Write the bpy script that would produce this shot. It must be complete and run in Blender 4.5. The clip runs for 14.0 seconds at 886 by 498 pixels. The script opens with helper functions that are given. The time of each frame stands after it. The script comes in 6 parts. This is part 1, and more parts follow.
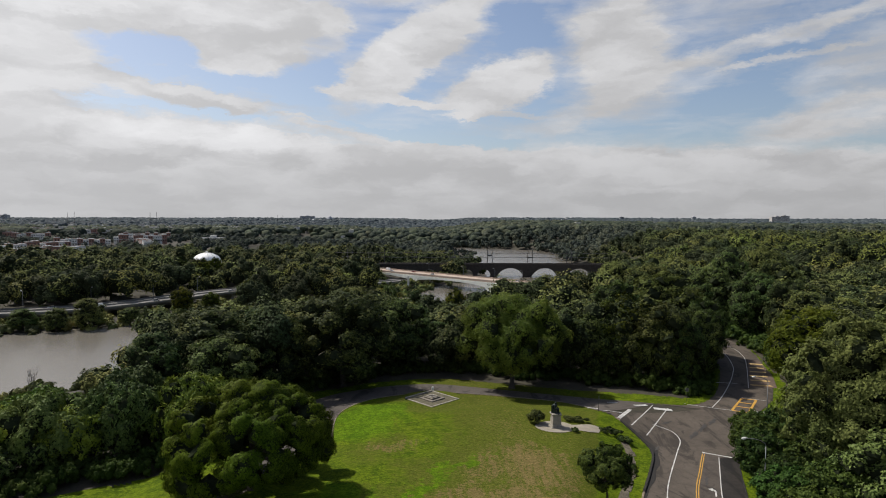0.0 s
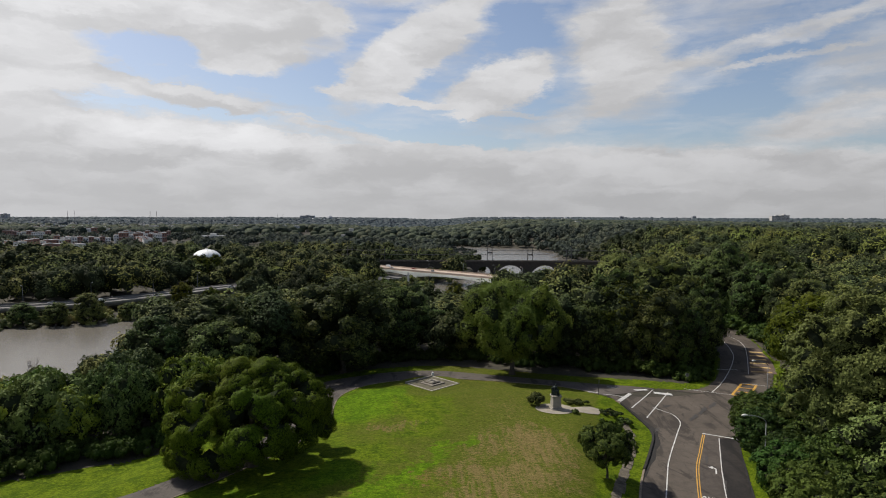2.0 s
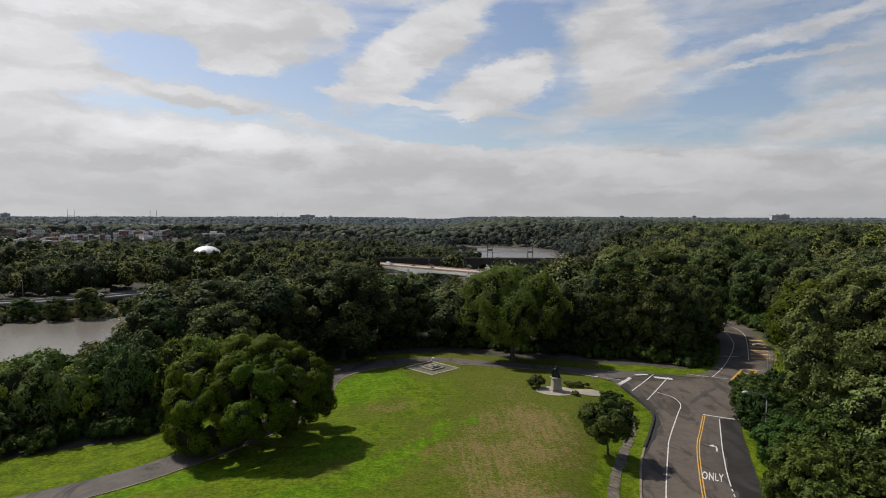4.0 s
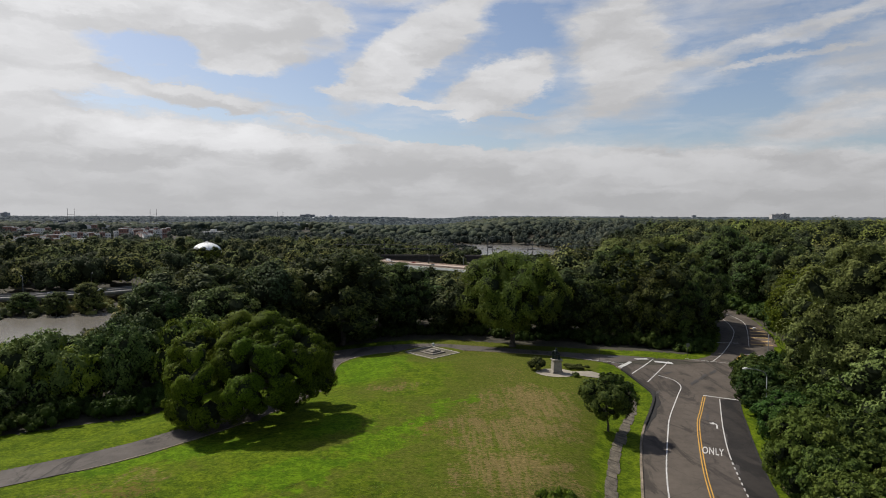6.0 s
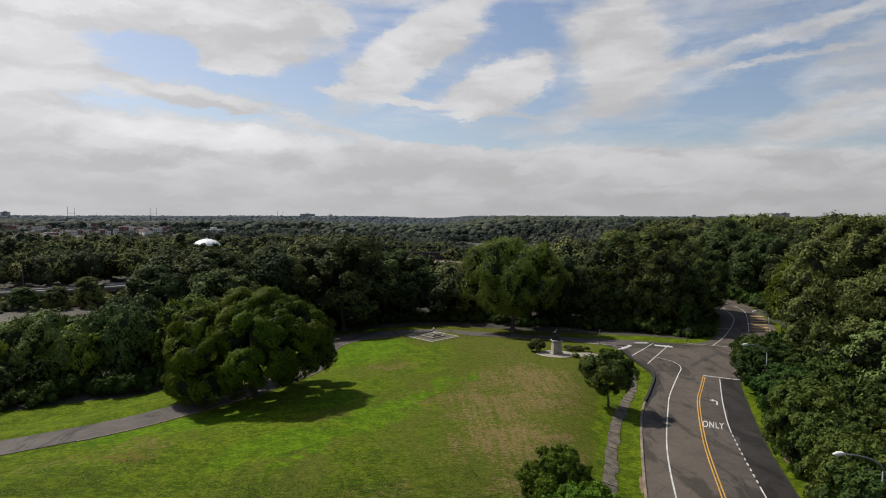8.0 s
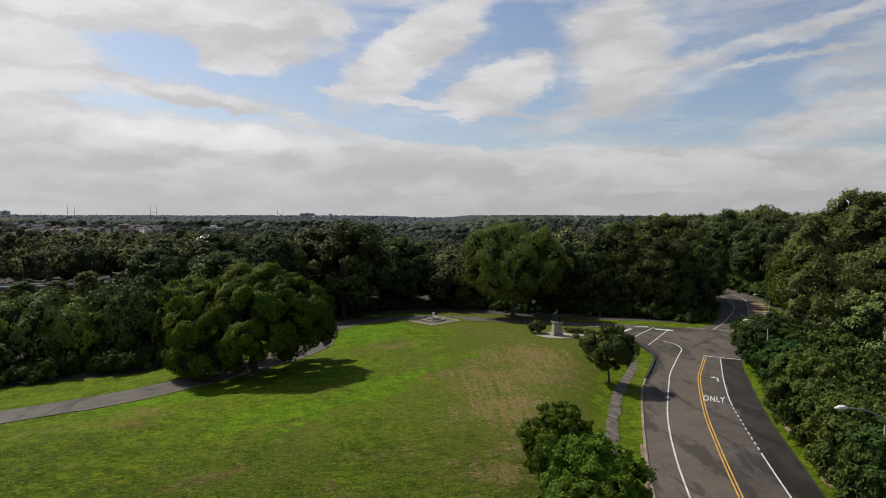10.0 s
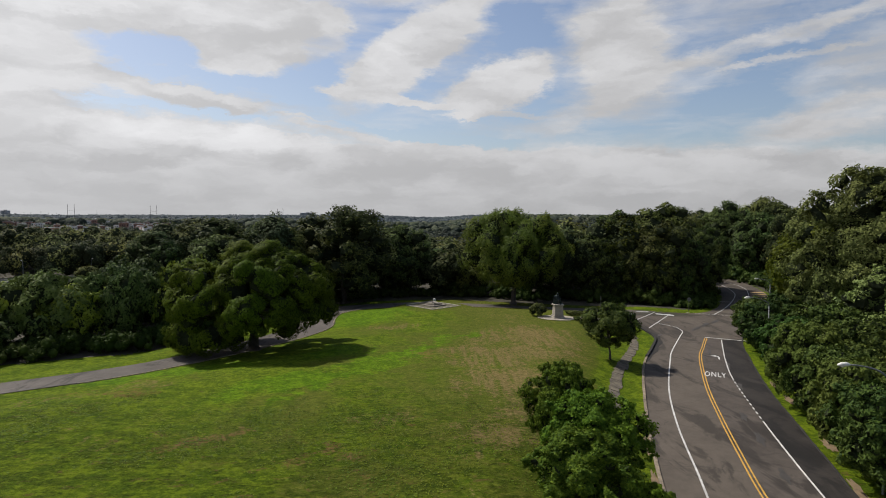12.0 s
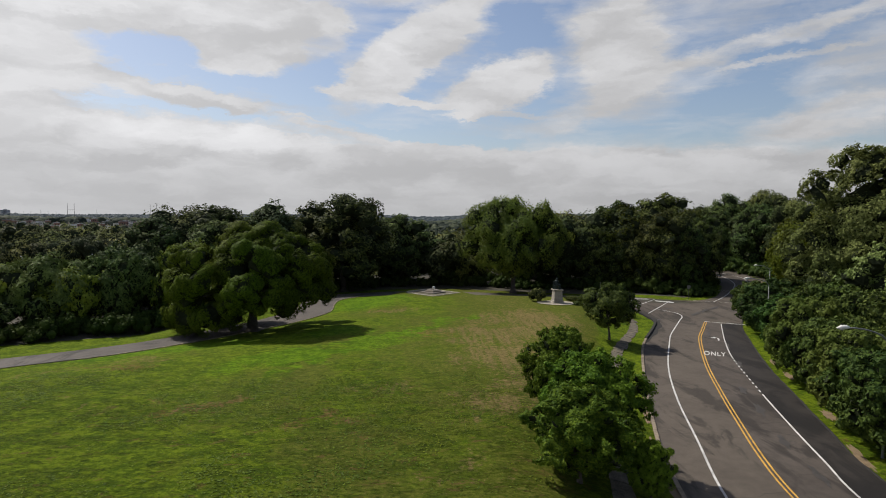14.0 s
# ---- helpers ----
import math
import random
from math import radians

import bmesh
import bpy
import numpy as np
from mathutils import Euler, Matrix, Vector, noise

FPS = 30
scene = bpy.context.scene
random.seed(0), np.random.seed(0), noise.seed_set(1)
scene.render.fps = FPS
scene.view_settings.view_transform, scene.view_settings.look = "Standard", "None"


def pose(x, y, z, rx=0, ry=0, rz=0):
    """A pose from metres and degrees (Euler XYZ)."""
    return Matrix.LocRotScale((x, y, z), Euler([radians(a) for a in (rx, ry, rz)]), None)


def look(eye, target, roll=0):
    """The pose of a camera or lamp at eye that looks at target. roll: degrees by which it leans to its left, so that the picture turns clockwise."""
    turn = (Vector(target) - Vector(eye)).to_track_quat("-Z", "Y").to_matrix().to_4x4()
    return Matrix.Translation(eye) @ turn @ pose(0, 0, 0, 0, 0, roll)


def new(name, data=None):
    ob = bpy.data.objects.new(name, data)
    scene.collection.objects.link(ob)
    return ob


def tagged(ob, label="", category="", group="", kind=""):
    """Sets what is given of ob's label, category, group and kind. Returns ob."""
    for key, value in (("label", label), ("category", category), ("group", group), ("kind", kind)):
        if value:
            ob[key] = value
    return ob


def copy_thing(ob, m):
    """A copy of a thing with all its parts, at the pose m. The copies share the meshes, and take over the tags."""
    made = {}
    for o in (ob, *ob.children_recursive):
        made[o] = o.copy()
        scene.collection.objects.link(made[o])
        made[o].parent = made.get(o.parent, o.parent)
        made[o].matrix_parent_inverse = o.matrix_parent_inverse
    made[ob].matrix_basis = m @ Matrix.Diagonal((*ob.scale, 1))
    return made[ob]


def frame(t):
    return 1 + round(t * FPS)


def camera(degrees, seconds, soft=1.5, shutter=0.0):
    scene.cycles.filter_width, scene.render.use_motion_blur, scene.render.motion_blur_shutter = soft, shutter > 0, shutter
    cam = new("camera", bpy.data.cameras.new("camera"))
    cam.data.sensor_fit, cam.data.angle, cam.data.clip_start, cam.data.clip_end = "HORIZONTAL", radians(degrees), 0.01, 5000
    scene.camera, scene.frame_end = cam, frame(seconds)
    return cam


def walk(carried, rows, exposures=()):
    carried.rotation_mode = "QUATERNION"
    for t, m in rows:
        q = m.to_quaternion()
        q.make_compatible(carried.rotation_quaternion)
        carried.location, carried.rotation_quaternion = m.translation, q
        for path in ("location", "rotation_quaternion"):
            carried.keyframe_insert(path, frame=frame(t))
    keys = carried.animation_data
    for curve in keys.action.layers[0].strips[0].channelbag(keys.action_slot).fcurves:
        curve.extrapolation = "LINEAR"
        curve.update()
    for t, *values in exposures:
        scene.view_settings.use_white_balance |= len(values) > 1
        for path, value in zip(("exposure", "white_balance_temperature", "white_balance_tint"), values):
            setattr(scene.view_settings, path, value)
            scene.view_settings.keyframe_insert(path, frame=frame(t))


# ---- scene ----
# A park lawn on a plateau over a river valley; the drone sinks straight down. Road level is z = 0.
cam = camera(73.0, 14.0, soft=1.0)
EYE, TILT, LEAN = 35.5, -3.0, -0.2
ROWS = [
    (0.0, 0.0, 0.0, 0.0),
    (0.5, 0.0, -0.03, -0.72),
    (1.0, 0.0, -0.06, -1.44),
    (1.5, 0.0, -0.1, -2.17),
    (2.0, 0.0, -0.13, -2.9),
    (2.5, 0.0, -0.17, -3.61),
    (3.0, -0.01, -0.2, -4.31),
    (5.5, -0.07, -0.38, -8.0),
    (6.0, -0.07, -0.42, -8.7),
    (6.5, -0.07, -0.48, -9.44),
    (7.0, -0.07, -0.54, -10.2),
    (7.5, -0.07, -0.58, -10.96),
    (8.0, -0.08, -0.61, -11.72),
    (10.5, -0.15, -0.69, -15.48),
    (11.0, -0.17, -0.7, -16.2),
    (11.5, -0.18, -0.71, -16.9),
    (12.0, -0.22, -0.71, -17.58),
    (12.5, -0.23, -0.71, -18.25),
    (13.0, -0.22, -0.69, -18.9),
    (13.5, -0.17, -0.69, -19.52),
    (14.0, -0.09, -0.7, -20.0),
]
walk(cam, [(t, pose(x, y, EYE + z, 90 + TILT, LEAN, 0)) for t, x, y, z in ROWS])

# ---- node helpers ----


class Graph:
    """Short hand for building node trees."""

    def __init__(self, tree):
        self.tree = tree
        tree.nodes.clear()

    def put(self, socket, value):
        if isinstance(value, bpy.types.NodeSocket):
            self.tree.links.new(value, socket)
        elif value is not None:
            if isinstance(value, tuple) and len(value) == 3 and socket.type == "RGBA":
                value = (*value, 1)
            socket.default_value = value

    def node(self, kind, *values):
        n = self.tree.nodes.new(kind)
        for socket, value in zip(n.inputs, values):
            self.put(socket, value)
        return n

    def math(self, op, a, b=None, c=None, clamp=False):
        n = self.node("ShaderNodeMath", a, b, c)
        n.operation, n.use_clamp = op, clamp
        return n.outputs[0]

    def mix(self, fac, a, b, blend="MIX"):
        n = self.node("ShaderNodeMix")
        n.data_type, n.blend_type = "RGBA", blend
        self.put(n.inputs[0], fac)
        self.put(n.inputs[6], a)
        self.put(n.inputs[7], b)
        return n.outputs[2]

    def noise(self, vector, scale, detail=4.0, rough=0.55, distort=0.0):
        n = self.node("ShaderNodeTexNoise")
        self.put(n.inputs["Vector"], vector)
        n.inputs["Scale"].default_value = scale
        n.inputs["Detail"].default_value = detail
        n.inputs["Roughness"].default_value = rough
        n.inputs["Distortion"].default_value = distort
        return n.outputs[0]

    def ramp(self, value, lo, hi, a=0.0, b=1.0, kind="SMOOTHSTEP"):
        n = self.node("ShaderNodeMapRange", value, lo, hi, a, b)
        n.interpolation_type = kind
        return n.outputs[0]

    def vec(self, x, y, z):
        return self.node("ShaderNodeCombineXYZ", x, y, z).outputs[0]


def ray_at(px, py):
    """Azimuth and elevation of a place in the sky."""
    a = (px - 784) / 1060
    return math.atan(a), math.atan((385.5 - py) / 1060 * math.cos(math.atan(a)))


# ---- sky and sun ----
SUN = Vector((-0.80, 0.60, 1.22)).normalized()
world = bpy.data.worlds.new("sky")
scene.world = world
world.use_nodes = True
g = Graph(world.node_tree)
way = g.node("ShaderNodeTexCoord").outputs["Generated"]
sep = g.node("ShaderNodeSeparateXYZ", way)
az = g.math("ARCTAN2", sep.outputs[0], sep.outputs[1])
el = g.math("ARCSINE", sep.outputs[2])
high = g.math("MAXIMUM", el, 0.0)
# ragged edges: a slow drift and a fine fray of the outlines
soft_way = g.vec(g.math("MULTIPLY", az, 6.0), g.math("MULTIPLY", el, 13.0), 3.0)


def fray(seed, scale, amount, rough):
    n = g.node("ShaderNodeTexNoise")
    g.put(n.inputs["Vector"], g.node("ShaderNodeVectorMath", soft_way, (seed, seed * 0.7, 0.0)).outputs[0])
    n.inputs["Scale"].default_value, n.inputs["Detail"].default_value, n.inputs["Roughness"].default_value = scale, 7.0, rough
    return g.math("MULTIPLY", g.math("SUBTRACT", n.outputs[0], 0.5), amount)


azw = g.math("ADD", az, fray(0.0, 1.8, 0.11, 0.68))
elw = g.math("ADD", el, fray(5.0, 2.1, 0.05, 0.68))


def puff(px, py, rx, ry, weight, tilt=0.0, edge=0.5):
    """One cloud mass, or with a negative weight a gap, as a soft ellipse."""
    a, e = ray_at(px, py)
    u, v = g.math("SUBTRACT", azw, a), g.math("SUBTRACT", elw, e)
    c, s = math.cos(radians(tilt)), math.sin(radians(tilt))
    p = g.math("ADD", g.math("MULTIPLY", u, c * 1060 / rx), g.math("MULTIPLY", v, s * 1060 / rx))
    q = g.math("ADD", g.math("MULTIPLY", u, -s * 1060 / ry), g.math("MULTIPLY", v, c * 1060 / ry))
    d = g.math("SQRT", g.math("ADD", g.math("MULTIPLY", p, p), g.math("MULTIPLY", q, q)))
    return g.ramp(d, 1.1 - edge, 1.15, weight, 0.0)


# the bank along the horizon, thin veils higher up, then single masses and gaps
bank = g.math("ADD", elw, g.math("MULTIPLY", az, 0.055))
total = g.math("ADD", g.ramp(bank, 0.112, 0.142, 0.85, 0.0), 0.13)
for args in ((10, 60, 150, 105, 0.9), (40, 160, 150, 22, 0.2), (240, 8, 330, 48, 0.85), (425, 80, 105, 55, 0.9, -8), (470, 30, 150, 60, 0.3, 20), (560, 70, 70, 45, 0.45, 40),
             (330, 170, 165, 16, 0.75, -6), (180, 137, 130, 12, 0.5, -3), (250, 119, 60, 8, 0.3), (200, 213, 330, 10, 0.6, -3), (590, 228, 130, 9, 0.7, -7), (330, 250, 190, 34, 0.35),
             (715, 105, 150, 50, 0.85, 33), (800, 60, 90, 45, 0.38, 40), (880, 155, 105, 46, 0.95, 18), (690, 176, 135, 11, 0.8, -8), (870, 207, 100, 7, 0.45)):
    total = g.math("ADD", total, puff(*args))
for args in ((1085, 90, 100, 115, 0.75, 20, 0.7), (1000, 214, 110, 22, 0.4, 12, 0.7), (1390, 62, 260, 17, 0.5, 10, 0.7), (1530, 100, 120, 45, 0.35, 15, 0.8), (1260, 20, 130, 40, 0.25, 0, 0.8),
             (1480, 205, 170, 38, 0.55, 14, 0.7), (1230, 135, 90, 30, 0.3, 0, 0.8), (1380, 102, 120, 6, 0.4, 4, 0.7), (770, 5, 220, 20, 0.35, 0, 0.8), (1140, 185, 80, 40, 0.2, 0, 0.8),
             (240, 90, 110, 30, -0.5, 0, 0.7), (420, 147, 170, 10, -0.45, -4, 0.6), (330, 197, 220, 6, -0.4, -3, 0.6), (140, 185, 90, 12, -0.3, 0, 0.7), (540, 150, 70, 45, -0.3, 0, 0.7), (920, 55, 55, 60, -0.22, 0, 0.8), (740, 242, 230, 11, -0.75, -5, 0.6), (560, 246, 130, 9, -0.4, -5, 0.6), (1310, 165, 110, 50, -0.16, 0, 0.8), (1330, 90, 120, 14, -0.2, 8, 0.8)):
    total = g.math("ADD", total, puff(*args))
grain = g.noise(g.vec(g.math("MULTIPLY", az, 7.0), g.math("MULTIPLY", el, 26.0), 0.0), 1.5, 9.0, 0.62, 0.3)
wisp = g.noise(g.vec(g.math("ADD", g.math("MULTIPLY", az, 5.0), g.math("MULTIPLY", el, 6.0)), g.math("MULTIPLY", el, 60.0), 2.0), 1.4, 6.0, 0.6, 0.2)
rag = g.math("ADD", g.math("MULTIPLY", g.math("SUBTRACT", grain, 0.5), 0.85), g.math("MULTIPLY", g.math("SUBTRACT", wisp, 0.5), 0.34))
cover = g.ramp(g.math("ADD", total, rag), 0.04, 0.72, 0.0, 1.0, "LINEAR")
sky = g.node("ShaderNodeTexSky")
sky.sky_type, sky.sun_disc = "NISHITA", False
sky.sun_elevation, sky.sun_rotation = math.asin(SUN.z), math.atan2(SUN.x, SUN.y)
sky.altitude, sky.air_density, sky.dust_density, sky.ozone_density = 50.0, 1.0, 1.5, 1.0
blue = g.mix(1.0, sky.outputs[0], (0.105, 0.102, 0.104), "MULTIPLY")
# bright tops, grey undersides, a dull bank along the horizon
lump = g.noise(g.vec(g.math("MULTIPLY", azw, 5.0), g.math("MULTIPLY", elw, 17.0), 5.0), 1.2, 6.0, 0.52, 0.2)
shade = g.math("ADD", g.math("MULTIPLY", g.ramp(lump, 0.34, 0.68, -1.0, 1.0), g.ramp(el, 0.01, 0.12, 0.04, 0.085)), g.ramp(el, 0.0, 0.17, 0.49, 0.61))
crest = puff(340, 238, 260, 28, 0.14, -4, 0.8)
for args in ((345, 166, 130, 11, 0.10, -6, 0.8), (20, 40, 150, 80, 0.06, 0, 0.8), (880, 125, 80, 22, 0.09, 12, 0.8), (690, 105, 70, 26, 0.07, 36, 0.8), (810, 335, 50, 12, 0.05, 0, 0.8), (1140, 338, 90, 9, 0.05, 0, 0.8), (10, 225, 90, 22, 0.08, 0, 0.8), (1490, 268, 50, 8, 0.05, 0, 0.8), (330, 20, 200, 30, 0.06, 0, 0.8)):
    crest = g.math("ADD", crest, puff(*args))
shade = g.math("ADD", shade, crest)
shade = g.math("SUBTRACT", shade, g.math("MULTIPLY", az, g.ramp(el, 0.0, 0.25, 0.07, 0.10)))
cloud = g.mix(1.0, (1.0, 1.0, 1.02), g.vec(shade, shade, shade), "MULTIPLY")
back = g.node("ShaderNodeBackground", g.mix(cover, blue, cloud), 1.0)
g.tree.links.new(back.outputs[0], g.node("ShaderNodeOutputWorld").inputs[0])

sun_data = bpy.data.lights.new("sun", "SUN")
sun_data.energy, sun_data.angle, sun_data.color = 4.8, radians(0.6), (1.0, 0.95, 0.86)
sun = new("sun", sun_data)
sun.matrix_world = look(SUN * 300, (0, 0, 0))

# ---- materials ----


def material(name):
    m = bpy.data.materials.new(name)
    m.use_nodes = True
    return m, Graph(m.node_tree)


def finish(m, gr, colour, rough=0.7, bump=None, strength=0.3, dist=0.05, metal=0.0, spec=0.5, leaf=0.0):
    b = gr.node("ShaderNodeBsdfPrincipled")
    gr.put(b.inputs["Base Color"], colour)
    gr.put(b.inputs["Roughness"], rough)
    gr.put(b.inputs["Metallic"], metal)
    gr.put(b.inputs["Specular IOR Level"], spec)
    if bump is not None:
        bn = gr.node("ShaderNodeBump")
        gr.put(bn.inputs["Strength"], strength)
        gr.put(bn.inputs["Distance"], dist)
        gr.put(bn.inputs["Height"], bump)
        gr.put(b.inputs["Normal"], bn.outputs[0])
    out = b.outputs[0]
    if leaf:
        tr = gr.node("ShaderNodeBsdfTranslucent")
        gr.put(tr.inputs[0], colour)
        out = gr.node("ShaderNodeMixShader", leaf, out, tr.outputs[0]).outputs[0]
    gr.tree.links.new(out, gr.node("ShaderNodeOutputMaterial").inputs[0])
    return m


def place(gr):
    return gr.node("ShaderNodeNewGeometry").outputs["Position"]


def plain(name, colour, rough=0.6, var=0.15, scale=3.0, metal=0.0, bump=0.15, spec=0.5):
    """A surface with faint stains at two scales."""
    m, gr = material(name)
    p = place(gr)
    n = gr.math("ADD", gr.math("MULTIPLY", gr.noise(p, scale, 6, 0.6), 0.6), gr.math("MULTIPLY", gr.noise(p, scale * 9, 3, 0.6), 0.4))
    dark = tuple(c * (1 - var) for c in colour)
    light = tuple(min(1, c * (1 + var)) for c in colour)
    return finish(m, gr, gr.mix(gr.ramp(n, 0.3, 0.7), dark, light), rough, n, bump, 0.02, metal, spec)


def foliage(name, dark, light, tint=0.12, leaf=0.35, wide=0.06, each=0.55, tree=0.0, fuzzy=False, gloss=0.16, shift=0.05, sheen=0.62):
    """Leaves: each spray a little different, each tree a little different, and patches over the wood."""
    m, gr = material(name)
    geo = gr.node("ShaderNodeNewGeometry")
    ob = gr.node("ShaderNodeObjectInfo")
    k = gr.math("ADD", gr.math("MULTIPLY", geo.outputs["Random Per Island"], each), gr.math("MULTIPLY", gr.noise(geo.outputs["Position"], wide, 3), 0.9))
    k = gr.math("ADD", k, gr.math("MULTIPLY", gr.math("SUBTRACT", ob.outputs["Random"], 0.5), 0.5))
    if tree:
        own = gr.node("ShaderNodeAttribute")
        own.attribute_name = "tint"
        k = gr.math("ADD", gr.math("MULTIPLY", k, 0.8), gr.math("MULTIPLY", own.outputs["Fac"], tree))
    col = gr.mix(gr.ramp(k, 0.3, 1.1), dark, light)
    whole = own.outputs["Fac"] if tree else ob.outputs["Random"]
    turn = gr.math("MULTIPLY", gr.math("SUBTRACT", gr.math("FRACT", gr.math("MULTIPLY", whole, 7.31)), 0.5), shift)
    hue = gr.node("ShaderNodeHueSaturation", gr.math("ADD", gr.math("ADD", 0.5, turn), gr.math("MULTIPLY", gr.math("SUBTRACT", gr.noise(geo.outputs["Position"], wide * 0.7, 2), 0.5), tint)), 1.0, 1.0, 1.0, col)
    fuzz = gr.noise(geo.outputs["Position"], 0.35, 6, 0.85) if fuzzy else None
    return finish(m, gr, hue.outputs[0], sheen, fuzz, 0.8, 3.0, spec=gloss, leaf=leaf)


def lawn_material():
    """Mown grass: bright and dull greens, dry straw patches, weeds on the near slope."""
    m, gr = material("lawn_grass")
    p = place(gr)
    sp = gr.node("ShaderNodeSeparateXYZ", p)
    x, y = sp.outputs[0], sp.outputs[1]
    drift = gr.math("MULTIPLY", gr.math("SUBTRACT", gr.noise(p, 0.22, 7, 0.75), 0.5), 19.0)
    stray = gr.math("MULTIPLY", gr.math("SUBTRACT", gr.noise(gr.vec(y, x, 7.0), 0.22, 7, 0.75), 0.5), 19.0)
    xw, yw = gr.math("ADD", x, drift), gr.math("ADD", y, stray)

    def blot(cx, cy, rx, ry, tilt=0.0):
        """How far inside a patch of the lawn, 0 to 1."""
        c, s = math.cos(radians(tilt)), math.sin(radians(tilt))
        u, v = gr.math("SUBTRACT", xw, cx), gr.math("SUBTRACT", yw, cy)
        a = gr.math("ADD", gr.math("MULTIPLY", u, c / rx), gr.math("MULTIPLY", v, s / rx))
        b = gr.math("ADD", gr.math("MULTIPLY", u, -s / ry), gr.math("MULTIPLY", v, c / ry))
        return gr.ramp(gr.math("ADD", gr.math("MULTIPLY", a, a), gr.math("MULTIPLY", b, b)), 0.3, 1.5, 1.0, 0.0)

    def blots(rows):
        k = 0.0
        for row in rows:
            k = gr.math("MAXIMUM", blot(*row), k)
        return k

    patch = gr.noise(p, 0.06, 5, 0.6, 0.6)
    mottle = gr.noise(p, 0.45, 6, 0.7, 0.3)
    fleck = gr.noise(gr.vec(gr.math("MULTIPLY", x, 0.8), gr.math("MULTIPLY", y, 1.2), 4.0), 3.0, 7, 0.8, 0.3)
    tuft = gr.noise(p, 4.0, 5, 0.75)
    blade = gr.noise(p, 13.0, 4, 0.8)
    mid = gr.noise(gr.vec(gr.math("MULTIPLY", x, 0.8), gr.math("MULTIPLY", y, 1.1), 12.0), 2.2, 7, 0.8, 0.4)
    grain = gr.math("ADD", gr.math("MULTIPLY", mottle, 0.35), gr.math("ADD", gr.math("MULTIPLY", tuft, 0.3), gr.math("MULTIPLY", mid, 0.35)))
    green = gr.mix(gr.ramp(grain, 0.44, 0.56), (0.046, 0.078, 0.004), (0.104, 0.142, 0.007))
    vivid = gr.mix(gr.ramp(grain, 0.44, 0.56), (0.048, 0.104, 0.003), (0.092, 0.166, 0.005))
    dull = gr.mix(gr.ramp(fleck, 0.36, 0.62), (0.042, 0.058, 0.006), (0.100, 0.108, 0.016))
    dry = gr.mix(gr.ramp(tuft, 0.3, 0.7), (0.098, 0.072, 0.028), (0.240, 0.162, 0.078))
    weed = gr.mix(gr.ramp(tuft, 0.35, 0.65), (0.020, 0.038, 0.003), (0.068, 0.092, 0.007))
    # the lush hollow across the lawn, dull turf east of it, straw towards the footpath
    lush = blots(((-13, 57, 11, 2.6, 40), (-4.5, 69.5, 9, 2.0, 52), (2.5, 80, 7, 1.7, 50), (-13, 70, 5, 3, 30), (-13, 100, 7, 10, 0), (-30, 62, 9, 3, 20)))
    col = gr.mix(gr.math("MULTIPLY", lush, 0.75), green, vivid)
    east = gr.ramp(x, -26.0, 13.0, -0.10, 0.12)
    edge = gr.ramp(gr.math("SUBTRACT", x, gr.math("MULTIPLY", y, 0.28)), -2.5, 0.8, 0.0, -0.34)
    k = gr.math("ADD", gr.math("ADD", gr.math("MULTIPLY", patch, 0.7), gr.math("MULTIPLY", mottle, 0.35)), gr.math("ADD", east, edge))
    k = gr.math("SUBTRACT", k, gr.math("MULTIPLY", lush, 0.16))
    col = gr.mix(gr.ramp(k, 0.46, 0.60, 0.0, 0.85), col, dull)
    straw = blots(((9.0, 50, 4.0, 10, -14), (6.5, 57, 5, 6, 0), (7, 68, 8, 6, 20), (11, 80, 7, 7, 20), (-2.7, 68.8, 2.6, 1.5, 20), (1.0, 30.5, 1.1, 1.6, 0), (-29, 56.5, 3.5, 1.0, 0), (-33.8, 51, 4.5, 1.1, 0),
                   (-8, 38, 2.4, 1.4, 20), (-17, 42.5, 3.0, 1.1, 0), (-6.5, 87, 4.5, 2.5, 0), (-3, 46, 3, 1.6, 0), (-24, 41, 2.5, 1.2, 10), (3, 41, 2.5, 3.5, 0)))
    mown = gr.noise(gr.vec(gr.math("MULTIPLY", x, 1.5), gr.math("MULTIPLY", y, 0.13), 3.0), 1.0, 6, 0.7, 0.3)
    straw = gr.math("MULTIPLY", straw, gr.ramp(mown, 0.36, 0.62, 0.35, 1.25))
    dryness = gr.math("ADD", gr.math("ADD", gr.math("MULTIPLY", k, 0.55), gr.math("MULTIPLY", straw, 0.195)), gr.math("MULTIPLY", gr.math("SUBTRACT", fleck, 0.5), 1.15))
    col = gr.mix(gr.ramp(dryness, 0.39, 0.54, 0.0, 0.72), col, dry)
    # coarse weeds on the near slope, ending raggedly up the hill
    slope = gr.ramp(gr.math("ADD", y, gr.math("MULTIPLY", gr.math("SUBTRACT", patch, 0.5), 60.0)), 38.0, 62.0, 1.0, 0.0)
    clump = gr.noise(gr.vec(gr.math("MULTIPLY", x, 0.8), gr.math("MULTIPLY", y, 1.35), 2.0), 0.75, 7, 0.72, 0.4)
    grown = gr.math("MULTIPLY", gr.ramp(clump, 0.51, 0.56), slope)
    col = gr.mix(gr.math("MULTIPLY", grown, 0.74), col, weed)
    brown = gr.ramp(gr.math("ADD", gr.noise(gr.vec(gr.math("MULTIPLY", x, 0.8), gr.math("MULTIPLY", y, 1.4), 9.0), 0.8, 8, 0.78, 0.4), gr.math("MULTIPLY", slope, 0.05)), 0.61, 0.69, 0.0, 0.75)
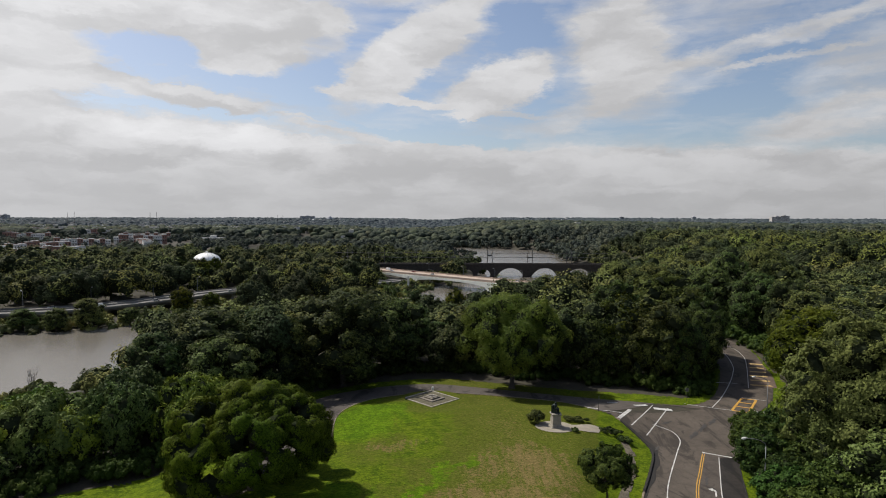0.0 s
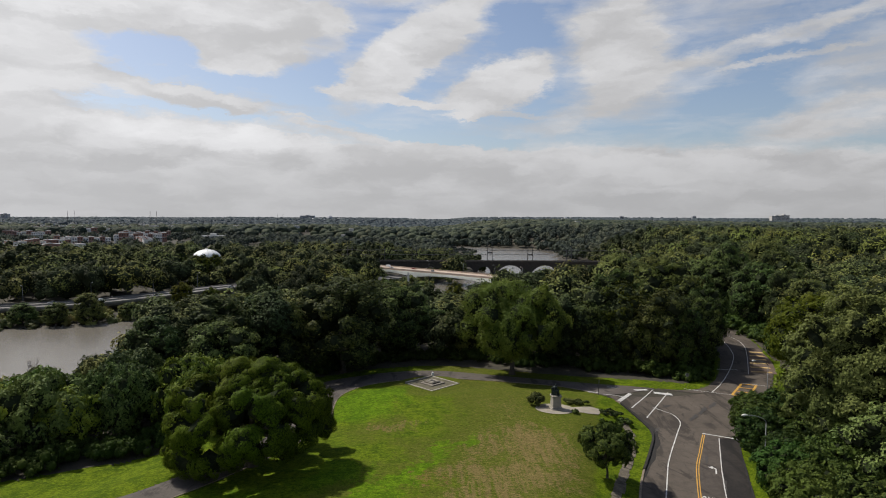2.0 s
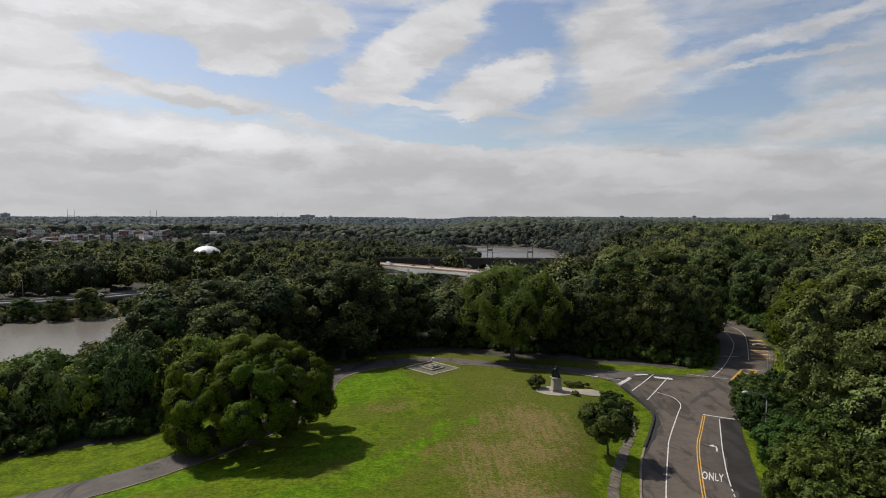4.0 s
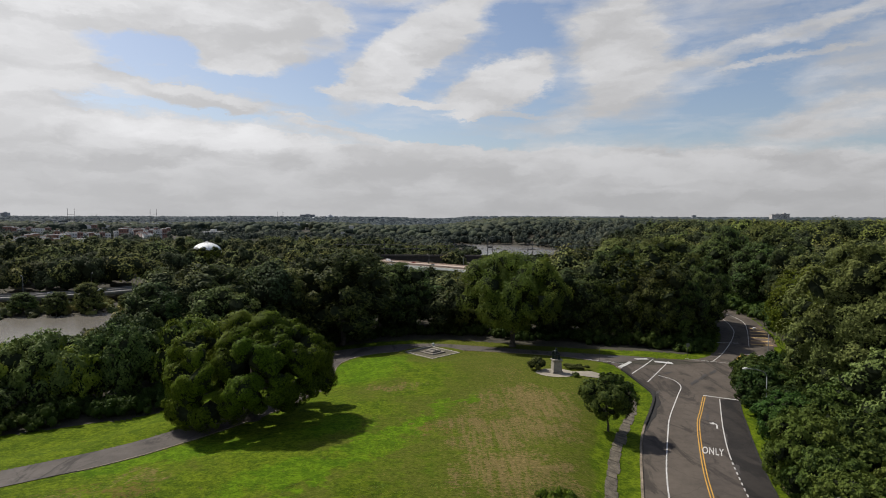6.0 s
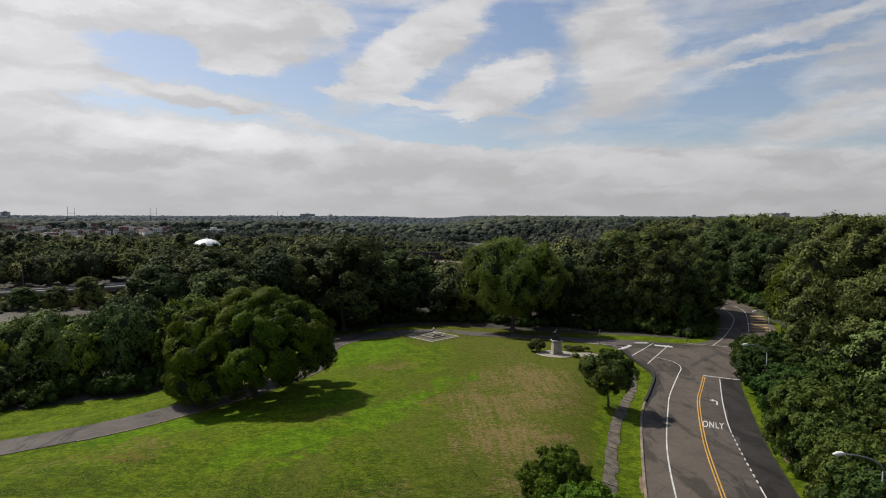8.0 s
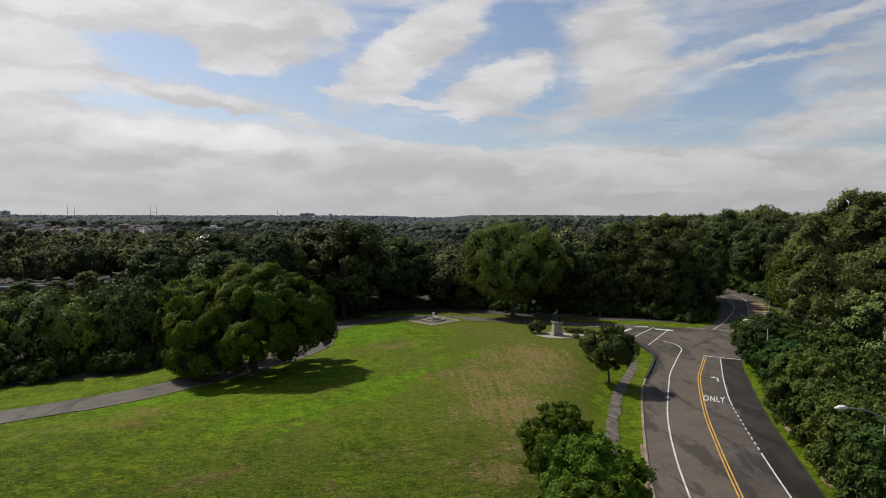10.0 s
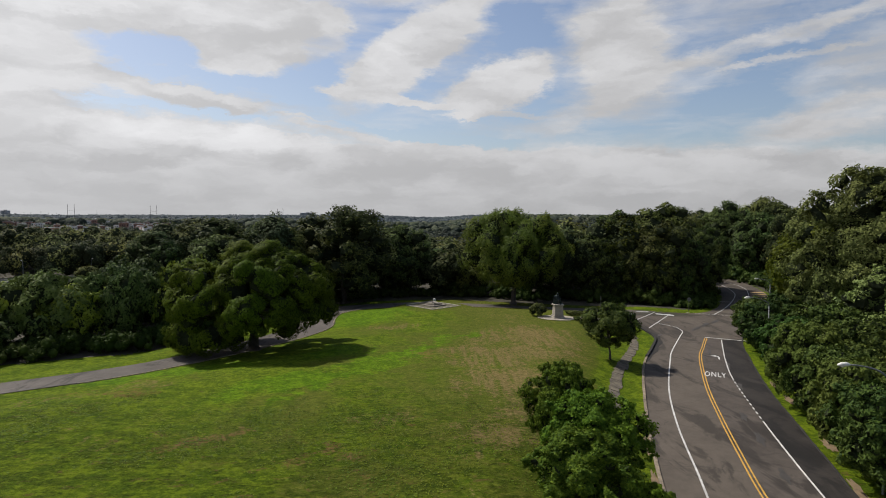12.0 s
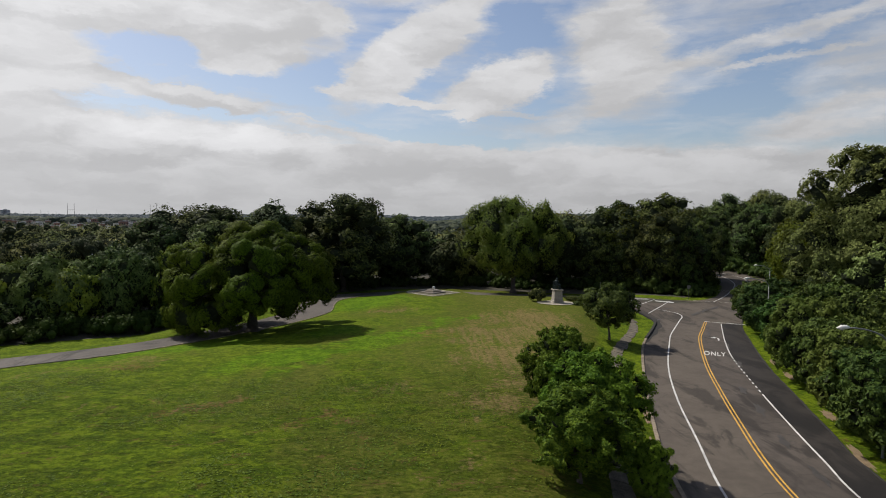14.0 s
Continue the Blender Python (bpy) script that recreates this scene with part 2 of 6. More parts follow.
    col = gr.mix(brown, col, gr.mix(tuft, (0.070, 0.046, 0.014), (0.150, 0.100, 0.036)))
    dapple = gr.ramp(mid, 0.36, 0.64, 0.75, 1.10)
    col = gr.mix(1.0, col, gr.vec(dapple, dapple, dapple), "MULTIPLY")
    worn = gr.math("MULTIPLY", blots(((-2.7, 68.8, 2.4, 1.3, 20), (-8, 38, 2.4, 1.2, 20), (-17, 42, 2.6, 1.0, 10), (-31, 53.5, 4.0, 0.8, 0))), gr.ramp(fleck, 0.38, 0.58))
    col = gr.mix(gr.math("MULTIPLY", worn, 0.75), col, gr.mix(tuft, (0.085, 0.046, 0.016), (0.165, 0.098, 0.040)))
    h = gr.math("ADD", gr.math("MULTIPLY", tuft, 0.5), gr.math("MULTIPLY", blade, 0.5))
    h = gr.math("ADD", h, gr.math("MULTIPLY", grown, 0.25))
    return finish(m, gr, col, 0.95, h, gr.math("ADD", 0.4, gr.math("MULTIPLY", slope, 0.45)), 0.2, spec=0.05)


def asphalt_material(name, lo, hi, stain=0.53):
    m, gr = material(name)
    p = place(gr)
    big = gr.noise(p, 0.12, 4, 0.6)
    mid = gr.noise(p, 1.1, 5, 0.65)
    fine = gr.noise(p, 30.0, 2, 0.5)
    k = gr.math("ADD", gr.math("ADD", gr.math("MULTIPLY", big, 0.55), gr.math("MULTIPLY", mid, 0.35)), gr.math("MULTIPLY", fine, 0.25))
    col = gr.mix(gr.ramp(k, 0.38, 0.75), lo, hi)
    q = gr.node("ShaderNodeSeparateXYZ", p).outputs
    wet = gr.noise(gr.vec(gr.math("MULTIPLY", q[0], 0.35), gr.math("MULTIPLY", q[1], 0.11), 0.0), 1.0, 6, 0.65, 0.8)
    col = gr.mix(gr.ramp(wet, stain, stain + 0.1, 0.0, 0.72), col, tuple(c * 0.42 for c in lo))
    crack = gr.node("ShaderNodeTexVoronoi")
    crack.feature = "DISTANCE_TO_EDGE"
    gr.put(crack.inputs["Vector"], gr.vec(gr.math("ADD", q[0], gr.math("MULTIPLY", mid, 1.5)), gr.math("ADD", q[1], gr.math("MULTIPLY", big, 4.0)), 0.0))
    crack.inputs["Scale"].default_value = 0.16
    seam = gr.ramp(crack.outputs["Distance"], 0.003, 0.012, 0.28, 0.0)
    col = gr.mix(seam, col, tuple(c * 0.3 for c in lo))
    return finish(m, gr, col, 0.85, fine, 0.3, 0.01, spec=0.3)


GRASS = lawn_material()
ASPHALT = asphalt_material("asphalt", (0.057, 0.046, 0.036), (0.099, 0.081, 0.064), 0.505)
# stained dark asphalt, darkened further for the tree shade over the shoulder
SHOULDER = asphalt_material("dark_asphalt_and_tree_shade", (0.011, 0.009, 0.008), (0.031, 0.026, 0.022), 0.46)
RIGHT_LANE = asphalt_material("patched_asphalt", (0.042, 0.034, 0.028), (0.086, 0.071, 0.059), 0.48)
PATH = asphalt_material("path_asphalt", (0.056, 0.047, 0.040), (0.099, 0.085, 0.074))
SIDEWALK = plain("old_concrete_walk", (0.098, 0.082, 0.058), 0.95, 0.75, 1.3)
CONCRETE = plain("concrete", (0.33, 0.31, 0.28), 0.85, 0.2, 0.6)
STONE = plain("pale_stone", (0.27, 0.243, 0.198), 0.8, 0.25, 1.2)
DARK_STONE = plain("dark_stone", (0.045, 0.038, 0.032), 0.9, 0.4, 0.5)
KERB = plain("kerb_stone", (0.17, 0.135, 0.095), 0.9, 0.6, 0.5)
BRONZE = plain("bronze", (0.026, 0.036, 0.034), 0.5, 0.4, 2.0, 0.7)
WHITE = plain("white_road_paint", (0.44, 0.43, 0.41), 0.8, 0.4, 1.2)
YELLOW = plain("yellow_road_paint", (0.45, 0.25, 0.035), 0.8, 0.3, 1.2)
STEEL = plain("galvanised_steel", (0.16, 0.165, 0.17), 0.55, 0.1, 2.0, 0.3)
BARK = plain("bark", (0.06, 0.048, 0.038), 0.95, 0.4, 2.5, bump=0.8)
DIRT_SHADE = plain("gutter_dirt_and_shade", (0.014, 0.012, 0.010), 0.95, 0.5, 1.2)
SOIL = plain("woodland_floor", (0.035, 0.03, 0.018), 0.95, 0.5, 0.4)
OAK_LEAF = foliage("oak_leaves", (0.011, 0.017, 0.003), (0.092, 0.112, 0.009), leaf=0.04, gloss=0.03)
TALL_LEAF = foliage("tall_tree_leaves", (0.02, 0.031, 0.009), (0.128, 0.152, 0.044), leaf=0.1, gloss=0.05)
# leaf colour lowered to give the shade at the foot of the wood
SHADED_EDGE_LEAF = foliage("shaded_undergrowth_leaves", (0.018, 0.03, 0.008), (0.062, 0.082, 0.017), leaf=0.2, gloss=0.04)
WOOD_LEAF = foliage("woodland_leaves", (0.028, 0.044, 0.015), (0.144, 0.172, 0.046), gloss=0.06, leaf=0.12)
# woodland leaves coloured darker, for trees standing in deep shade by the junction
SHADED_WOOD_LEAF = foliage("shaded_woodland_leaves", (0.018, 0.030, 0.009), (0.096, 0.120, 0.028), gloss=0.06, leaf=0.12)
BANK_LEAF = foliage("bank_leaves", (0.058, 0.09, 0.014), (0.235, 0.285, 0.034), gloss=0.1, leaf=0.15)
OLIVE_LEAF = foliage("olive_leaves", (0.050, 0.066, 0.006), (0.130, 0.148, 0.014), gloss=0.06)
WILLOW_LEAF = foliage("feathery_leaves", (0.08, 0.125, 0.018), (0.24, 0.3, 0.045))
VERGE_LEAF = foliage("verge_leaves", (0.022, 0.041, 0.011), (0.084, 0.118, 0.022), gloss=0.06, leaf=0.15)
ROADSIDE_LEAF = foliage("roadside_leaves", (0.052, 0.086, 0.010), (0.180, 0.230, 0.020), gloss=0.06, leaf=0.25)
PALE_LEAF = foliage("pale_leaves", (0.044, 0.064, 0.014), (0.165, 0.198, 0.05), leaf=0.15)
# haze blue is mixed into these far leaf colours, most in the distant ones
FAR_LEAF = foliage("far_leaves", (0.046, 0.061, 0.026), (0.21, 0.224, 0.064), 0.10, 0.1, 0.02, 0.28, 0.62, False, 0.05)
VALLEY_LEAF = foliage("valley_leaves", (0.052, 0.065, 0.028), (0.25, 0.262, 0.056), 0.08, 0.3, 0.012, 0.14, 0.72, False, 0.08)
HAZY_UPPER_LEAF = foliage("hazy_upper_valley_leaves", (0.05, 0.063, 0.034), (0.195, 0.208, 0.066), 0.08, 0.3, 0.008, 0.10, 0.62, False, 0.05)
HAZY_RIDGE_LEAF = foliage("hazy_hill_leaves", (0.04, 0.05, 0.042), (0.112, 0.124, 0.082), 0.06, 0.0, 0.004, 0.05, 0.72, False, 0.03)
HAZY_HILLSIDE_LEAF = foliage("hazy_hillside_leaves", (0.030, 0.040, 0.032), (0.084, 0.094, 0.058), 0.06, 0.0, 0.004, 0.0, 0.72, True, 0.03)
HAZY_DISTANT_LEAF = foliage("hazy_distant_leaves", (0.058, 0.072, 0.08), (0.108, 0.122, 0.12), 0.04, 0.0, 0.002, 0.0, 0.5, True, 0.03)
TUFT = foliage("coarse_grass", (0.050, 0.088, 0.002), (0.142, 0.200, 0.005), 0.1, 0.35, 0.3)
# balls inside the crowns: twigs, with the inner shade put into the colour
TWIG_SHADE = plain("twigs_and_crown_shade", (0.026, 0.032, 0.017), 1.0, 0.4, 1.5, spec=0.0)


def water_material():
    m, gr = material("river_water")
    p = place(gr)
    n = gr.noise(p, 0.5, 4, 0.6)
    return finish(m, gr, gr.mix(gr.noise(p, 0.02, 3), (0.108, 0.096, 0.078), (0.138, 0.124, 0.102)), 0.26, n, 0.25, 0.2)


WATER = water_material()

# ---- mesh helpers ----


def mesh_from(name, verts, faces, mats, index=None, smooth=False):
    """A mesh from arrays: faces an (n, 3) or (n, 4) array."""
    me = bpy.data.meshes.new(name)
    verts, faces = np.asarray(verts, dtype=np.float32), np.asarray(faces, dtype=np.int32)
    n, k = faces.shape
    me.vertices.add(len(verts))
    me.vertices.foreach_set("co", verts.ravel())
    me.loops.add(n * k)
    me.loops.foreach_set("vertex_index", faces.ravel())
    me.polygons.add(n)
    me.polygons.foreach_set("loop_start", np.arange(0, n * k, k, dtype=np.int32))
    for m in mats if isinstance(mats, (list, tuple)) else [mats]:
        me.materials.append(m)
    if index is not None:
        me.polygons.foreach_set("material_index", np.asarray(index, dtype=np.int32))
    me.polygons.foreach_set("use_smooth", np.full(n, smooth, dtype=bool))
    me.update(calc_edges=True)
    me.validate()
    return me


def thing(name, label, category, group="", kind="", at=(0, 0, 0), turn=0.0):
    ob = new(name)
    ob.empty_display_size = 0.2
    ob.matrix_basis = pose(*at, 0, 0, turn)
    return tagged(ob, label, category, group, kind)


def hang(name, mesh, parent, label=""):
    ob = new(name, mesh)
    ob.parent = parent
    return tagged(ob, label)


def part(name, bm, mat, parent, label="", smooth=False):
    me = bpy.data.meshes.new(name)
    bm.to_mesh(me)
    bm.free()
    me.materials.append(mat)
    if smooth:
        me.polygons.foreach_set("use_smooth", np.full(len(me.polygons), True))
    return hang(name, me, parent, label)


def box(bm, x0, x1, y0, y1, z0, z1, m=None):
    vs = [bm.verts.new(m @ Vector(p) if m else p) for p in ((x0, y0, z0), (x1, y0, z0), (x1, y1, z0), (x0, y1, z0), (x0, y0, z1), (x1, y0, z1), (x1, y1, z1), (x0, y1, z1))]
    for f in ((0, 3, 2, 1), (4, 5, 6, 7), (0, 1, 5, 4), (1, 2, 6, 5), (2, 3, 7, 6), (3, 0, 4, 7)):
        bm.faces.new([vs[i] for i in f])
    return vs


def soft_box(x0, x1, y0, y1, z0, z1, w=0.02, m=None):
    bm = bmesh.new()
    box(bm, x0, x1, y0, y1, z0, z1, m)
    bmesh.ops.bevel(bm, geom=bm.edges[:], offset=w, segments=1, affect="EDGES")
    return bm


def tube(bm, points, radii, n=8, cap=True):
    """A tapered round tube along points."""
    rings = []
    for i, p in enumerate(points):
        a, b = Vector(points[max(i - 1, 0)]), Vector(points[min(i + 1, len(points) - 1)])
        q = (b - a).to_track_quat("Z", "Y")
        rings.append([bm.verts.new(Vector(p) + q @ Vector((radii[i] * math.cos(t * 2 * math.pi / n), radii[i] * math.sin(t * 2 * math.pi / n), 0))) for t in range(n)])
    for r, s in zip(rings, rings[1:]):
        for k in range(n):
            bm.faces.new((r[k], r[(k + 1) % n], s[(k + 1) % n], s[k]))
    if cap:
        bm.faces.new(rings[0][::-1])
        bm.faces.new(rings[-1])


def smooth_step(a, b, x):
    t = np.clip((np.asarray(x, dtype=float) - a) / (b - a), 0, 1)
    return t * t * (3 - 2 * t)


def spline(points, step=1.5):
    """A smooth curve through points, resampled at even steps."""
    p = np.array(points, dtype=float)
    p = np.vstack([2 * p[0] - p[1], p, 2 * p[-1] - p[-2]])
    out = []
    for i in range(1, len(p) - 2):
        for t in np.linspace(0, 1, 24, endpoint=False):
            a, b, c, d = p[i - 1], p[i], p[i + 1], p[i + 2]
            out.append(0.5 * (2 * b + (c - a) * t + (2 * a - 5 * b + 4 * c - d) * t * t + (3 * b - a - 3 * c + d) * t ** 3))
    out.append(p[-2])
    out = np.array(out)
    s = np.concatenate([[0], np.cumsum(np.linalg.norm(np.diff(out, axis=0), axis=1))])
    n = max(2, int(s[-1] / step) + 1)
    at = np.linspace(0, s[-1], n)
    return np.stack([np.interp(at, s, out[:, k]) for k in range(out.shape[1])], 1)


def line_distance(x, y, line):
    """Distance from points to a polyline, and the side (left of its run is positive)."""
    x, y = np.asarray(x, dtype=float), np.asarray(y, dtype=float)
    best, side = np.full(x.shape, 1e9), np.zeros(x.shape)
    for (ax, ay), (bx, by) in zip(line[:-1], line[1:]):
        dx, dy = bx - ax, by - ay
        t = np.clip(((x - ax) * dx + (y - ay) * dy) / (dx * dx + dy * dy), 0, 1)
        d = np.hypot(x - ax - t * dx, y - ay - t * dy)
        c = dx * (y - ay) - dy * (x - ax)
        near = d < best
        best, side = np.where(near, d, best), np.where(near, np.sign(c), side)
    return best, side


# ---- plan: roads, river, ground ----
KERB_LINE = spline([(17.5, -30), (13.6, 0), (12.4, 20), (13.8, 34), (16.0, 43.8), (19.0, 54.5), (24.3, 71.0), (28.8, 81), (31.9, 88.3), (32.4, 93), (30.9, 98.8), (28.2, 104.5), (23.8, 111.8), (15.0, 116.2), (0, 120.2), (-7.6, 118.4), (-14.2, 113.6), (-18.0, 105.5), (-18.2, 98), (-17.5, 91), (-19.5, 83.5), (-23.8, 75.2), (-28.9, 67.2), (-34.2, 60.9), (-42.0, 54.7), (-49.3, 48.6), (-80, 23.5)])
OUTER_LINE = spline([(-84, 28), (-54, 51.6), (-44.3, 58.6), (-36, 65.6), (-30.8, 73), (-26.0, 82.3), (-23.4, 92), (-24.0, 100), (-25.5, 109), (-22.0, 117.6), (-15, 123.2), (-8, 126), (0, 126.4), (12, 122.5), (24.3, 117.6), (33, 114.2), (40, 112.6), (48, 113.0), (54, 118), (61, 130), (67.5, 145), (71, 160), (71.5, 176), (68, 195), (60, 214)])
RIGHT_LINE = spline([(30.5, -30), (26.6, 0), (25.2, 20), (25.9, 34), (28.4, 43.2), (30.7, 50.7), (33.9, 61.2), (39.4, 75.9), (43.5, 86), (49.5, 96.5), (58, 108), (66, 118), (73, 132), (81, 152), (84, 166), (83.5, 182), (79, 200), (71, 219)])
RIVER = spline([(-620, 60), (-380, 120), (-195, 243), (-80, 310), (12, 400), (70, 520), (108, 640), (107, 800), (112, 940), (124, 1050), (60, 1128), (-90, 1165), (-230, 1180)], 20)
WATER_Z = -26.0


def bumps(x, y, size, seed=0.0):
    """Gentle unevenness of the ground."""
    return (np.sin(x / size + 1.3 + seed) * np.cos(y / size * 1.1 + 0.4 + seed) + 0.5 * np.sin(x / size * 2.3 + y / size * 1.7 + seed)) / 1.5


MAIN_LINE = spline([(24, -30), (19, 20), (20, 34), (23, 45), (28, 63), (36, 85), (49, 104), (62, 123), (74, 148), (77.5, 164), (77.5, 180), (73.5, 198), (65, 217)])
DRIVE_LINE = spline([(36, 110), (20, 117), (0, 123.4), (-12, 120.5), (-20, 113), (-21.5, 100), (-20, 90), (-24, 79.5), (-32, 67.6), (-42, 57), (-83, 26)])


def ground_z(x, y):
    """Height of the ground."""
    x, y = np.asarray(x, dtype=float), np.asarray(y, dtype=float)
    main, side = line_distance(x, y, MAIN_LINE)
    drive, beyond_path = line_distance(x, y, DRIVE_LINE)
    far = smooth_step(100, 126, y)
    lawn = 2.1 * smooth_step(6.0, 17, main) * (side > 0) * (1 - far)
    lawn = lawn * (0.55 + 0.45 * smooth_step(1.5, 14, drive))
    east = (1.2 * smooth_step(7, 40, main) + 5.5 * smooth_step(60, 230, main)) * (side < 0)
    plateau = lawn + east - 0.22 * smooth_step(50, 95, y) + 0.12 * bumps(x, y, 9.0) * smooth_step(3, 12, np.minimum(main, drive))
    plateau = plateau - 2.6 * smooth_step(2.5, 14, drive) * (beyond_path < 0) * smooth_step(-28, -42, x) * smooth_step(112, 90, y)
    round_it = smooth_step(5.3, 9.5, np.hypot(x + 1.9, y - 111.0))
    plateau = plateau * round_it + 1.38 * (1 - round_it)
    out = np.hypot(x - 10, y - 60)
    plateau = plateau + smooth_step(140, 420, out) * (x > 0) * 3 * bumps(x, y, 130.0)
    d, bank = line_distance(x, y, RIVER)
    bank = bank * -1
    wet = d - 62
    near = WATER_Z - 3 + (plateau - WATER_Z + 3) * smooth_step(0, 1, (wet + 12) / (137 - 25 * smooth_step(-110, -30, x)))
    dist = np.hypot(x, y)
    beyond = -24 + 8 * smooth_step(75, 160, wet) + 8 * smooth_step(-150, -330, x) * smooth_step(560, 760, y) + 20 * (bank > 0) * smooth_step(-20, 200, x) + (18 - 6 * (bank > 0) * smooth_step(-20, 200, x)) * smooth_step(700, 4700, dist) + smooth_step(500, 1500, dist) * (5 * bumps(x, y, 310.0, 2.0) + 5 * bumps(x, y, 720.0, 1.0) * smooth_step(1500, 3500, dist))
    other = WATER_Z - 3 + (beyond - WATER_Z + 3) * smooth_step(-12, 30, wet)
    return np.where(bank > 0, np.where(dist > 700, near + (beyond - plateau) * smooth_step(700, 1600, dist) * smooth_step(-12, 60, wet), near), other)


def on_ground(x, y):
    return float(ground_z(np.array([x]), np.array([y]))[0])


def inside(x, y, poly):
    """Which points lie in a polygon."""
    c = np.zeros(x.shape, dtype=bool)
    j = len(poly) - 1
    for i in range(len(poly)):
        xi, yi, xj, yj = *poly[i], *poly[j]
        if yi != yj:
            c ^= ((yi > y) != (yj > y)) & (x < (xj - xi) * (y - yi) / (yj - yi) + xi)
        j = i
    return c


def build_ground():
    angles = np.concatenate([np.linspace(-46, 46, 210), np.linspace(46, 314, 50)[1:-1]])
    radii = np.concatenate([np.linspace(3, 150, 150), np.geomspace(151, 4900, 90)])
    a, r = np.meshgrid(np.radians(angles), radii)
    x, y = (np.sin(a) * r).ravel(), (np.cos(a) * r).ravel()
    v = np.stack([x, y, ground_z(x, y)], 1)
    nr, na = r.shape
    i = np.arange(nr - 1)[:, None] * na + np.arange(na)[None, :]
    j = np.arange(nr - 1)[:, None] * na + (np.arange(na)[None, :] + 1) % na
    f = np.stack([i, j, j + na, i + na], 2).reshape(-1, 4)[:, ::-1]
    v = np.vstack([v, [(0, 0, on_ground(0, 0))]])
    ring = np.arange(na)
    hub = np.stack([ring, np.roll(ring, -1), np.full(na, len(v) - 1), np.full(na, len(v) - 1)], 1)
    f = np.vstack([np.stack([f[:, 0], f[:, 1], f[:, 2]], 1), np.stack([f[:, 0], f[:, 2], f[:, 3]], 1), hub[:, :3]])
    c = v[f].mean(1)
    lawn = np.vstack([KERB_LINE, [(-80, -40), (17, -40)]])
    strip = np.vstack([OUTER_LINE[::-1], [(-73, 63), (-59.5, 70.6), (-51, 75.5), (-43, 79.5), (-36.5, 84.5), (-29.5, 94), (-28.5, 118), (-16, 127.5), (-6, 131), (2, 131.5), (14, 127), (26, 123), (38, 119), (48, 117), (55.5, 124), (62.5, 137), (67.5, 152), (69.5, 165), (69, 180), (62, 205)]])
    verge = np.vstack([RIGHT_LINE, [(71, 220), (79.5, 200), (84, 182), (84.5, 165), (81.5, 150), (77.5, 140), (76, 132), (71, 122), (66, 114), (61, 106), (51, 88), (45.5, 74), (40, 60), (37, 50), (34.5, 43), (32, 33), (31.5, 20), (33, 0), (36, -30)]])
    clearing = np.array([(55, 66), (62, 62), (70, 70), (72, 84), (62, 84)])
    green = inside(c[:, 0], c[:, 1], lawn) | inside(c[:, 0], c[:, 1], strip) | inside(c[:, 0], c[:, 1], verge) | inside(c[:, 0], c[:, 1], clearing)
    hole = np.array(c[:, 0] * 0, dtype=int)
    hole[~green] = 1
    me = mesh_from("ground", v, f, [GRASS, SOIL], hole, True)
    tagged(new("ground", me), "mown park lawn and dark woodland floor over a river valley", "ground", kind="structure")


build_ground()


def sheet(name, left, right, mat, lift, label, category, across=8, parent=None, kind="structure"):
    """A strip of paving between two lines of equally many points, laid on the ground."""
    n = min(len(left), len(right))
    left = left[np.linspace(0, len(left) - 1, n).astype(int)]
    right = right[np.linspace(0, len(right) - 1, n).astype(int)]
    t = np.linspace(0, 1, across + 1)
    p = left[:, None, :] * (1 - t)[None, :, None] + right[:, None, :] * t[None, :, None]
    x, y = p[..., 0].ravel(), p[..., 1].ravel()
    v = np.stack([x, y, ground_z(x, y) + lift], 1)
    i = np.arange(n - 1)[:, None] * (across + 1) + np.arange(across)[None, :]
    f = np.stack([i, i + 1, i + across + 2, i + across + 1], 2).reshape(-1, 4)
    ob = new(name, mesh_from(name, v, f, mat, None, True))
    if parent:
        ob.parent = parent
        return tagged(ob, label)
    return tagged(ob, label, category, kind=kind)


def along(line, a, b, n):
    """n points of a line between the places nearest to a and b."""
    i = int(np.argmin(np.hypot(*(line - np.array(a)).T)))
    j = int(np.argmin(np.hypot(*(line - np.array(b)).T)))
    seg = line[min(i, j):max(i, j) + 1]
    seg = seg if i <= j else seg[::-1]
    s = np.concatenate([[0], np.cumsum(np.linalg.norm(np.diff(seg, axis=0), axis=1))])
    at = np.linspace(0, s[-1], n)
    return np.stack([np.interp(at, s, seg[:, k]) for k in range(2)], 1)


# the street, the junction and the far part of the street
sheet("road", along(KERB_LINE, (17.5, -30), (31.9, 88.3), 110), along(RIGHT_LINE, (30.5, -30), (47.0, 92.5), 110), ASPHALT, 0.05, "grey asphalt street with dark tar stains", "road", 10)
sheet("road_junction", along(KERB_LINE, (31.9, 88.3), (28.2, 104.5), 24), along(RIGHT_LINE, (47.0, 92.5), (64, 115.6), 24), ASPHALT, 0.054, "grey asphalt road junction with tyre marks", "road", 14)
sheet("road_far", along(OUTER_LINE, (40, 112.6), (60, 214), 70), along(RIGHT_LINE, (58, 108), (71, 219), 70), ASPHALT, 0.058, "asphalt street bending away under trees", "road", 10)
sheet("drive", along(KERB_LINE, (28.2, 104.5), (-78, 26), 170), along(OUTER_LINE, (41, 112.5), (-84, 32), 170), PATH, 0.062, "narrow grey asphalt park drive round the lawn", "drive", 4)



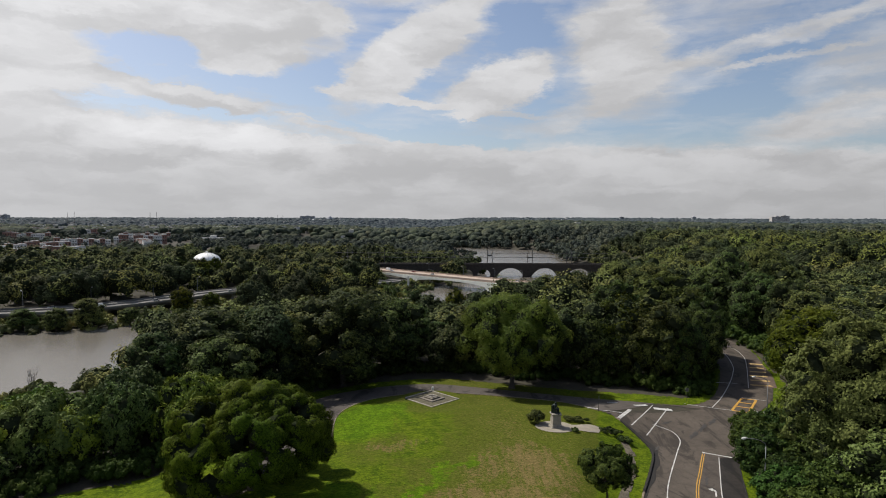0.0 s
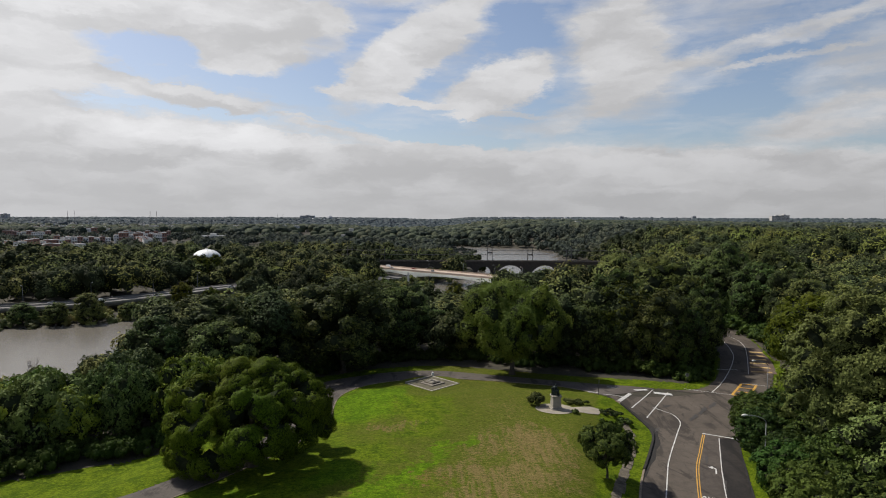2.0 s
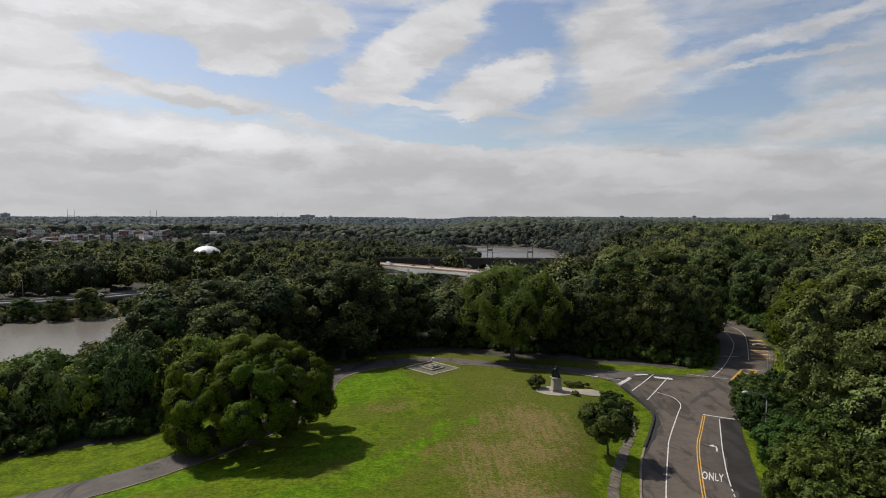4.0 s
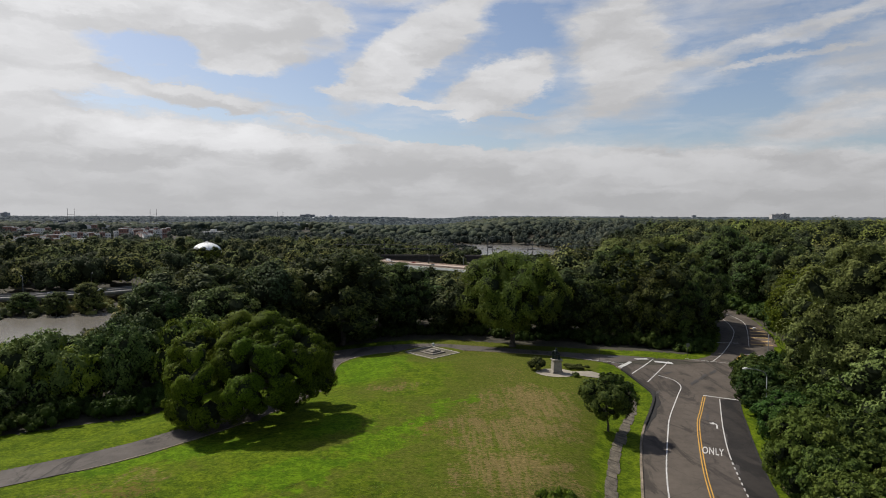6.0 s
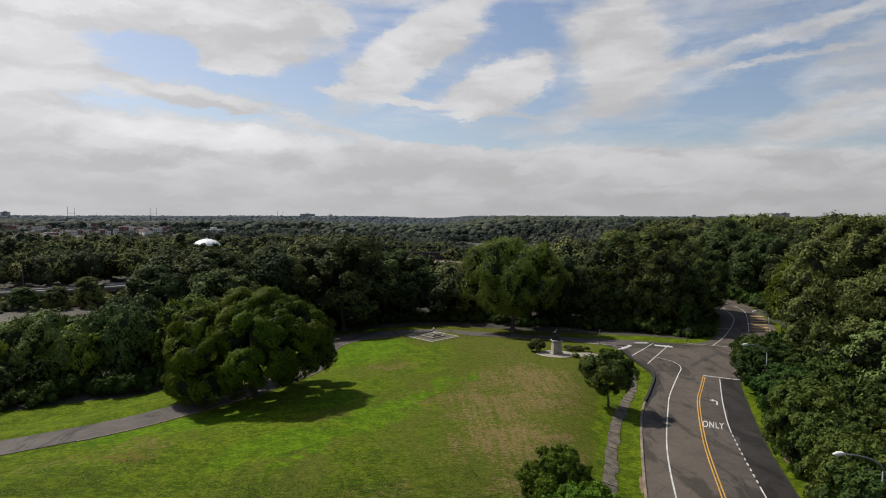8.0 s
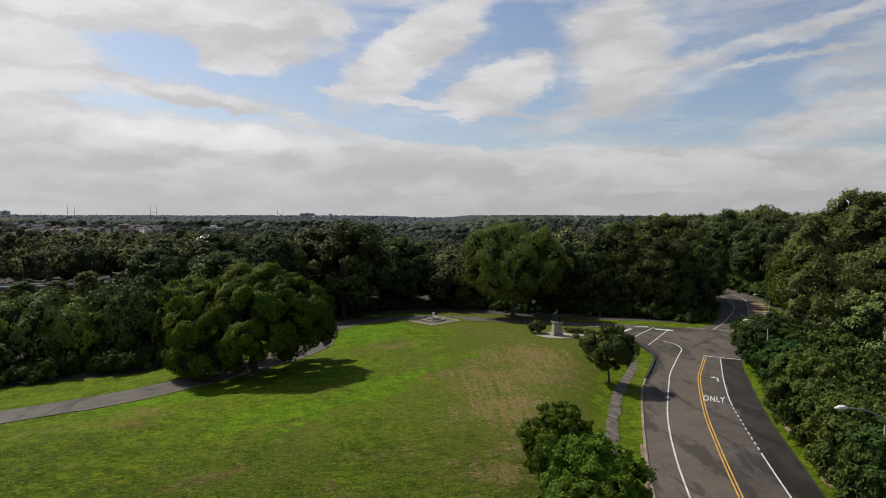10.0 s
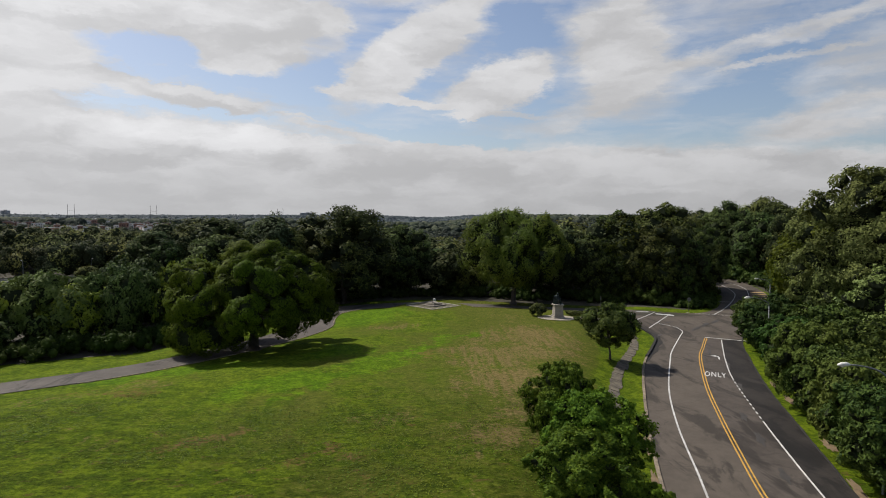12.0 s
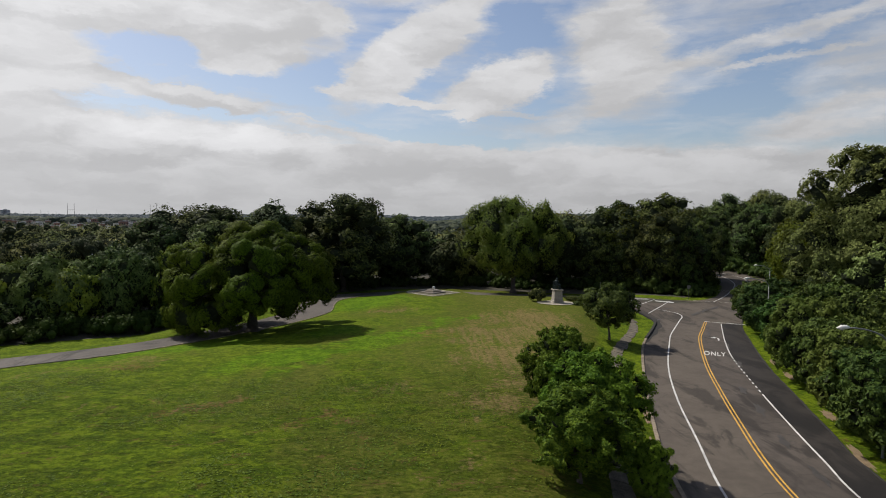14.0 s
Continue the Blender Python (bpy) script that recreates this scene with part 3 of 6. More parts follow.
def grass_tufts(count):
    """Low tufts of coarse grass and clover, thicker in patches."""
    rng = np.random.default_rng(71)
    x, y = rng.uniform(-46, 11, count * 5), 21 + 33 * rng.uniform(0, 1, count * 5) ** 1.3
    patchy = np.zeros(len(x))
    for size, weight in ((9.0, 0.5), (3.1, 0.35), (1.1, 0.3)):
        turn = rng.uniform(0, 3)
        u, v = (x * math.cos(turn) + y * math.sin(turn)) / size, (y * math.cos(turn) - x * math.sin(turn)) / size
        grid = rng.uniform(-1, 1, (220, 220))
        i, j = np.floor(u).astype(int), np.floor(v).astype(int)
        fu, fv = smooth_step(0, 1, u - i), smooth_step(0, 1, v - j)
        patchy += weight * ((grid[i % 220, j % 220] * (1 - fu) + grid[(i + 1) % 220, j % 220] * fu) * (1 - fv) + (grid[i % 220, (j + 1) % 220] * (1 - fu) + grid[(i + 1) % 220, (j + 1) % 220] * fu) * fv)
    patchy += rng.normal(0, 0.2, len(x))
    edge, side = line_distance(x, y, KERB_LINE)
    ok = (patchy > 0.12) & inside(x, y, np.vstack([KERB_LINE, [(-80, -40), (17, -40)]])) & (edge > 1.0) & (x < 4 + 0.26 * (y - 20)) & (np.abs(x) < y * 0.8)
    x, y = x[ok][:count], y[ok][:count]
    n = len(x)
    base = np.stack([x, y, ground_z(x, y) + 0.01], 1)
    v = np.empty((n, 3, 3, 3))
    for b in range(3):
        a = rng.uniform(0, 2 * math.pi, n)
        size = rng.uniform(0.05, 0.12, n)
        d = np.stack([np.cos(a), np.sin(a), np.zeros(n)], 1)
        s = np.stack([-np.sin(a), np.cos(a), np.zeros(n)], 1)
        v[:, b, 0] = base + s * size[:, None] * 0.6
        v[:, b, 1] = base - s * size[:, None] * 0.6
        v[:, b, 2] = base + d * (size * 0.9)[:, None] + np.array([0, 0, 1.0]) * (size * 0.42)[:, None]
    me = mesh_from("grass_tufts", v.reshape(-1, 3), np.arange(n * 9).reshape(-1, 3), TUFT)
    tagged(new("grass_tufts", me), "coarse tufts of grass and clover in the lawn", "grass", kind="stuff")


grass_tufts(14000)

# ---- water ----
me = mesh_from("river", [(-1500, 0, WATER_Z), (1500, 0, WATER_Z), (1500, 1700, WATER_Z), (-1500, 1700, WATER_Z)], [(0, 1, 2, 3)], WATER)
tagged(new("river", me), "calm brown river reflecting a pale sky", "river", kind="structure")

# ---- trees ----


def ico():
    t = (1 + 5 ** 0.5) / 2
    v = np.array([(-1, t, 0), (1, t, 0), (-1, -t, 0), (1, -t, 0), (0, -1, t), (0, 1, t), (0, -1, -t), (0, 1, -t), (t, 0, -1), (t, 0, 1), (-t, 0, -1), (-t, 0, 1)])
    f = np.array([(0, 11, 5), (0, 5, 1), (0, 1, 7), (0, 7, 10), (0, 10, 11), (1, 5, 9), (5, 11, 4), (11, 10, 2), (10, 7, 6), (7, 1, 8), (3, 9, 4), (3, 4, 2), (3, 2, 6), (3, 6, 8), (3, 8, 9), (4, 9, 5), (2, 4, 11), (6, 2, 10), (8, 6, 7), (9, 8, 1)])
    return v / np.linalg.norm(v[0]), f


ICO_V, ICO_F = ico()


def unit(rng, n):
    v = rng.normal(size=(n, 3))
    return v / np.linalg.norm(v, axis=1)[:, None]


def blades(rng, centre, normal, size, droop=0.0):
    """A pointed leaf spray, one triangle, at each centre."""
    n = len(centre)
    t = np.cross(normal, unit(rng, n))
    t[:, 2] -= droop
    t /= np.linalg.norm(t, axis=1)[:, None] + 1e-9
    b = np.cross(normal, t)
    s = size[:, None]
    v = np.empty((n, 3, 3))
    v[:, 0] = centre + t * s * 0.75
    v[:, 1] = centre + b * s * 0.42 - t * s * 0.35
    v[:, 2] = centre - b * s * 0.42 - t * s * 0.35
    return v


def uneven(p, size, amount, seed):
    """Push points about by slow waves, so that rounded boughs lose their even outline."""
    q = p / size * 2 * math.pi + seed
    push = np.stack([np.sin(q[:, 1] * 0.9 + np.sin(q[:, 2] * 0.6) * 1.7), np.sin(q[:, 2] * 0.8 + np.sin(q[:, 0] * 0.7) * 1.9), np.sin(q[:, 0] * 1.0 + np.sin(q[:, 1] * 0.55) * 1.6)], 1)
    fine = np.stack([np.sin(q[:, 2] * 2.3 + q[:, 1]), np.sin(q[:, 0] * 2.1 + q[:, 2]), np.sin(q[:, 1] * 2.5 + q[:, 0])], 1)
    return p + amount * (push + 0.45 * fine)


def crown_masses(rng, big, r, lo, hi, size, low=-0.92, full=2.6, tuck=0.72):
    """Centres and radii of the main leafy masses of a crown of radius r between heights lo and hi."""
    mid, half = (lo + hi) / 2, (hi - lo) / 2
    k = (np.arange(big) + 0.5) / big
    u = np.clip(low + (1 - low) * k + rng.normal(0, 0.06, big), -0.97, 1)
    a = np.arange(big) * 2.39996 + rng.normal(0, 0.35, big)
    wide = (1 - np.abs(u) ** full) ** 0.5
    rad = rng.uniform(*size, big) * min(r, half * 1.2)
    reach = rng.uniform(tuck, 1.04, big)
    c = np.stack([np.cos(a) * wide * (r - rad) * reach, np.sin(a) * wide * (r - rad) * reach, mid + u * (half - rad * 0.85) * rng.uniform(0.9, 1.0, big)], 1)
    return c, rad


def crown_mesh(name, seed, r, lo, hi, mat, leaves=9000, big=26, sub=11, leaf=0.42, droop=0.0, size=(0.26, 0.44), stray=0.06, tuck=0.72, core=0.72, shy=0.45, full=2.6, low=-0.92, waves=0.042, tufts=(0.26, 0.56, 0.5, 0.85), extra=()):
    """A crown of rounded boughs, each clothed in tufts of leaf sprays, with hearts behind them coloured dark for the
    inner shade.
    """
    rng = np.random.default_rng(seed)
    c, rad = crown_masses(rng, big, r, lo, hi, size, tuck=tuck, full=full, low=low)
    inner, irad = crown_masses(rng, max(4, big // 4), r * 0.62, lo + (hi - lo) * 0.16, hi - (hi - lo) * 0.12, (0.4, 0.55))
    own = np.array([e[:3] for e in extra]).reshape(-1, 3)
    c, rad = np.vstack([c, inner, own]), np.concatenate([rad, irad, [e[3] for e in extra]])
    big = len(c)
    heart = np.array([0, 0, lo + (hi - lo) * 0.35])
    out = c - heart
    out /= np.linalg.norm(out, axis=1)[:, None] + 1e-6
    d = unit(rng, big * sub).reshape(big, sub, 3) + 0.75 * out[:, None] + np.array([0, 0, 0.2])
    d /= np.linalg.norm(d, axis=2)[..., None]
    sc = (c[:, None] + d * rad[:, None, None] * rng.uniform(tufts[2], tufts[3], (big, sub, 1))).reshape(-1, 3)
    sr = (rad[:, None] * rng.uniform(tufts[0], tufts[1], (big, sub))).ravel()
    so = (d + 0.3 * out[:, None]).reshape(-1, 3)
    so /= np.linalg.norm(so, axis=1)[:, None]
    w = sr ** 2
    # leaves lie on the outside of the boughs: those buried in a neighbour are not grown
    points, normals, ways = [], [], 0
    while ways < leaves:
        m = int(leaves * 0.7)
        pick = rng.choice(len(sc), m, p=w / w.sum())
        e = unit(rng, m) + 0.8 * so[pick]
        e /= np.linalg.norm(e, axis=1)[:, None]
        k = 1.06 - np.abs(rng.normal(0, 0.17, m))
        far = rng.uniform(size=m) < stray
        k[far] *= rng.uniform(1.05, 1.38, far.sum())
        p = sc[pick] + e * (sr[pick] * k)[:, None] * np.array([1, 1, 0.85])
        free = np.ones(m, dtype=bool)
        for j in range(big):
            free &= ((p - c[j]) ** 2).sum(1) > (rad[j] * 0.68) ** 2
        points.append(p[free])
        normals.append((0.55 * e + 0.55 * so[pick] + shy * unit(rng, m))[free])
        ways += int(free.sum())
    p, nrm = np.vstack(points)[:leaves], np.vstack(normals)[:leaves]
    p = uneven(p, r * 0.42, r * waves, seed)
    if droop:
        p[:, 2] -= droop * rng.uniform(0, 1, leaves) ** 2 * 2.5
    nrm /= np.linalg.norm(nrm, axis=1)[:, None]
    v = blades(rng, p, nrm, leaf * rng.uniform(0.6, 1.4, leaves), droop).reshape(-1, 3)
    f1 = np.arange(leaves * 3).reshape(-1, 3)
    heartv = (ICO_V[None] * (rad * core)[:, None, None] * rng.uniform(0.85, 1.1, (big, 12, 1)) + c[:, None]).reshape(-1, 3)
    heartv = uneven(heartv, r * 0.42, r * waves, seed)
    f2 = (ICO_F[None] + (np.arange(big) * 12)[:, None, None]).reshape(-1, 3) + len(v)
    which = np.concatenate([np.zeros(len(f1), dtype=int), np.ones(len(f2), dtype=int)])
    return mesh_from(name, np.vstack([v, heartv]), np.vstack([f1, f2]), [mat, TWIG_SHADE], which), c, rad


def trunk_mesh(name, seed, height, r, clumps, limbs=7, forks=1):
    """A tapered trunk with limbs reaching into the crown."""
    rng = random.Random(seed)
    bm = bmesh.new()
    top = Vector((rng.uniform(-0.4, 0.4), rng.uniform(-0.4, 0.4), height))
    pts = [Vector((0, 0, -0.4)), Vector((0, 0, 0.15)), Vector((0, 0, 0.8)), top * 0.5 + Vector((rng.uniform(-.15, .15), rng.uniform(-.15, .15), 0)), top]
    tube(bm, pts, [r * 1.9, r * 1.45, r * 1.05, r * 0.75, r * 0.28], 10)
    for i in range(min(limbs, len(clumps))):
        end = Vector(clumps[i])
        start = top * rng.uniform(0.35, 0.75)
        mid = start.lerp(end, 0.5) + Vector((0, 0, 0.1 * (end - start).length))
        tube(bm, [start, mid, end], [r * 0.42, r * 0.27, r * 0.08], 6)
    me = bpy.data.meshes.new(name)
    bm.to_mesh(me)
    bm.free()
    me.materials.append(BARK)
    me.polygons.foreach_set("use_smooth", np.full(len(me.polygons), True))
    return me


def make_tree(name, label, seed, r, lo, hi, mat, group="", trunk=0.3, **more):
    """A tree standing at the origin."""
    root = thing(name, label, "tree", group)
    crown, c, rad = crown_mesh("crown", seed, r, lo, hi, mat, **more)
    hang("trunk", trunk_mesh("trunk", seed, lo + (hi - lo) * 0.55, trunk, c), root, "grey-brown bark")
    hang("crown", crown, root)
    return root


def stand(root, x, y, turn=0.0, scale=1.0, tall=None, sink=0.0):
    root.matrix_basis = pose(x, y, on_ground(x, y) - sink, 0, 0, turn) @ Matrix.Diagonal((scale, scale, tall or scale, 1))
    return root


def again(root, x, y, turn, scale=1.0, tall=None, label=""):
    """Another tree of the same kind."""
    ob = copy_thing(root, Matrix())
    stand(ob, x, y, turn, scale, tall)
    return tagged(ob, label)


oak = make_tree("oak_tree", "broad round-headed tree with dense yellow-green leaves alone on the lawn", 11, 10.6, 1.0, 13.2, OAK_LEAF, trunk=0.7, leaves=110000, big=58, sub=14, leaf=0.2, size=(0.2, 0.3), tuck=0.93, stray=0.1, core=0.76, shy=0.12, low=-0.8, waves=0.016, tufts=(0.28, 0.44, 0.6, 0.8),
                extra=((-1.8, 0.6, 11.6, 2.4), (2.0, 0.2, 11.4, 2.6), (-8.0, -2.4, 2.4, 2.0), (-6.4, -4.2, 2.5, 2.2), (-3.4, -5.6, 2.6, 2.1), (-1.6, -3.4, 2.8, 2.1), (8.5, 0.2, 8.4, 2.0), (8.9, -0.4, 5.2, 1.8), (5.0, -4.5, 4.8, 1.9), (-9.2, 0.5, 3.6, 2.0), (2.0, -6.2, 4.4, 1.9), (7.6, -2.6, 5.2, 1.9)))
stand(oak, -24.2, 74.6, 0)
willow = make_tree("willow_tree", "large drooping fine-leaved tree beside the park drive", 5, 11.4, 3.4, 20.4, WILLOW_LEAF, trunk=0.5, leaves=60000, big=52, leaf=0.26, droop=0.3, size=(0.17, 0.27), stray=0.2, tuck=0.8, shy=0.6, full=2.2)
stand(willow, 14.6, 124.0)
sapling = make_tree("small_street_tree", "small dark green young tree beside the footpath", 8, 3.5, 1.5, 7.0, VERGE_LEAF, trunk=0.12, leaves=17000, big=36, leaf=0.2, stray=0.25, size=(0.18, 0.3), tuck=0.72, core=0.6, full=2.0)
stand(sapling, 20.4, 72.2)
roadside = make_tree("roadside_tree", "bushy bright green tree between lawn and footpath", 23, 3.7, 0.6, 7.4, ROADSIDE_LEAF, "roadside trees", trunk=0.12, leaves=42000, big=74, leaf=0.15, size=(0.10, 0.19), stray=0.42, core=0.5, tuck=0.5, shy=0.65, full=1.7)
stand(roadside, 8.0, 39.6, 0, 0.8, 0.92)
again(roadside, 8.9, 34.8, 200, 1.0, 0.92)
again(roadside, 7.4, 31.2, 150, 0.95, 0.74)
again(roadside, 11.3, 31.2, 290, 0.42, 0.45)
shrub = make_tree("verge_tree", "bushy green tree on the verge of the road", 21, 3.6, 0.2, 7.1, VERGE_LEAF, "verge trees", trunk=0.13, leaves=17000, big=48, leaf=0.2, size=(0.14, 0.26), stray=0.34, core=0.62, tuck=0.66, shy=0.55)
stand(shrub, 47.5, 91, 0, 0.9, 0.9)
for x, y, s, tall in ((46.3, 85.5, 1.05, 1.05), (44.6, 79.5, 1.1, 1.12), (44.2, 73, 1.0, 0.95), (40.6, 67, 1.05, 1.0), (38.9, 61, 1.0, 1.05), (37.0, 55, 1.05, 1.08), (35.8, 49, 1.0, 0.95), (34.0, 43.5, 1.05, 0.98), (33.0, 36.9, 1.0, 0.92), (34.4, 41, 1.0, 0.85), (33.0, 31, 1.0, 0.9), (44.5, 64, 1.3, 1.25), (42, 53, 1.3, 1.15), (39.5, 44, 1.2, 1.05), (49, 76, 1.25, 1.2), (51.5, 89, 1.15, 1.1)):
    again(shrub, x - (3.7 if y < 42 else 2.7 if y < 57 else 1.0 if x < 45 else 0.0), y, x * 37 % 360, s * 1.05, tall * (1.12 if y < 60 else 1.0 if y < 72 else 0.9))
wood = [make_tree("woodland_tree", label, 31 + i, 6.8, lo, hi, m, "woodland trees", trunk=0.34, leaves=n, big=b, leaf=0.33, size=sz, stray=st, tuck=tk, shy=0.5)
        for i, (m, lo, hi, n, b, sz, st, tk, label) in enumerate(((WOOD_LEAF, 0.2, 16.8, 10800, 40, (0.2, 0.34), 0.12, 0.8, "tall dark green broadleaf tree at the edge of the wood"), (OAK_LEAF, 0.4, 16.8, 10800, 40, (0.2, 0.34), 0.1, 0.8, "tall yellow-green broadleaf tree at the edge of the wood"),
                                                                  (PALE_LEAF, 0.6, 16.8, 10800, 54, (0.15, 0.27), 0.2, 0.72, "broadleaf tree with pale silvery green leaves beside the road"), (WOOD_LEAF, 0.2, 9.2, 11000, 34, (0.24, 0.4), 0.12, 0.78, "spreading dark green tree on the bank below the path"),
                                                                  (OLIVE_LEAF, 0.6, 15.0, 14000, 30, (0.26, 0.4), 0.12, 0.84, "smooth domed tree with olive green leaves beside the street"), (WOOD_LEAF, 0.2, 16.8, 10800, 46, (0.17, 0.30), 0.18, 0.7, "tall dark broadleaf tree with a ragged outline in the wood"),
                                                                  (BANK_LEAF, 0.2, 9.2, 11000, 38, (0.2, 0.34), 0.2, 0.74, "spreading bright green tree on the bank below the path")))]
tall_tree = make_tree("tall_tree", "tall broadleaf tree with an open ragged crown beside the street", 61, 9.8, 2.5, 24.2, TALL_LEAF, "woodland trees", trunk=0.5, leaves=62000, big=90, leaf=0.27, size=(0.11, 0.21), stray=0.25, tuck=0.5, core=0.5, shy=0.6, full=1.9)
stand(tall_tree, 50.5, 70)
again(tall_tree, 63, 60, 130, 1.02, 1.0)
again(tall_tree, 66, 86, 220, 0.9, 0.86)
stand(wood[0], -21, 125, 10, 1.6, 1.24)
stand(wood[1], 41, 134.5, 80, 1.3, 1.12)
stand(wood[2], 48, 62, 0, 0.85, 0.78)
stand(wood[3], -57, 84.5, 40, 1.0, 1.16)
stand(wood[6], -66, 80, 10, 1.02, 1.16)
stand(wood[4], 78, 125, 20, 1.36, 1.12)
stand(wood[5], -34, 120, 60, 1.15, 1.05)
wood.append(make_tree("woodland_tree", "deep green woodland tree by the junction, leaves darkened as in shade", 38, 6.8, 0.2, 16.8, SHADED_WOOD_LEAF, "woodland trees", trunk=0.34, leaves=10800, big=44, leaf=0.33, size=(0.19, 0.32), stray=0.14, tuck=0.76, shy=0.5))
stand(wood[7], 48, 129, 24, 1.15, 1.05)
# wood behind the drive
for k, x, y, s, tall in ((0, -10, 140.5, 1.15, 1.0), (0, -1, 144, 0.9, 0.62), (3, 6, 142, 0.8, 0.8), (0, -45.5, 114, 1.55, 1.03), (0, -38, 126, 1.2, 1.0), (7, 29, 136, 1.0, 0.92), (7, 37, 132, 0.95, 0.86), (7, 57, 154, 1.55, 1.32), (7, 44, 150, 1.25, 1.2), (7, 57.5, 133, 0.8, 0.9), (7, 63.5, 144, 0.85, 1.0), (0, 64.5, 157, 0.9, 1.05), (0, 65, 173, 1.0, 1.1), (0, 62, 190, 1.1, 1.15), (0, 74, 214, 1.3, 1.2), (0, 66, 226, 1.3, 1.2), (0, -20, 141, 1.2, 1.15), (0, 18, 142, 1.1, 0.95), (1, 55, 166, 1.0, 0.95), (0, 25, 134.5, 0.9, 0.82), (7, 33, 132.5, 0.9, 0.88), (7, 43, 129.5, 0.9, 0.95), (7, 52, 127.5, 0.75, 0.9), (7, 59, 138.5, 0.75, 0.95)):
    again(wood[5 if k == 0 and int(x + y) % 2 else k], x, y, x * 53 % 360, s, tall)
# the bank beyond the path
for k, x, y, s, tall in ((3, -48, 89, 0.9, 1.24), (6, -38, 90, 0.9, 1.3), (2, -59.5, 76.5, 0.5, 0.36), (6, -61, 90, 1.0, 1.06), (6, -53.5, 86, 0.85, 0.95), (3, -49, 93, 1.0, 1.3), (0, -38, 101, 1.0, 0.85), (3, -72, 84, 1.0, 0.95), (6, -78.5, 70, 0.92, 1.02), (3, -73, 68.5, 0.65, 0.86), (6, -92, 66, 1.05, 1.2), (5, -50, 104, 1.0, 0.85)):
    again(wood[k], x, y, x * 71 % 360, s, tall)
# east of the street
for k, x, y, s, tall in ((0, 74, 104, 1.1, 1.0), (2, 64.5, 100.5, 0.85, 0.72), (0, 87, 140, 1.2, 1.1), (0, 93, 157, 1.2, 1.2), (0, 92, 174, 1.15, 1.2), (0, 88, 194, 1.2, 1.2), (0, 79, 80, 1.35, 1.25), (0, 104, 186, 1.3, 1.35), (0, 114, 212, 1.3, 1.5), (0, 98, 205, 1.2, 1.4), (1, 81, 137, 0.7, 0.75), (5, 90, 132, 1.2, 1.05), (2, 84, 108, 1.25, 1.15), (0, 57, 84, 0.9, 0.75)):
    again(wood[5 if k == 0 and int(x + y) % 2 else k], x, y, x * 91 % 360, s, tall)


# ---- woods ----


def wood_region(seed, near, far, gap, keep):
    """Jittered places for trees between two distances ahead."""
    rng = np.random.default_rng(seed)
    half = far * 0.9
    gx, gy = np.meshgrid(np.arange(-half, half, gap), np.arange(near * 0.6, far, gap))
    x = gx.ravel() + rng.uniform(-0.42, 0.42, gx.size) * gap
    y = gy.ravel() + rng.uniform(-0.42, 0.42, gx.size) * gap
    d = np.hypot(x, y)
    ok = (d > near) & (d < far) & (np.abs(np.arctan2(x, y)) < radians(42))
    x, y = x[ok], y[ok]
    river, _ = line_distance(x, y, RIVER)
    ok = (river > 66) & keep(x, y)
    return x[ok], y[ok], rng


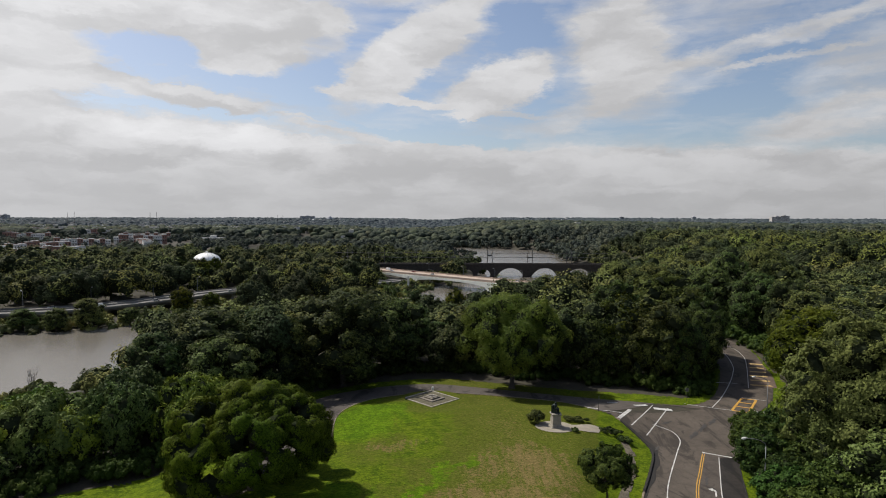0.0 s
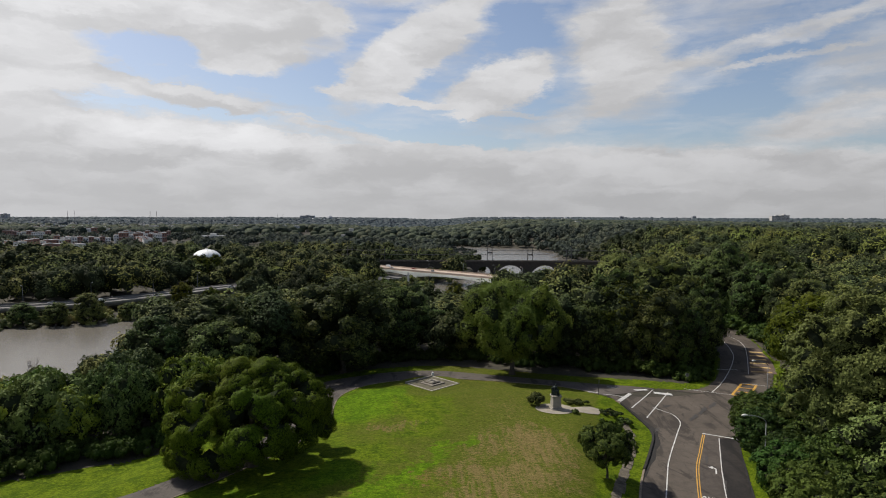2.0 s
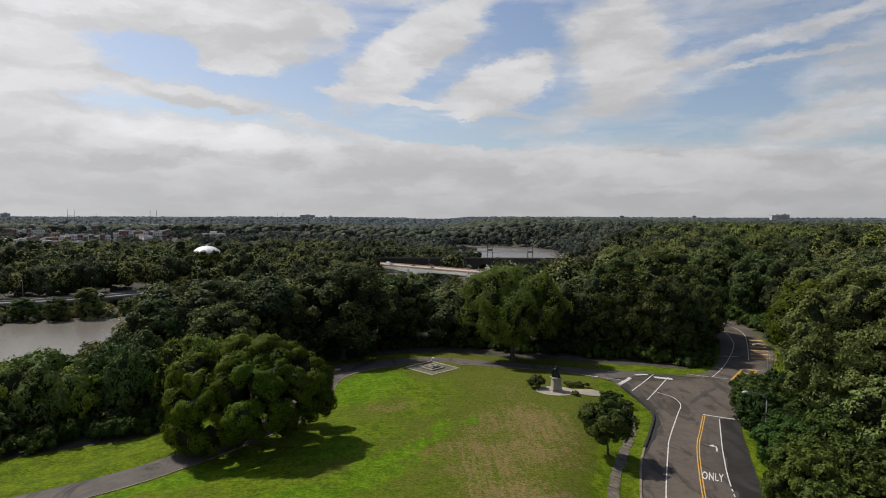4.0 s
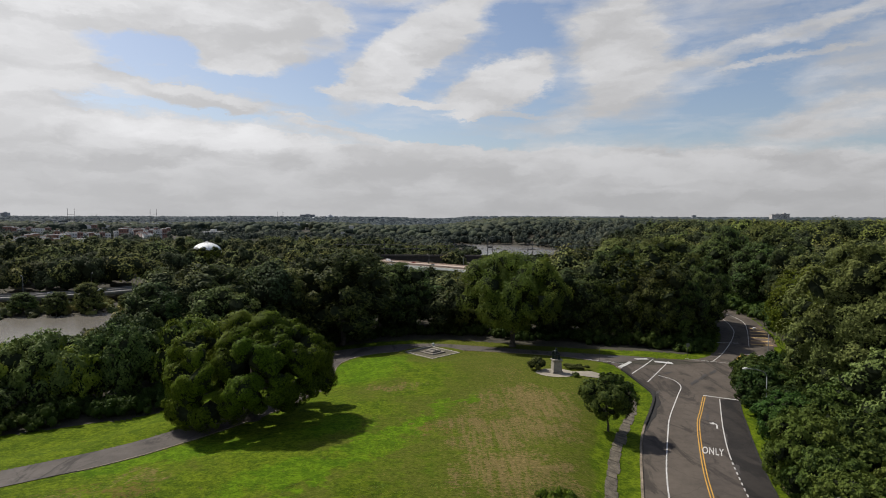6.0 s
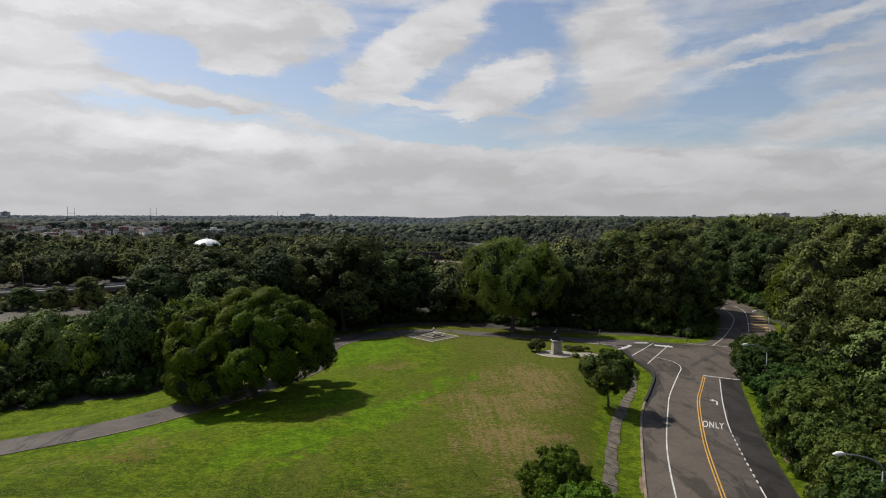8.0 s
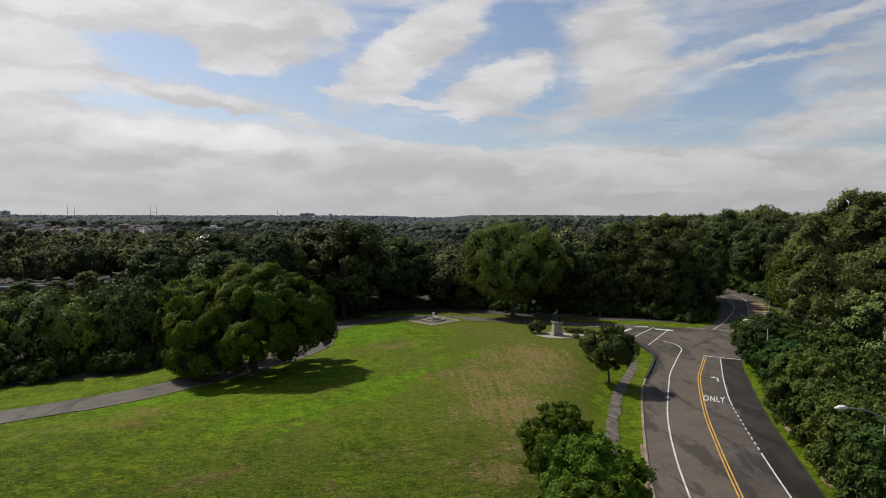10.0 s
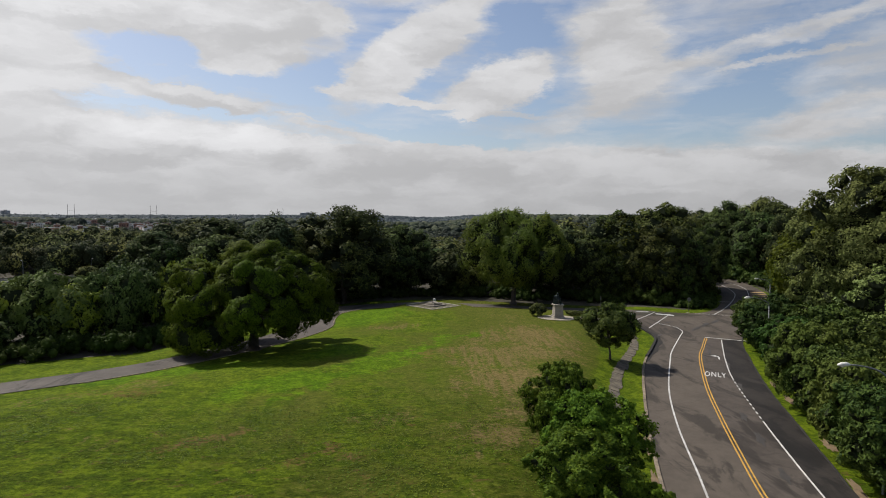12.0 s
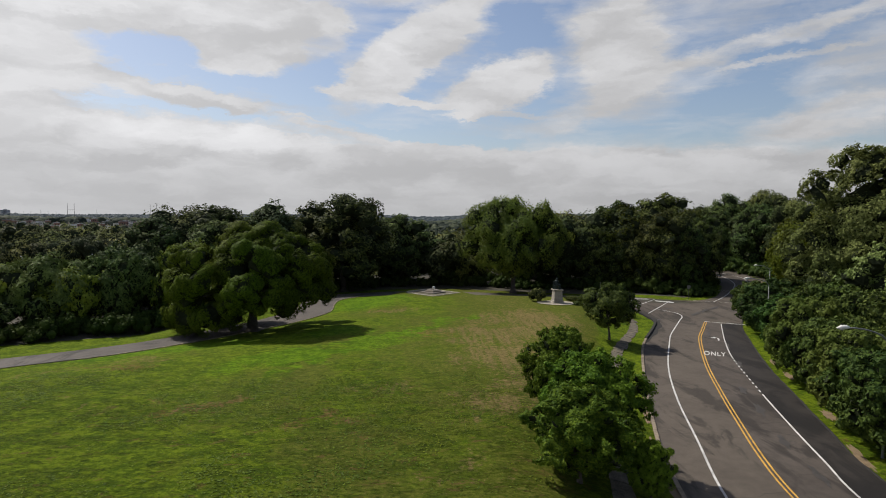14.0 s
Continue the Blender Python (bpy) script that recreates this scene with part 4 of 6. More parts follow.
def thicket(name, label, rng, x, y, each, leaf, r, h, mat, masses=9, grow=None, squat=0.95, rough=0.45):
    """Many crowns in one mesh: a dome of rounded boughs for each tree, clothed in pointed leaf sprays."""
    n = len(x)
    z = ground_z(x, y)
    rad, top = rng.uniform(*r, n), rng.uniform(*h, n)
    tint = rng.uniform(0, 1, n) ** 1.4
    if grow:
        top = top * grow(x, y)
        rad = rad * np.sqrt(grow(x, y))
    half = np.minimum(rad * rng.uniform(squat * 0.85, squat * 1.15, n), top * 0.62)
    mid = z + top - half
    k = (np.arange(masses) + 0.5) / masses
    u = np.clip(1.0 - 1.55 * k[None] + rng.normal(0, 0.10, (n, masses)), -0.75, 1)
    a = np.arange(masses)[None] * 2.39996 + rng.uniform(0, 6.28, (n, 1)) + rng.normal(0, 0.35, (n, masses))
    wide = np.sqrt(1 - u * u)
    reach = rng.uniform(0.56, 0.80, (n, masses))
    mr = rad[:, None] * rng.uniform(0.30, 0.46, (n, masses))
    c = np.stack([x[:, None] + np.cos(a) * wide * rad[:, None] * reach, y[:, None] + np.sin(a) * wide * rad[:, None] * reach, mid[:, None] + u * half[:, None] * reach], 2)
    c = np.concatenate([c, np.stack([x, y, mid], 1)[:, None]], 1).reshape(-1, 3)
    mr = np.concatenate([mr, (np.minimum(rad, half) * 0.74)[:, None]], 1).ravel()
    masses += 1
    out = c - np.repeat(np.stack([x, y, mid - half * 0.5], 1), masses, 0)
    out /= np.linalg.norm(out, axis=1)[:, None] + 1e-6
    # hearts of leafier crowns take the dark inner-shade colour
    solid = each > 200
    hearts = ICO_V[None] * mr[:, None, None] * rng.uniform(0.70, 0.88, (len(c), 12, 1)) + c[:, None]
    share = (mr ** 2).reshape(n, masses)
    close = np.clip(np.hypot(x, y) / 190.0, 0.6, 1.0)
    share = np.maximum(1, np.round(share / share.sum(1, keepdims=True) * each / close[:, None] ** 1.6)).astype(int).ravel()
    pick = np.repeat(np.arange(len(c)), share)
    m = len(pick)
    d = unit(rng, m) + 0.85 * out[pick]
    d /= np.linalg.norm(d, axis=1)[:, None]
    lump = 1 + 0.14 * np.sin(d[:, 0] * 7 + pick) * np.sin(d[:, 1] * 6 + pick * 1.7) + 0.1 * np.sin(d[:, 2] * 9 + pick * 0.6)
    p = c[pick] + d * (mr[pick] * lump * rng.normal(1.0, 0.06, m))[:, None]
    p = uneven(p, np.mean(r) * 0.9, np.mean(r) * 0.07, 2.0)
    nrm = 0.75 * d + 0.4 * out[pick] + rough * unit(rng, m)
    nrm /= np.linalg.norm(nrm, axis=1)[:, None]
    q = blades(rng, p, nrm, leaf * close[pick // masses] * rng.uniform(0.6, 1.4, m)).reshape(-1, 3)
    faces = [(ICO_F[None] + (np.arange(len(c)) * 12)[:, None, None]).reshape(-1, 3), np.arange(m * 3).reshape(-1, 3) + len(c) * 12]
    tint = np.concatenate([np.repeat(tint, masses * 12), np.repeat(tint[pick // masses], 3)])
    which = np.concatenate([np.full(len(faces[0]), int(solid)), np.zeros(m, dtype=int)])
    me = mesh_from(name, np.vstack([hearts.reshape(-1, 3), q]), np.vstack(faces), [mat, TWIG_SHADE], which, not solid)
    me.attributes.new("tint", "FLOAT", "POINT").data.foreach_set("value", tint.astype(np.float32))
    return tagged(new(name, me), label, "woods", kind="stuff")


def woods(name, label, seed, near, far, gap, each, leaf, r, h, keep, mat=FAR_LEAF, masses=9, grow=None, squat=0.95, rough=0.45):
    x, y, rng = wood_region(seed, near, far, gap, keep)
    return thicket(name, label, rng, x, y, each, leaf, r, h, mat, masses, grow, squat, rough)


ROUTE = spline([(-520, 262), (-400, 292), (-247, 337), (-203, 364), (-156, 427), (-112, 470), (-60, 520), (-20, 575)], 8)

BRIDGE_LINE = np.array([(-150.0, 672.0), (110.0, 431.0)])
RAIL_LINE = np.array([(-200.0, 640.0), (230.0, 622.0)])


def clear_of_ways(x, y):
    main, side = line_distance(x, y, MAIN_LINE)
    drive, _ = line_distance(x, y, DRIVE_LINE)
    route, beside = line_distance(x, y, ROUTE)
    river, across = line_distance(x, y, RIVER)
    shore = (across > 0) & (beside < 0) & (river < 150) & (y < 560) & (x < -122)
    meadow = inside(x, y, np.array([(-95, 15), (-34, 76), (-32, 112), (-18, 134), (8, 136), (30, 127), (47, 124), (60, 150), (84, 172), (60, 60), (55, 0)]))
    span, _ = line_distance(x, y, BRIDGE_LINE)
    rails, _ = line_distance(x, y, RAIL_LINE)
    dome = np.hypot(x + 201, y - 505)
    return (main > 13) & (drive > 9) & (route > 13) & (span > 14) & (rails > 13) & (dome > 15) & ~meadow & ~shore


def slope_growth(x, y):
    """Scrub on the steep bank below the meadow, tall trees elsewhere."""
    return 1 - 0.26 * ((x > -0.098 * y) & (x < 0.062 * y)) * (y < 222) - 0.12 * ((x >= 0.012 * y) & (x < 0.062 * y)) * (y >= 222) - 0.66 * smooth_step(0.45, 0.56, -x / y) * (y < 290) - 0.16 * smooth_step(0.56, 0.62, -x / y) * (y < 290) - 0.25 * ((x > -0.15 * y) & (x < 0.012 * y)) * smooth_step(205, 240, y) - 0.3 * ((x < -0.31 * y) & (x > -0.45 * y)) * smooth_step(195, 230, y) - 0.5 * ((x > 0.012 * y) & (x < 0.155 * y)) * smooth_step(215, 245, y)


HOUSE_ROWS = ((-10, 690, 12, 48, 1), (20, 640, 11, 48, 1), (100, 800, 10, 35, 1), (10, 980, 10, 20, 1), (205, 900, 11, 30, 2), (262, 770, 12, 124, 1), (120, 1150, 12, 10, 3), (200, 1300, 12, 16, 3), (215, 1020, 12, 22, 2), (60, 1250, 14, 12, 3))


def street_of_houses(x, y):
    """The rows of houses with the open gardens before them."""
    near = np.zeros(np.shape(x), dtype=bool)
    for px, dist, count, turn, lift in HOUSE_ROWS:
        x0 = (px - 784) / 1060 * dist
        ux, uy = math.cos(radians(turn)), math.sin(radians(turn))
        s, d = (x - x0) * ux + (y - dist) * uy, (y - dist) * ux - (x - x0) * uy
        near |= (s > -10) & (s < count * 6.6 + 6) & (d > -78) & (d < 12)
    return near


def thin_town(x, y):
    """Fewer trees among the streets across the river."""
    town = (x < -0.3 * y) & (y > 620) & (y < 1800)
    return clear_of_ways(x, y) & ~street_of_houses(x, y) & ~(town & (np.sin(x / 41.0 + 1.2) * np.cos(y / 63.0) + 0.4 * np.sin(x / 17.0 + y / 29.0) > 0.42))


def town_growth(x, y):
    return 1 + 0.32 * ((x < -40) & (y < 560)) + 0.05 * ((x > -43) & (x < 0.0 * y) & (y < 350)) - 0.6 * ((x > 0.012 * y) & (x < 0.15 * y) & (y < 440)) - 0.75 * ((x > 0.012 * y) & (x < 75) & (y > 690) & (y < 1130)) - 0.85 * ((x > -0.108 * y) & (x < 0.01 * y) & (y > 385) & (y < 650)) - 0.35 * ((x < -0.3 * y) & (y > 620) & (y < 1500)) - 0.45 * ((np.abs(x / y + 0.398) < 0.036) & (y > 395) & (y < 530))


def far_bank(x, y):
    d, side = line_distance(x, y, RIVER)
    route, _ = line_distance(x, y, ROUTE)
    span, _ = line_distance(x, y, BRIDGE_LINE)
    return (side > 0) & (d < 135) & (route > 12.5) & (span > 11) & (x < 20)


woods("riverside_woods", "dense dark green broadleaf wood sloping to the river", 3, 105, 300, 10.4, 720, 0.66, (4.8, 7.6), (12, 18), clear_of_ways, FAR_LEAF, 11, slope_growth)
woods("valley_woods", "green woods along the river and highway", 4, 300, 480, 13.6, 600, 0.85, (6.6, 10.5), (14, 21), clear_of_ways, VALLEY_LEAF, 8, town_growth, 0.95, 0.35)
woods("upper_valley_woods", "green woods beyond the highway and bridges", 7, 480, 800, 17.5, 240, 1.35, (8.0, 12.5), (14, 20), thin_town, HAZY_UPPER_LEAF, 5, town_growth, 0.9, 0.3)


woods("hill_woods", "wooded hills beyond the river", 5, 790, 1260, 16.0, 85, 2.1, (7.0, 11.5), (13, 20), thin_town, HAZY_RIDGE_LEAF, 4, town_growth, 0.9, 0.3)


def finer(v, f):
    """Split each face of a ball into four."""
    v, out, known = [tuple(p) for p in v], [], {}

    def middle(a, b):
        key = (min(a, b), max(a, b))
        if key not in known:
            m = np.array(v[a]) + np.array(v[b])
            known[key] = len(v)
            v.append(tuple(m / np.linalg.norm(m)))
        return known[key]

    for a, b, c in f:
        ab, bc, ca = middle(a, b), middle(b, c), middle(c, a)
        out += [(a, ab, ca), (b, bc, ab), (c, ca, bc), (ab, bc, ca)]
    return np.array(v), np.array(out)


def upper(v, f, floor):
    """The part of a ball above its lower rim."""
    f = f[v[f][..., 2].mean(1) > floor]
    used = np.unique(f)
    place_of = np.zeros(len(v), dtype=int)
    place_of[used] = np.arange(len(used))
    return v[used], place_of[f]


def far_crowns(name, label, seed, near, far, gap, r, h, mat, domes, fine):
    """Woods too far for leaves: crowns as uneven domes."""
    x, y, rng = wood_region(seed, near, far, gap, thin_town)
    keep = np.abs(np.arctan2(x, y)) < radians(39.5)
    keep &= ~((x < -0.22 * y) & (y > 1150) & (y < 3400) & (rng.uniform(size=len(x)) < 0.42))
    x, y = x[keep], y[keep]
    n = len(x)
    low = np.where(((x > 0.012 * y) & (x < 75) & (y < 1130)) | ((x > 150) & (x < 215) & (y > 830) & (y < 1010)), 0.3, 1.0)
    rad, top, tint = rng.uniform(*r, n) * low ** 0.5, rng.uniform(*h, n) * low, rng.uniform(0, 1, n) ** 1.4
    bv, bf = upper(*(finer(ICO_V, ICO_F) if fine else (ICO_V, ICO_F)), -0.35)
    who = np.repeat(np.arange(n), domes)
    m = len(who)
    lead = np.tile(np.arange(domes) == 0, n)
    size = rad[who] * np.where(lead, 1.0, rng.uniform(0.5, 0.75, m))
    off = np.where(lead, 0, rad[who] * 0.6)
    a = rng.uniform(0, 6.28, m)
    tall = np.where(lead, 1.0, rng.uniform(0.75, 1.0, m)) * top[who]
    base = np.stack([x[who] + np.cos(a) * off, y[who] + np.sin(a) * off, ground_z(x, y)[who] + tall - size * 0.75], 1)
    v = bv[None] * (size[:, None, None] * rng.uniform(0.78, 1.18, (m, len(bv), 1))) * np.array([1, 1, 0.75]) + base[:, None]
    f = (bf[None] + (np.arange(m) * len(bv))[:, None, None]).reshape(-1, 3)
    me = mesh_from(name, v.reshape(-1, 3), f, mat, None, True)
    me.attributes.new("tint", "FLOAT", "POINT").data.foreach_set("value", np.repeat(tint[who], len(bv)).astype(np.float32))
    return tagged(new(name, me), label, "woods", kind="stuff")


far_crowns("upper_hill_woods", "wooded hillsides farther up the valley", 9, 1240, 1950, 15.5, (7.0, 13), (12, 20), HAZY_HILLSIDE_LEAF, 1, True)
far_crowns("distant_woods", "distant wooded ridges", 6, 1930, 3000, 21, (9, 16), (13, 22), HAZY_DISTANT_LEAF, 1, False)
far_crowns("horizon_woods", "wooded ridges along the horizon", 10, 2980, 4880, 34, (14, 25), (14, 24), HAZY_DISTANT_LEAF, 1, False)
woods("riverbank_scrub", "bright green scrub and young trees on the far river bank", 8, 240, 640, 7.0, 70, 1.05, (2.4, 4.4), (2.2, 5.0), far_bank, FAR_LEAF, 5)


def edge_growth(name, label, seed, line, rows, r, h, mat):
    """Undergrowth along the foot of a wood."""
    rng = np.random.default_rng(seed)
    p = spline(line, 2.1)
    t = np.gradient(p, axis=0)
    t /= np.linalg.norm(t, axis=1)[:, None]
    q = np.vstack([p + np.stack([-t[:, 1], t[:, 0]], 1) * k * 2.2 + rng.normal(0, 0.6, p.shape) for k in range(rows)])
    return thicket(name, label, rng, q[:, 0], q[:, 1], 120, 0.42, r, h, mat, 5, rough=0.75)


edge_growth("undergrowth", "green undergrowth along the foot of the wood, coloured dark as in shade", 21, [(60, 206), (66.8, 188), (69, 173), (68.6, 158), (65.2, 145.5), (59.6, 133), (54, 122.8), (49.5, 120.3), (38, 125), (27, 129.5), (15, 133), (4, 137), (-5, 136.8), (-17, 132), (-27, 122.5), (-31, 112), (-31.5, 97), (-34.5, 89), (-39.5, 84.3), (-45.5, 80.5), (-53, 76.3), (-62, 71), (-74, 64.3), (-104, 43)][::-1], 3, (1.0, 2.4), (1.0, 3.4), SHADED_EDGE_LEAF)
edge_growth("roadside_scrub", "leafy scrub behind the verge of the street", 22, [(32.5, 20), (33.0, 34), (35, 43), (37, 50), (40.5, 60), (44.5, 70), (48.5, 80), (53, 90), (58.5, 98.5), (66, 108), (73, 119.5), (79, 133.5), (83.0, 150), (86, 167), (85.3, 184), (81, 202)][::-1], 3, (1.2, 2.8), (1.6, 4.6), VERGE_LEAF)

for k, x, y, s, top in ((0, -44, 288, 1.2, -3.0), (5, -27, 294, 1.2, -3.0), (0, -13, 296, 1.1, -4.5), (1, 7, 299, 1.2, -4.0), (0, 22, 300, 1.0, -6.0), (5, 36, 302, 1.0, -3.5), (0, 54, 306, 1.2, 2.2), (0, 70, 310, 1.3, 4.3)):
    again(wood[k], x, y, x * 71 % 360, s, (top + 4.5 - on_ground(x, y)) / 16.8, "broadleaf tree on the near river bank")
again(wood[1], 43, 656, 40, 0.8, 0.6, "broadleaf tree behind the railway arches")
for k, x, y, s, top in ((1, -184, 482, 1.2, 2.8), (0, -199, 480, 1.2, 2.3), (1, -191.5, 477, 1.2, 2.6), (1, -214, 486, 1.2, 2.9)):
    again(wood[k], x, y, x * 71 % 360, s, (top - on_ground(x, y)) / 16.8, "broadleaf tree before the white dome")
for k, x, y, s, tall in ((0, -194, 326, 1.25, 1.05), (0, -207, 318, 1.0, 0.8), (0, -224, 317, 1.1, 0.7), (1, -163, 372, 1.1, 0.95), (1, -130, 400, 1.2, 1.1), (1, -118, 408, 0.9, 0.7), (0, -246, 305, 0.9, 0.6), (1, -268, 297, 0.9, 0.55), (0, -285, 290, 1.0, 0.6), (0, -178, 338, 0.9, 0.6), (1, -148, 380, 0.9, 0.7)):
    again(wood[k], x, y, x * 71 % 360, s, tall, "broadleaf tree on the far river bank")

# ---- road markings, kerbs, footpath ----
road, junction, road_far, drive = (bpy.data.objects[n] for n in ("road", "road_junction", "road_far", "drive"))


def ribbon(name, line, width, mat, parent, lift=0.085, label=""):
    """A painted line of even width."""
    p = np.asarray(line, dtype=float)
    t = np.gradient(p, axis=0)
    t /= np.linalg.norm(t, axis=1)[:, None] + 1e-9
    s = np.stack([-t[:, 1], t[:, 0]], 1) * width / 2
    q = np.stack([p + s, p - s], 1).reshape(-1, 2)
    v = np.column_stack([q, ground_z(q[:, 0], q[:, 1]) + lift])
    i = np.arange(len(p) - 1) * 2
    return hang(name, mesh_from(name, v, np.stack([i, i + 1, i + 3, i + 2], 1), mat), parent, label)


def straight(a, b, n=8):
    return np.linspace(a, b, n)


EDGE_L = spline([(17.5, -10), (14.9, 14), (14.9, 24), (15.7, 31.9), (17.7, 40.3), (20.1, 50.1), (23.5, 61.1), (28.7, 74.5), (31.0, 79.9), (35.9, 89.7), (38.1, 94.1), (38.6, 97.4), (38.1, 99.5), (36.3, 101.4)], 0.7)
CENTRE = spline([(20.8, -10), (18.5, 14), (18.6, 24), (19.5, 31.9), (20.6, 37.3), (22.4, 43.9), (24.8, 52.2), (28.1, 62.6), (33.1, 75.8), (36.4, 82.6), (39.6, 89.0)], 0.8)
LANE_R = spline([(23.2, -10), (21.9, 14), (22.2, 24), (23.1, 32.0), (24.2, 36.4), (25.6, 42.0), (28.1, 51.3), (32.1, 64.9), (35.6, 74.2), (38.2, 80.4), (41.3, 87.6)], 0.7)
sheet("shoulder", along(LANE_R, (23.2, -10), (41.3, 87.6), 70), along(RIGHT_LINE, (27.4, -10), (44.3, 87.0), 70), SHOULDER, 0.074, "dark patched asphalt shoulder with tree shade in its colour", "", 4, road)
sheet("right_lane", along(CENTRE, (20.8, -10), (39.6, 89.0), 70), along(LANE_R, (23.2, -10), (41.3, 87.6), 70), RIGHT_LANE, 0.066, "patched asphalt lane with dark tar stains", "", 4, road)
ribbon("edge_line", EDGE_L, 0.15, WHITE, road, label="white painted edge line")
for off in (-0.14, 0.14):
    t = np.gradient(CENTRE, axis=0)
    t /= np.linalg.norm(t, axis=1)[:, None]
    ribbon("centre_line", CENTRE + np.stack([-t[:, 1], t[:, 0]], 1) * off, 0.12, YELLOW, road, label="yellow painted centre line")
lane = lambda a, b, n: along(LANE_R, a, b, n)
ribbon("lane_line", lane((23.2, -10), (28.1, 51.3), 60), 0.14, WHITE, road, label="white painted lane line")
ribbon("lane_line", lane((32.1, 64.9), (41.3, 87.6), 30), 0.13, WHITE, road, label="white painted lane line")
gap_line = lane((28.3, 52.2), (32.0, 64.6), 21)
for i in range(0, 20, 2):
    ribbon("dash", gap_line[i:i + 2], 0.14, WHITE, road, label="short white painted dash")
ribbon("stop_line", straight((39.7, 89.6), (44.6, 86.8)), 0.32, WHITE, road, label="white painted stop line")
for a, b, w in (((39.8, 111.5), (31.9, 99.2), 0.18), ((42.2, 110.3), (33.5, 96.3), 0.18), ((34.3, 107.7), (30.3, 101.1), 0.65), ((28.6, 105.1), (32.0, 104.6), 0.3), ((36.0, 110.4), (38.6, 111.2), 0.8), ((39.3, 109.6), (42.6, 109.3), 1.1), ((26.4, 107.2), (28.2, 106.9), 0.6), ((31.4, 112.4), (33.4, 112.2), 0.5)):
    ribbon("crossing_bar", straight(a, b), w, WHITE, junction, 0.09, "worn white painted crossing bar")
ribbon("crossing_line", straight((46.5, 113.4), (54.0, 109.6)), 0.16, WHITE, junction, 0.095, "white painted crossing line")
ribbon("far_edge_line", spline([(51.0, 111.4), (55.6, 117.6), (61.3, 126.5), (66.5, 135.5), (70.6, 144), (74.6, 157), (76, 168), (75.5, 180), (72, 197)], 1.0), 0.17, WHITE, road_far, 0.1, "white painted edge line")
ribbon("far_lane_line", spline([(64.5, 124.5), (68.7, 133), (73.5, 143), (77.6, 152.5), (79.6, 161), (80, 172)], 1.0), 0.15, WHITE, road_far, 0.1, "white painted lane line")
BOX = [(59.3, 117.0), (61.7, 116.0), (56.3, 108.3), (53.9, 109.7)]
for a, b in zip(BOX, BOX[1:] + BOX[:1]):
    ribbon("box_line", straight(a, b), 0.42, YELLOW, road_far, 0.1, "yellow painted box marking")
for k in (0.33, 0.66):
    ribbon("box_line", straight(np.array(BOX[0]) * (1 - k) + np.array(BOX[3]) * k, np.array(BOX[1]) * (1 - k) + np.array(BOX[2]) * k), 0.4, YELLOW, road_far, 0.1, "yellow painted box marking")
ribbon("gore_line", straight((59.6, 117.7), (63.4, 115.6)), 0.2, WHITE, road_far, 0.1, "white painted line")
ribbon("far_stop_line", straight((59.6, 128.6), (64.0, 128.0)), 0.3, WHITE, road_far, 0.1, "worn white painted stop line")
FADED = plain("faded_yellow_paint", (0.42, 0.29, 0.11), 0.85, 0.3, 0.8)
RED_ASPHALT = asphalt_material("reddish_asphalt", (0.085, 0.060, 0.046), (0.14, 0.10, 0.078), 0.6)
sheet("gore_surface", spline([(65.4, 125.6), (71.2, 137.4), (77.4, 150)], 1.5), spline([(70.6, 124.6), (75.4, 135.6), (79.6, 149)], 1.5), RED_ASPHALT, 0.075, "reddish worn asphalt under the hatching", "", 4, road_far)
for k in range(6):
    a = np.array((66.0, 126.8)) + np.array((1.85, 3.75)) * k
    ribbon("gore_bar", straight(a + (0.2, 0), a + np.array((4.3 - 0.25 * k, -0.8))), 1.1, FADED, road_far, 0.1, "faded yellow hatching bar")


def flat_shape(name, points, at, turn, mat, parent, label, lift=0.09, sx=1.0, sy=1.0):
    """A painted shape on the road from outline corners."""
    bm = bmesh.new()
    c, s = math.cos(turn), math.sin(turn)
    vs = []
    for x, y in points:
        wx, wy = at[0] + (x * sx * c - y * sy * s), at[1] + (x * sx * s + y * sy * c)
        vs.append(bm.verts.new((wx, wy, on_ground(wx, wy) + lift)))
    bm.faces.new(vs)
    return part(name, bm, mat, parent, label)


# arrow that turns left, and the word before it
HEAD = math.atan2(76.4 - 67.6, 35.2 - 31.3) - math.pi / 2
flat_shape("arrow_marking", [(0.35, -1.6), (0.62, -1.6), (0.62, 0.2), (0.42, 0.75), (-0.05, 1.05), (-0.05, 1.45), (-0.85, 0.85), (-0.05, 0.25), (-0.05, 0.65), (0.2, 0.5), (0.35, 0.15)], (35.3, 76.2), HEAD, WHITE, road, "white painted left-turn arrow", 0.09, 0.72, 0.8)


def road_word(x0, y0, head, wide, long, parent):
    """The word ONLY painted on the road, stretched for drivers."""
    word = bpy.data.curves.new("word_marking", "FONT")
    word.body, word.size, word.align_x, word.space_character = "ONLY", 1.0, "CENTER", 1.15
    word.offset = 0.015
    tmp = new("word_marking", word)
    flat = bpy.data.meshes.new_from_object(tmp.evaluated_get(bpy.context.evaluated_depsgraph_get()))
    bpy.data.objects.remove(tmp)
    c, s = math.cos(head), math.sin(head)
    for v in flat.vertices:
        x, y = v.co.x * wide, (v.co.y - 0.35) * long
        v.co = (x0 + x * c - y * s, y0 + x * s + y * c, 0)
        v.co.z = on_ground(v.co.x, v.co.y) + 0.1
    flat.materials.clear()
    flat.materials.append(WHITE)
    hang("word_marking", flat, parent, "white painted word")


road_word(31.15, 67.3, HEAD, 0.78, 3.2, road)
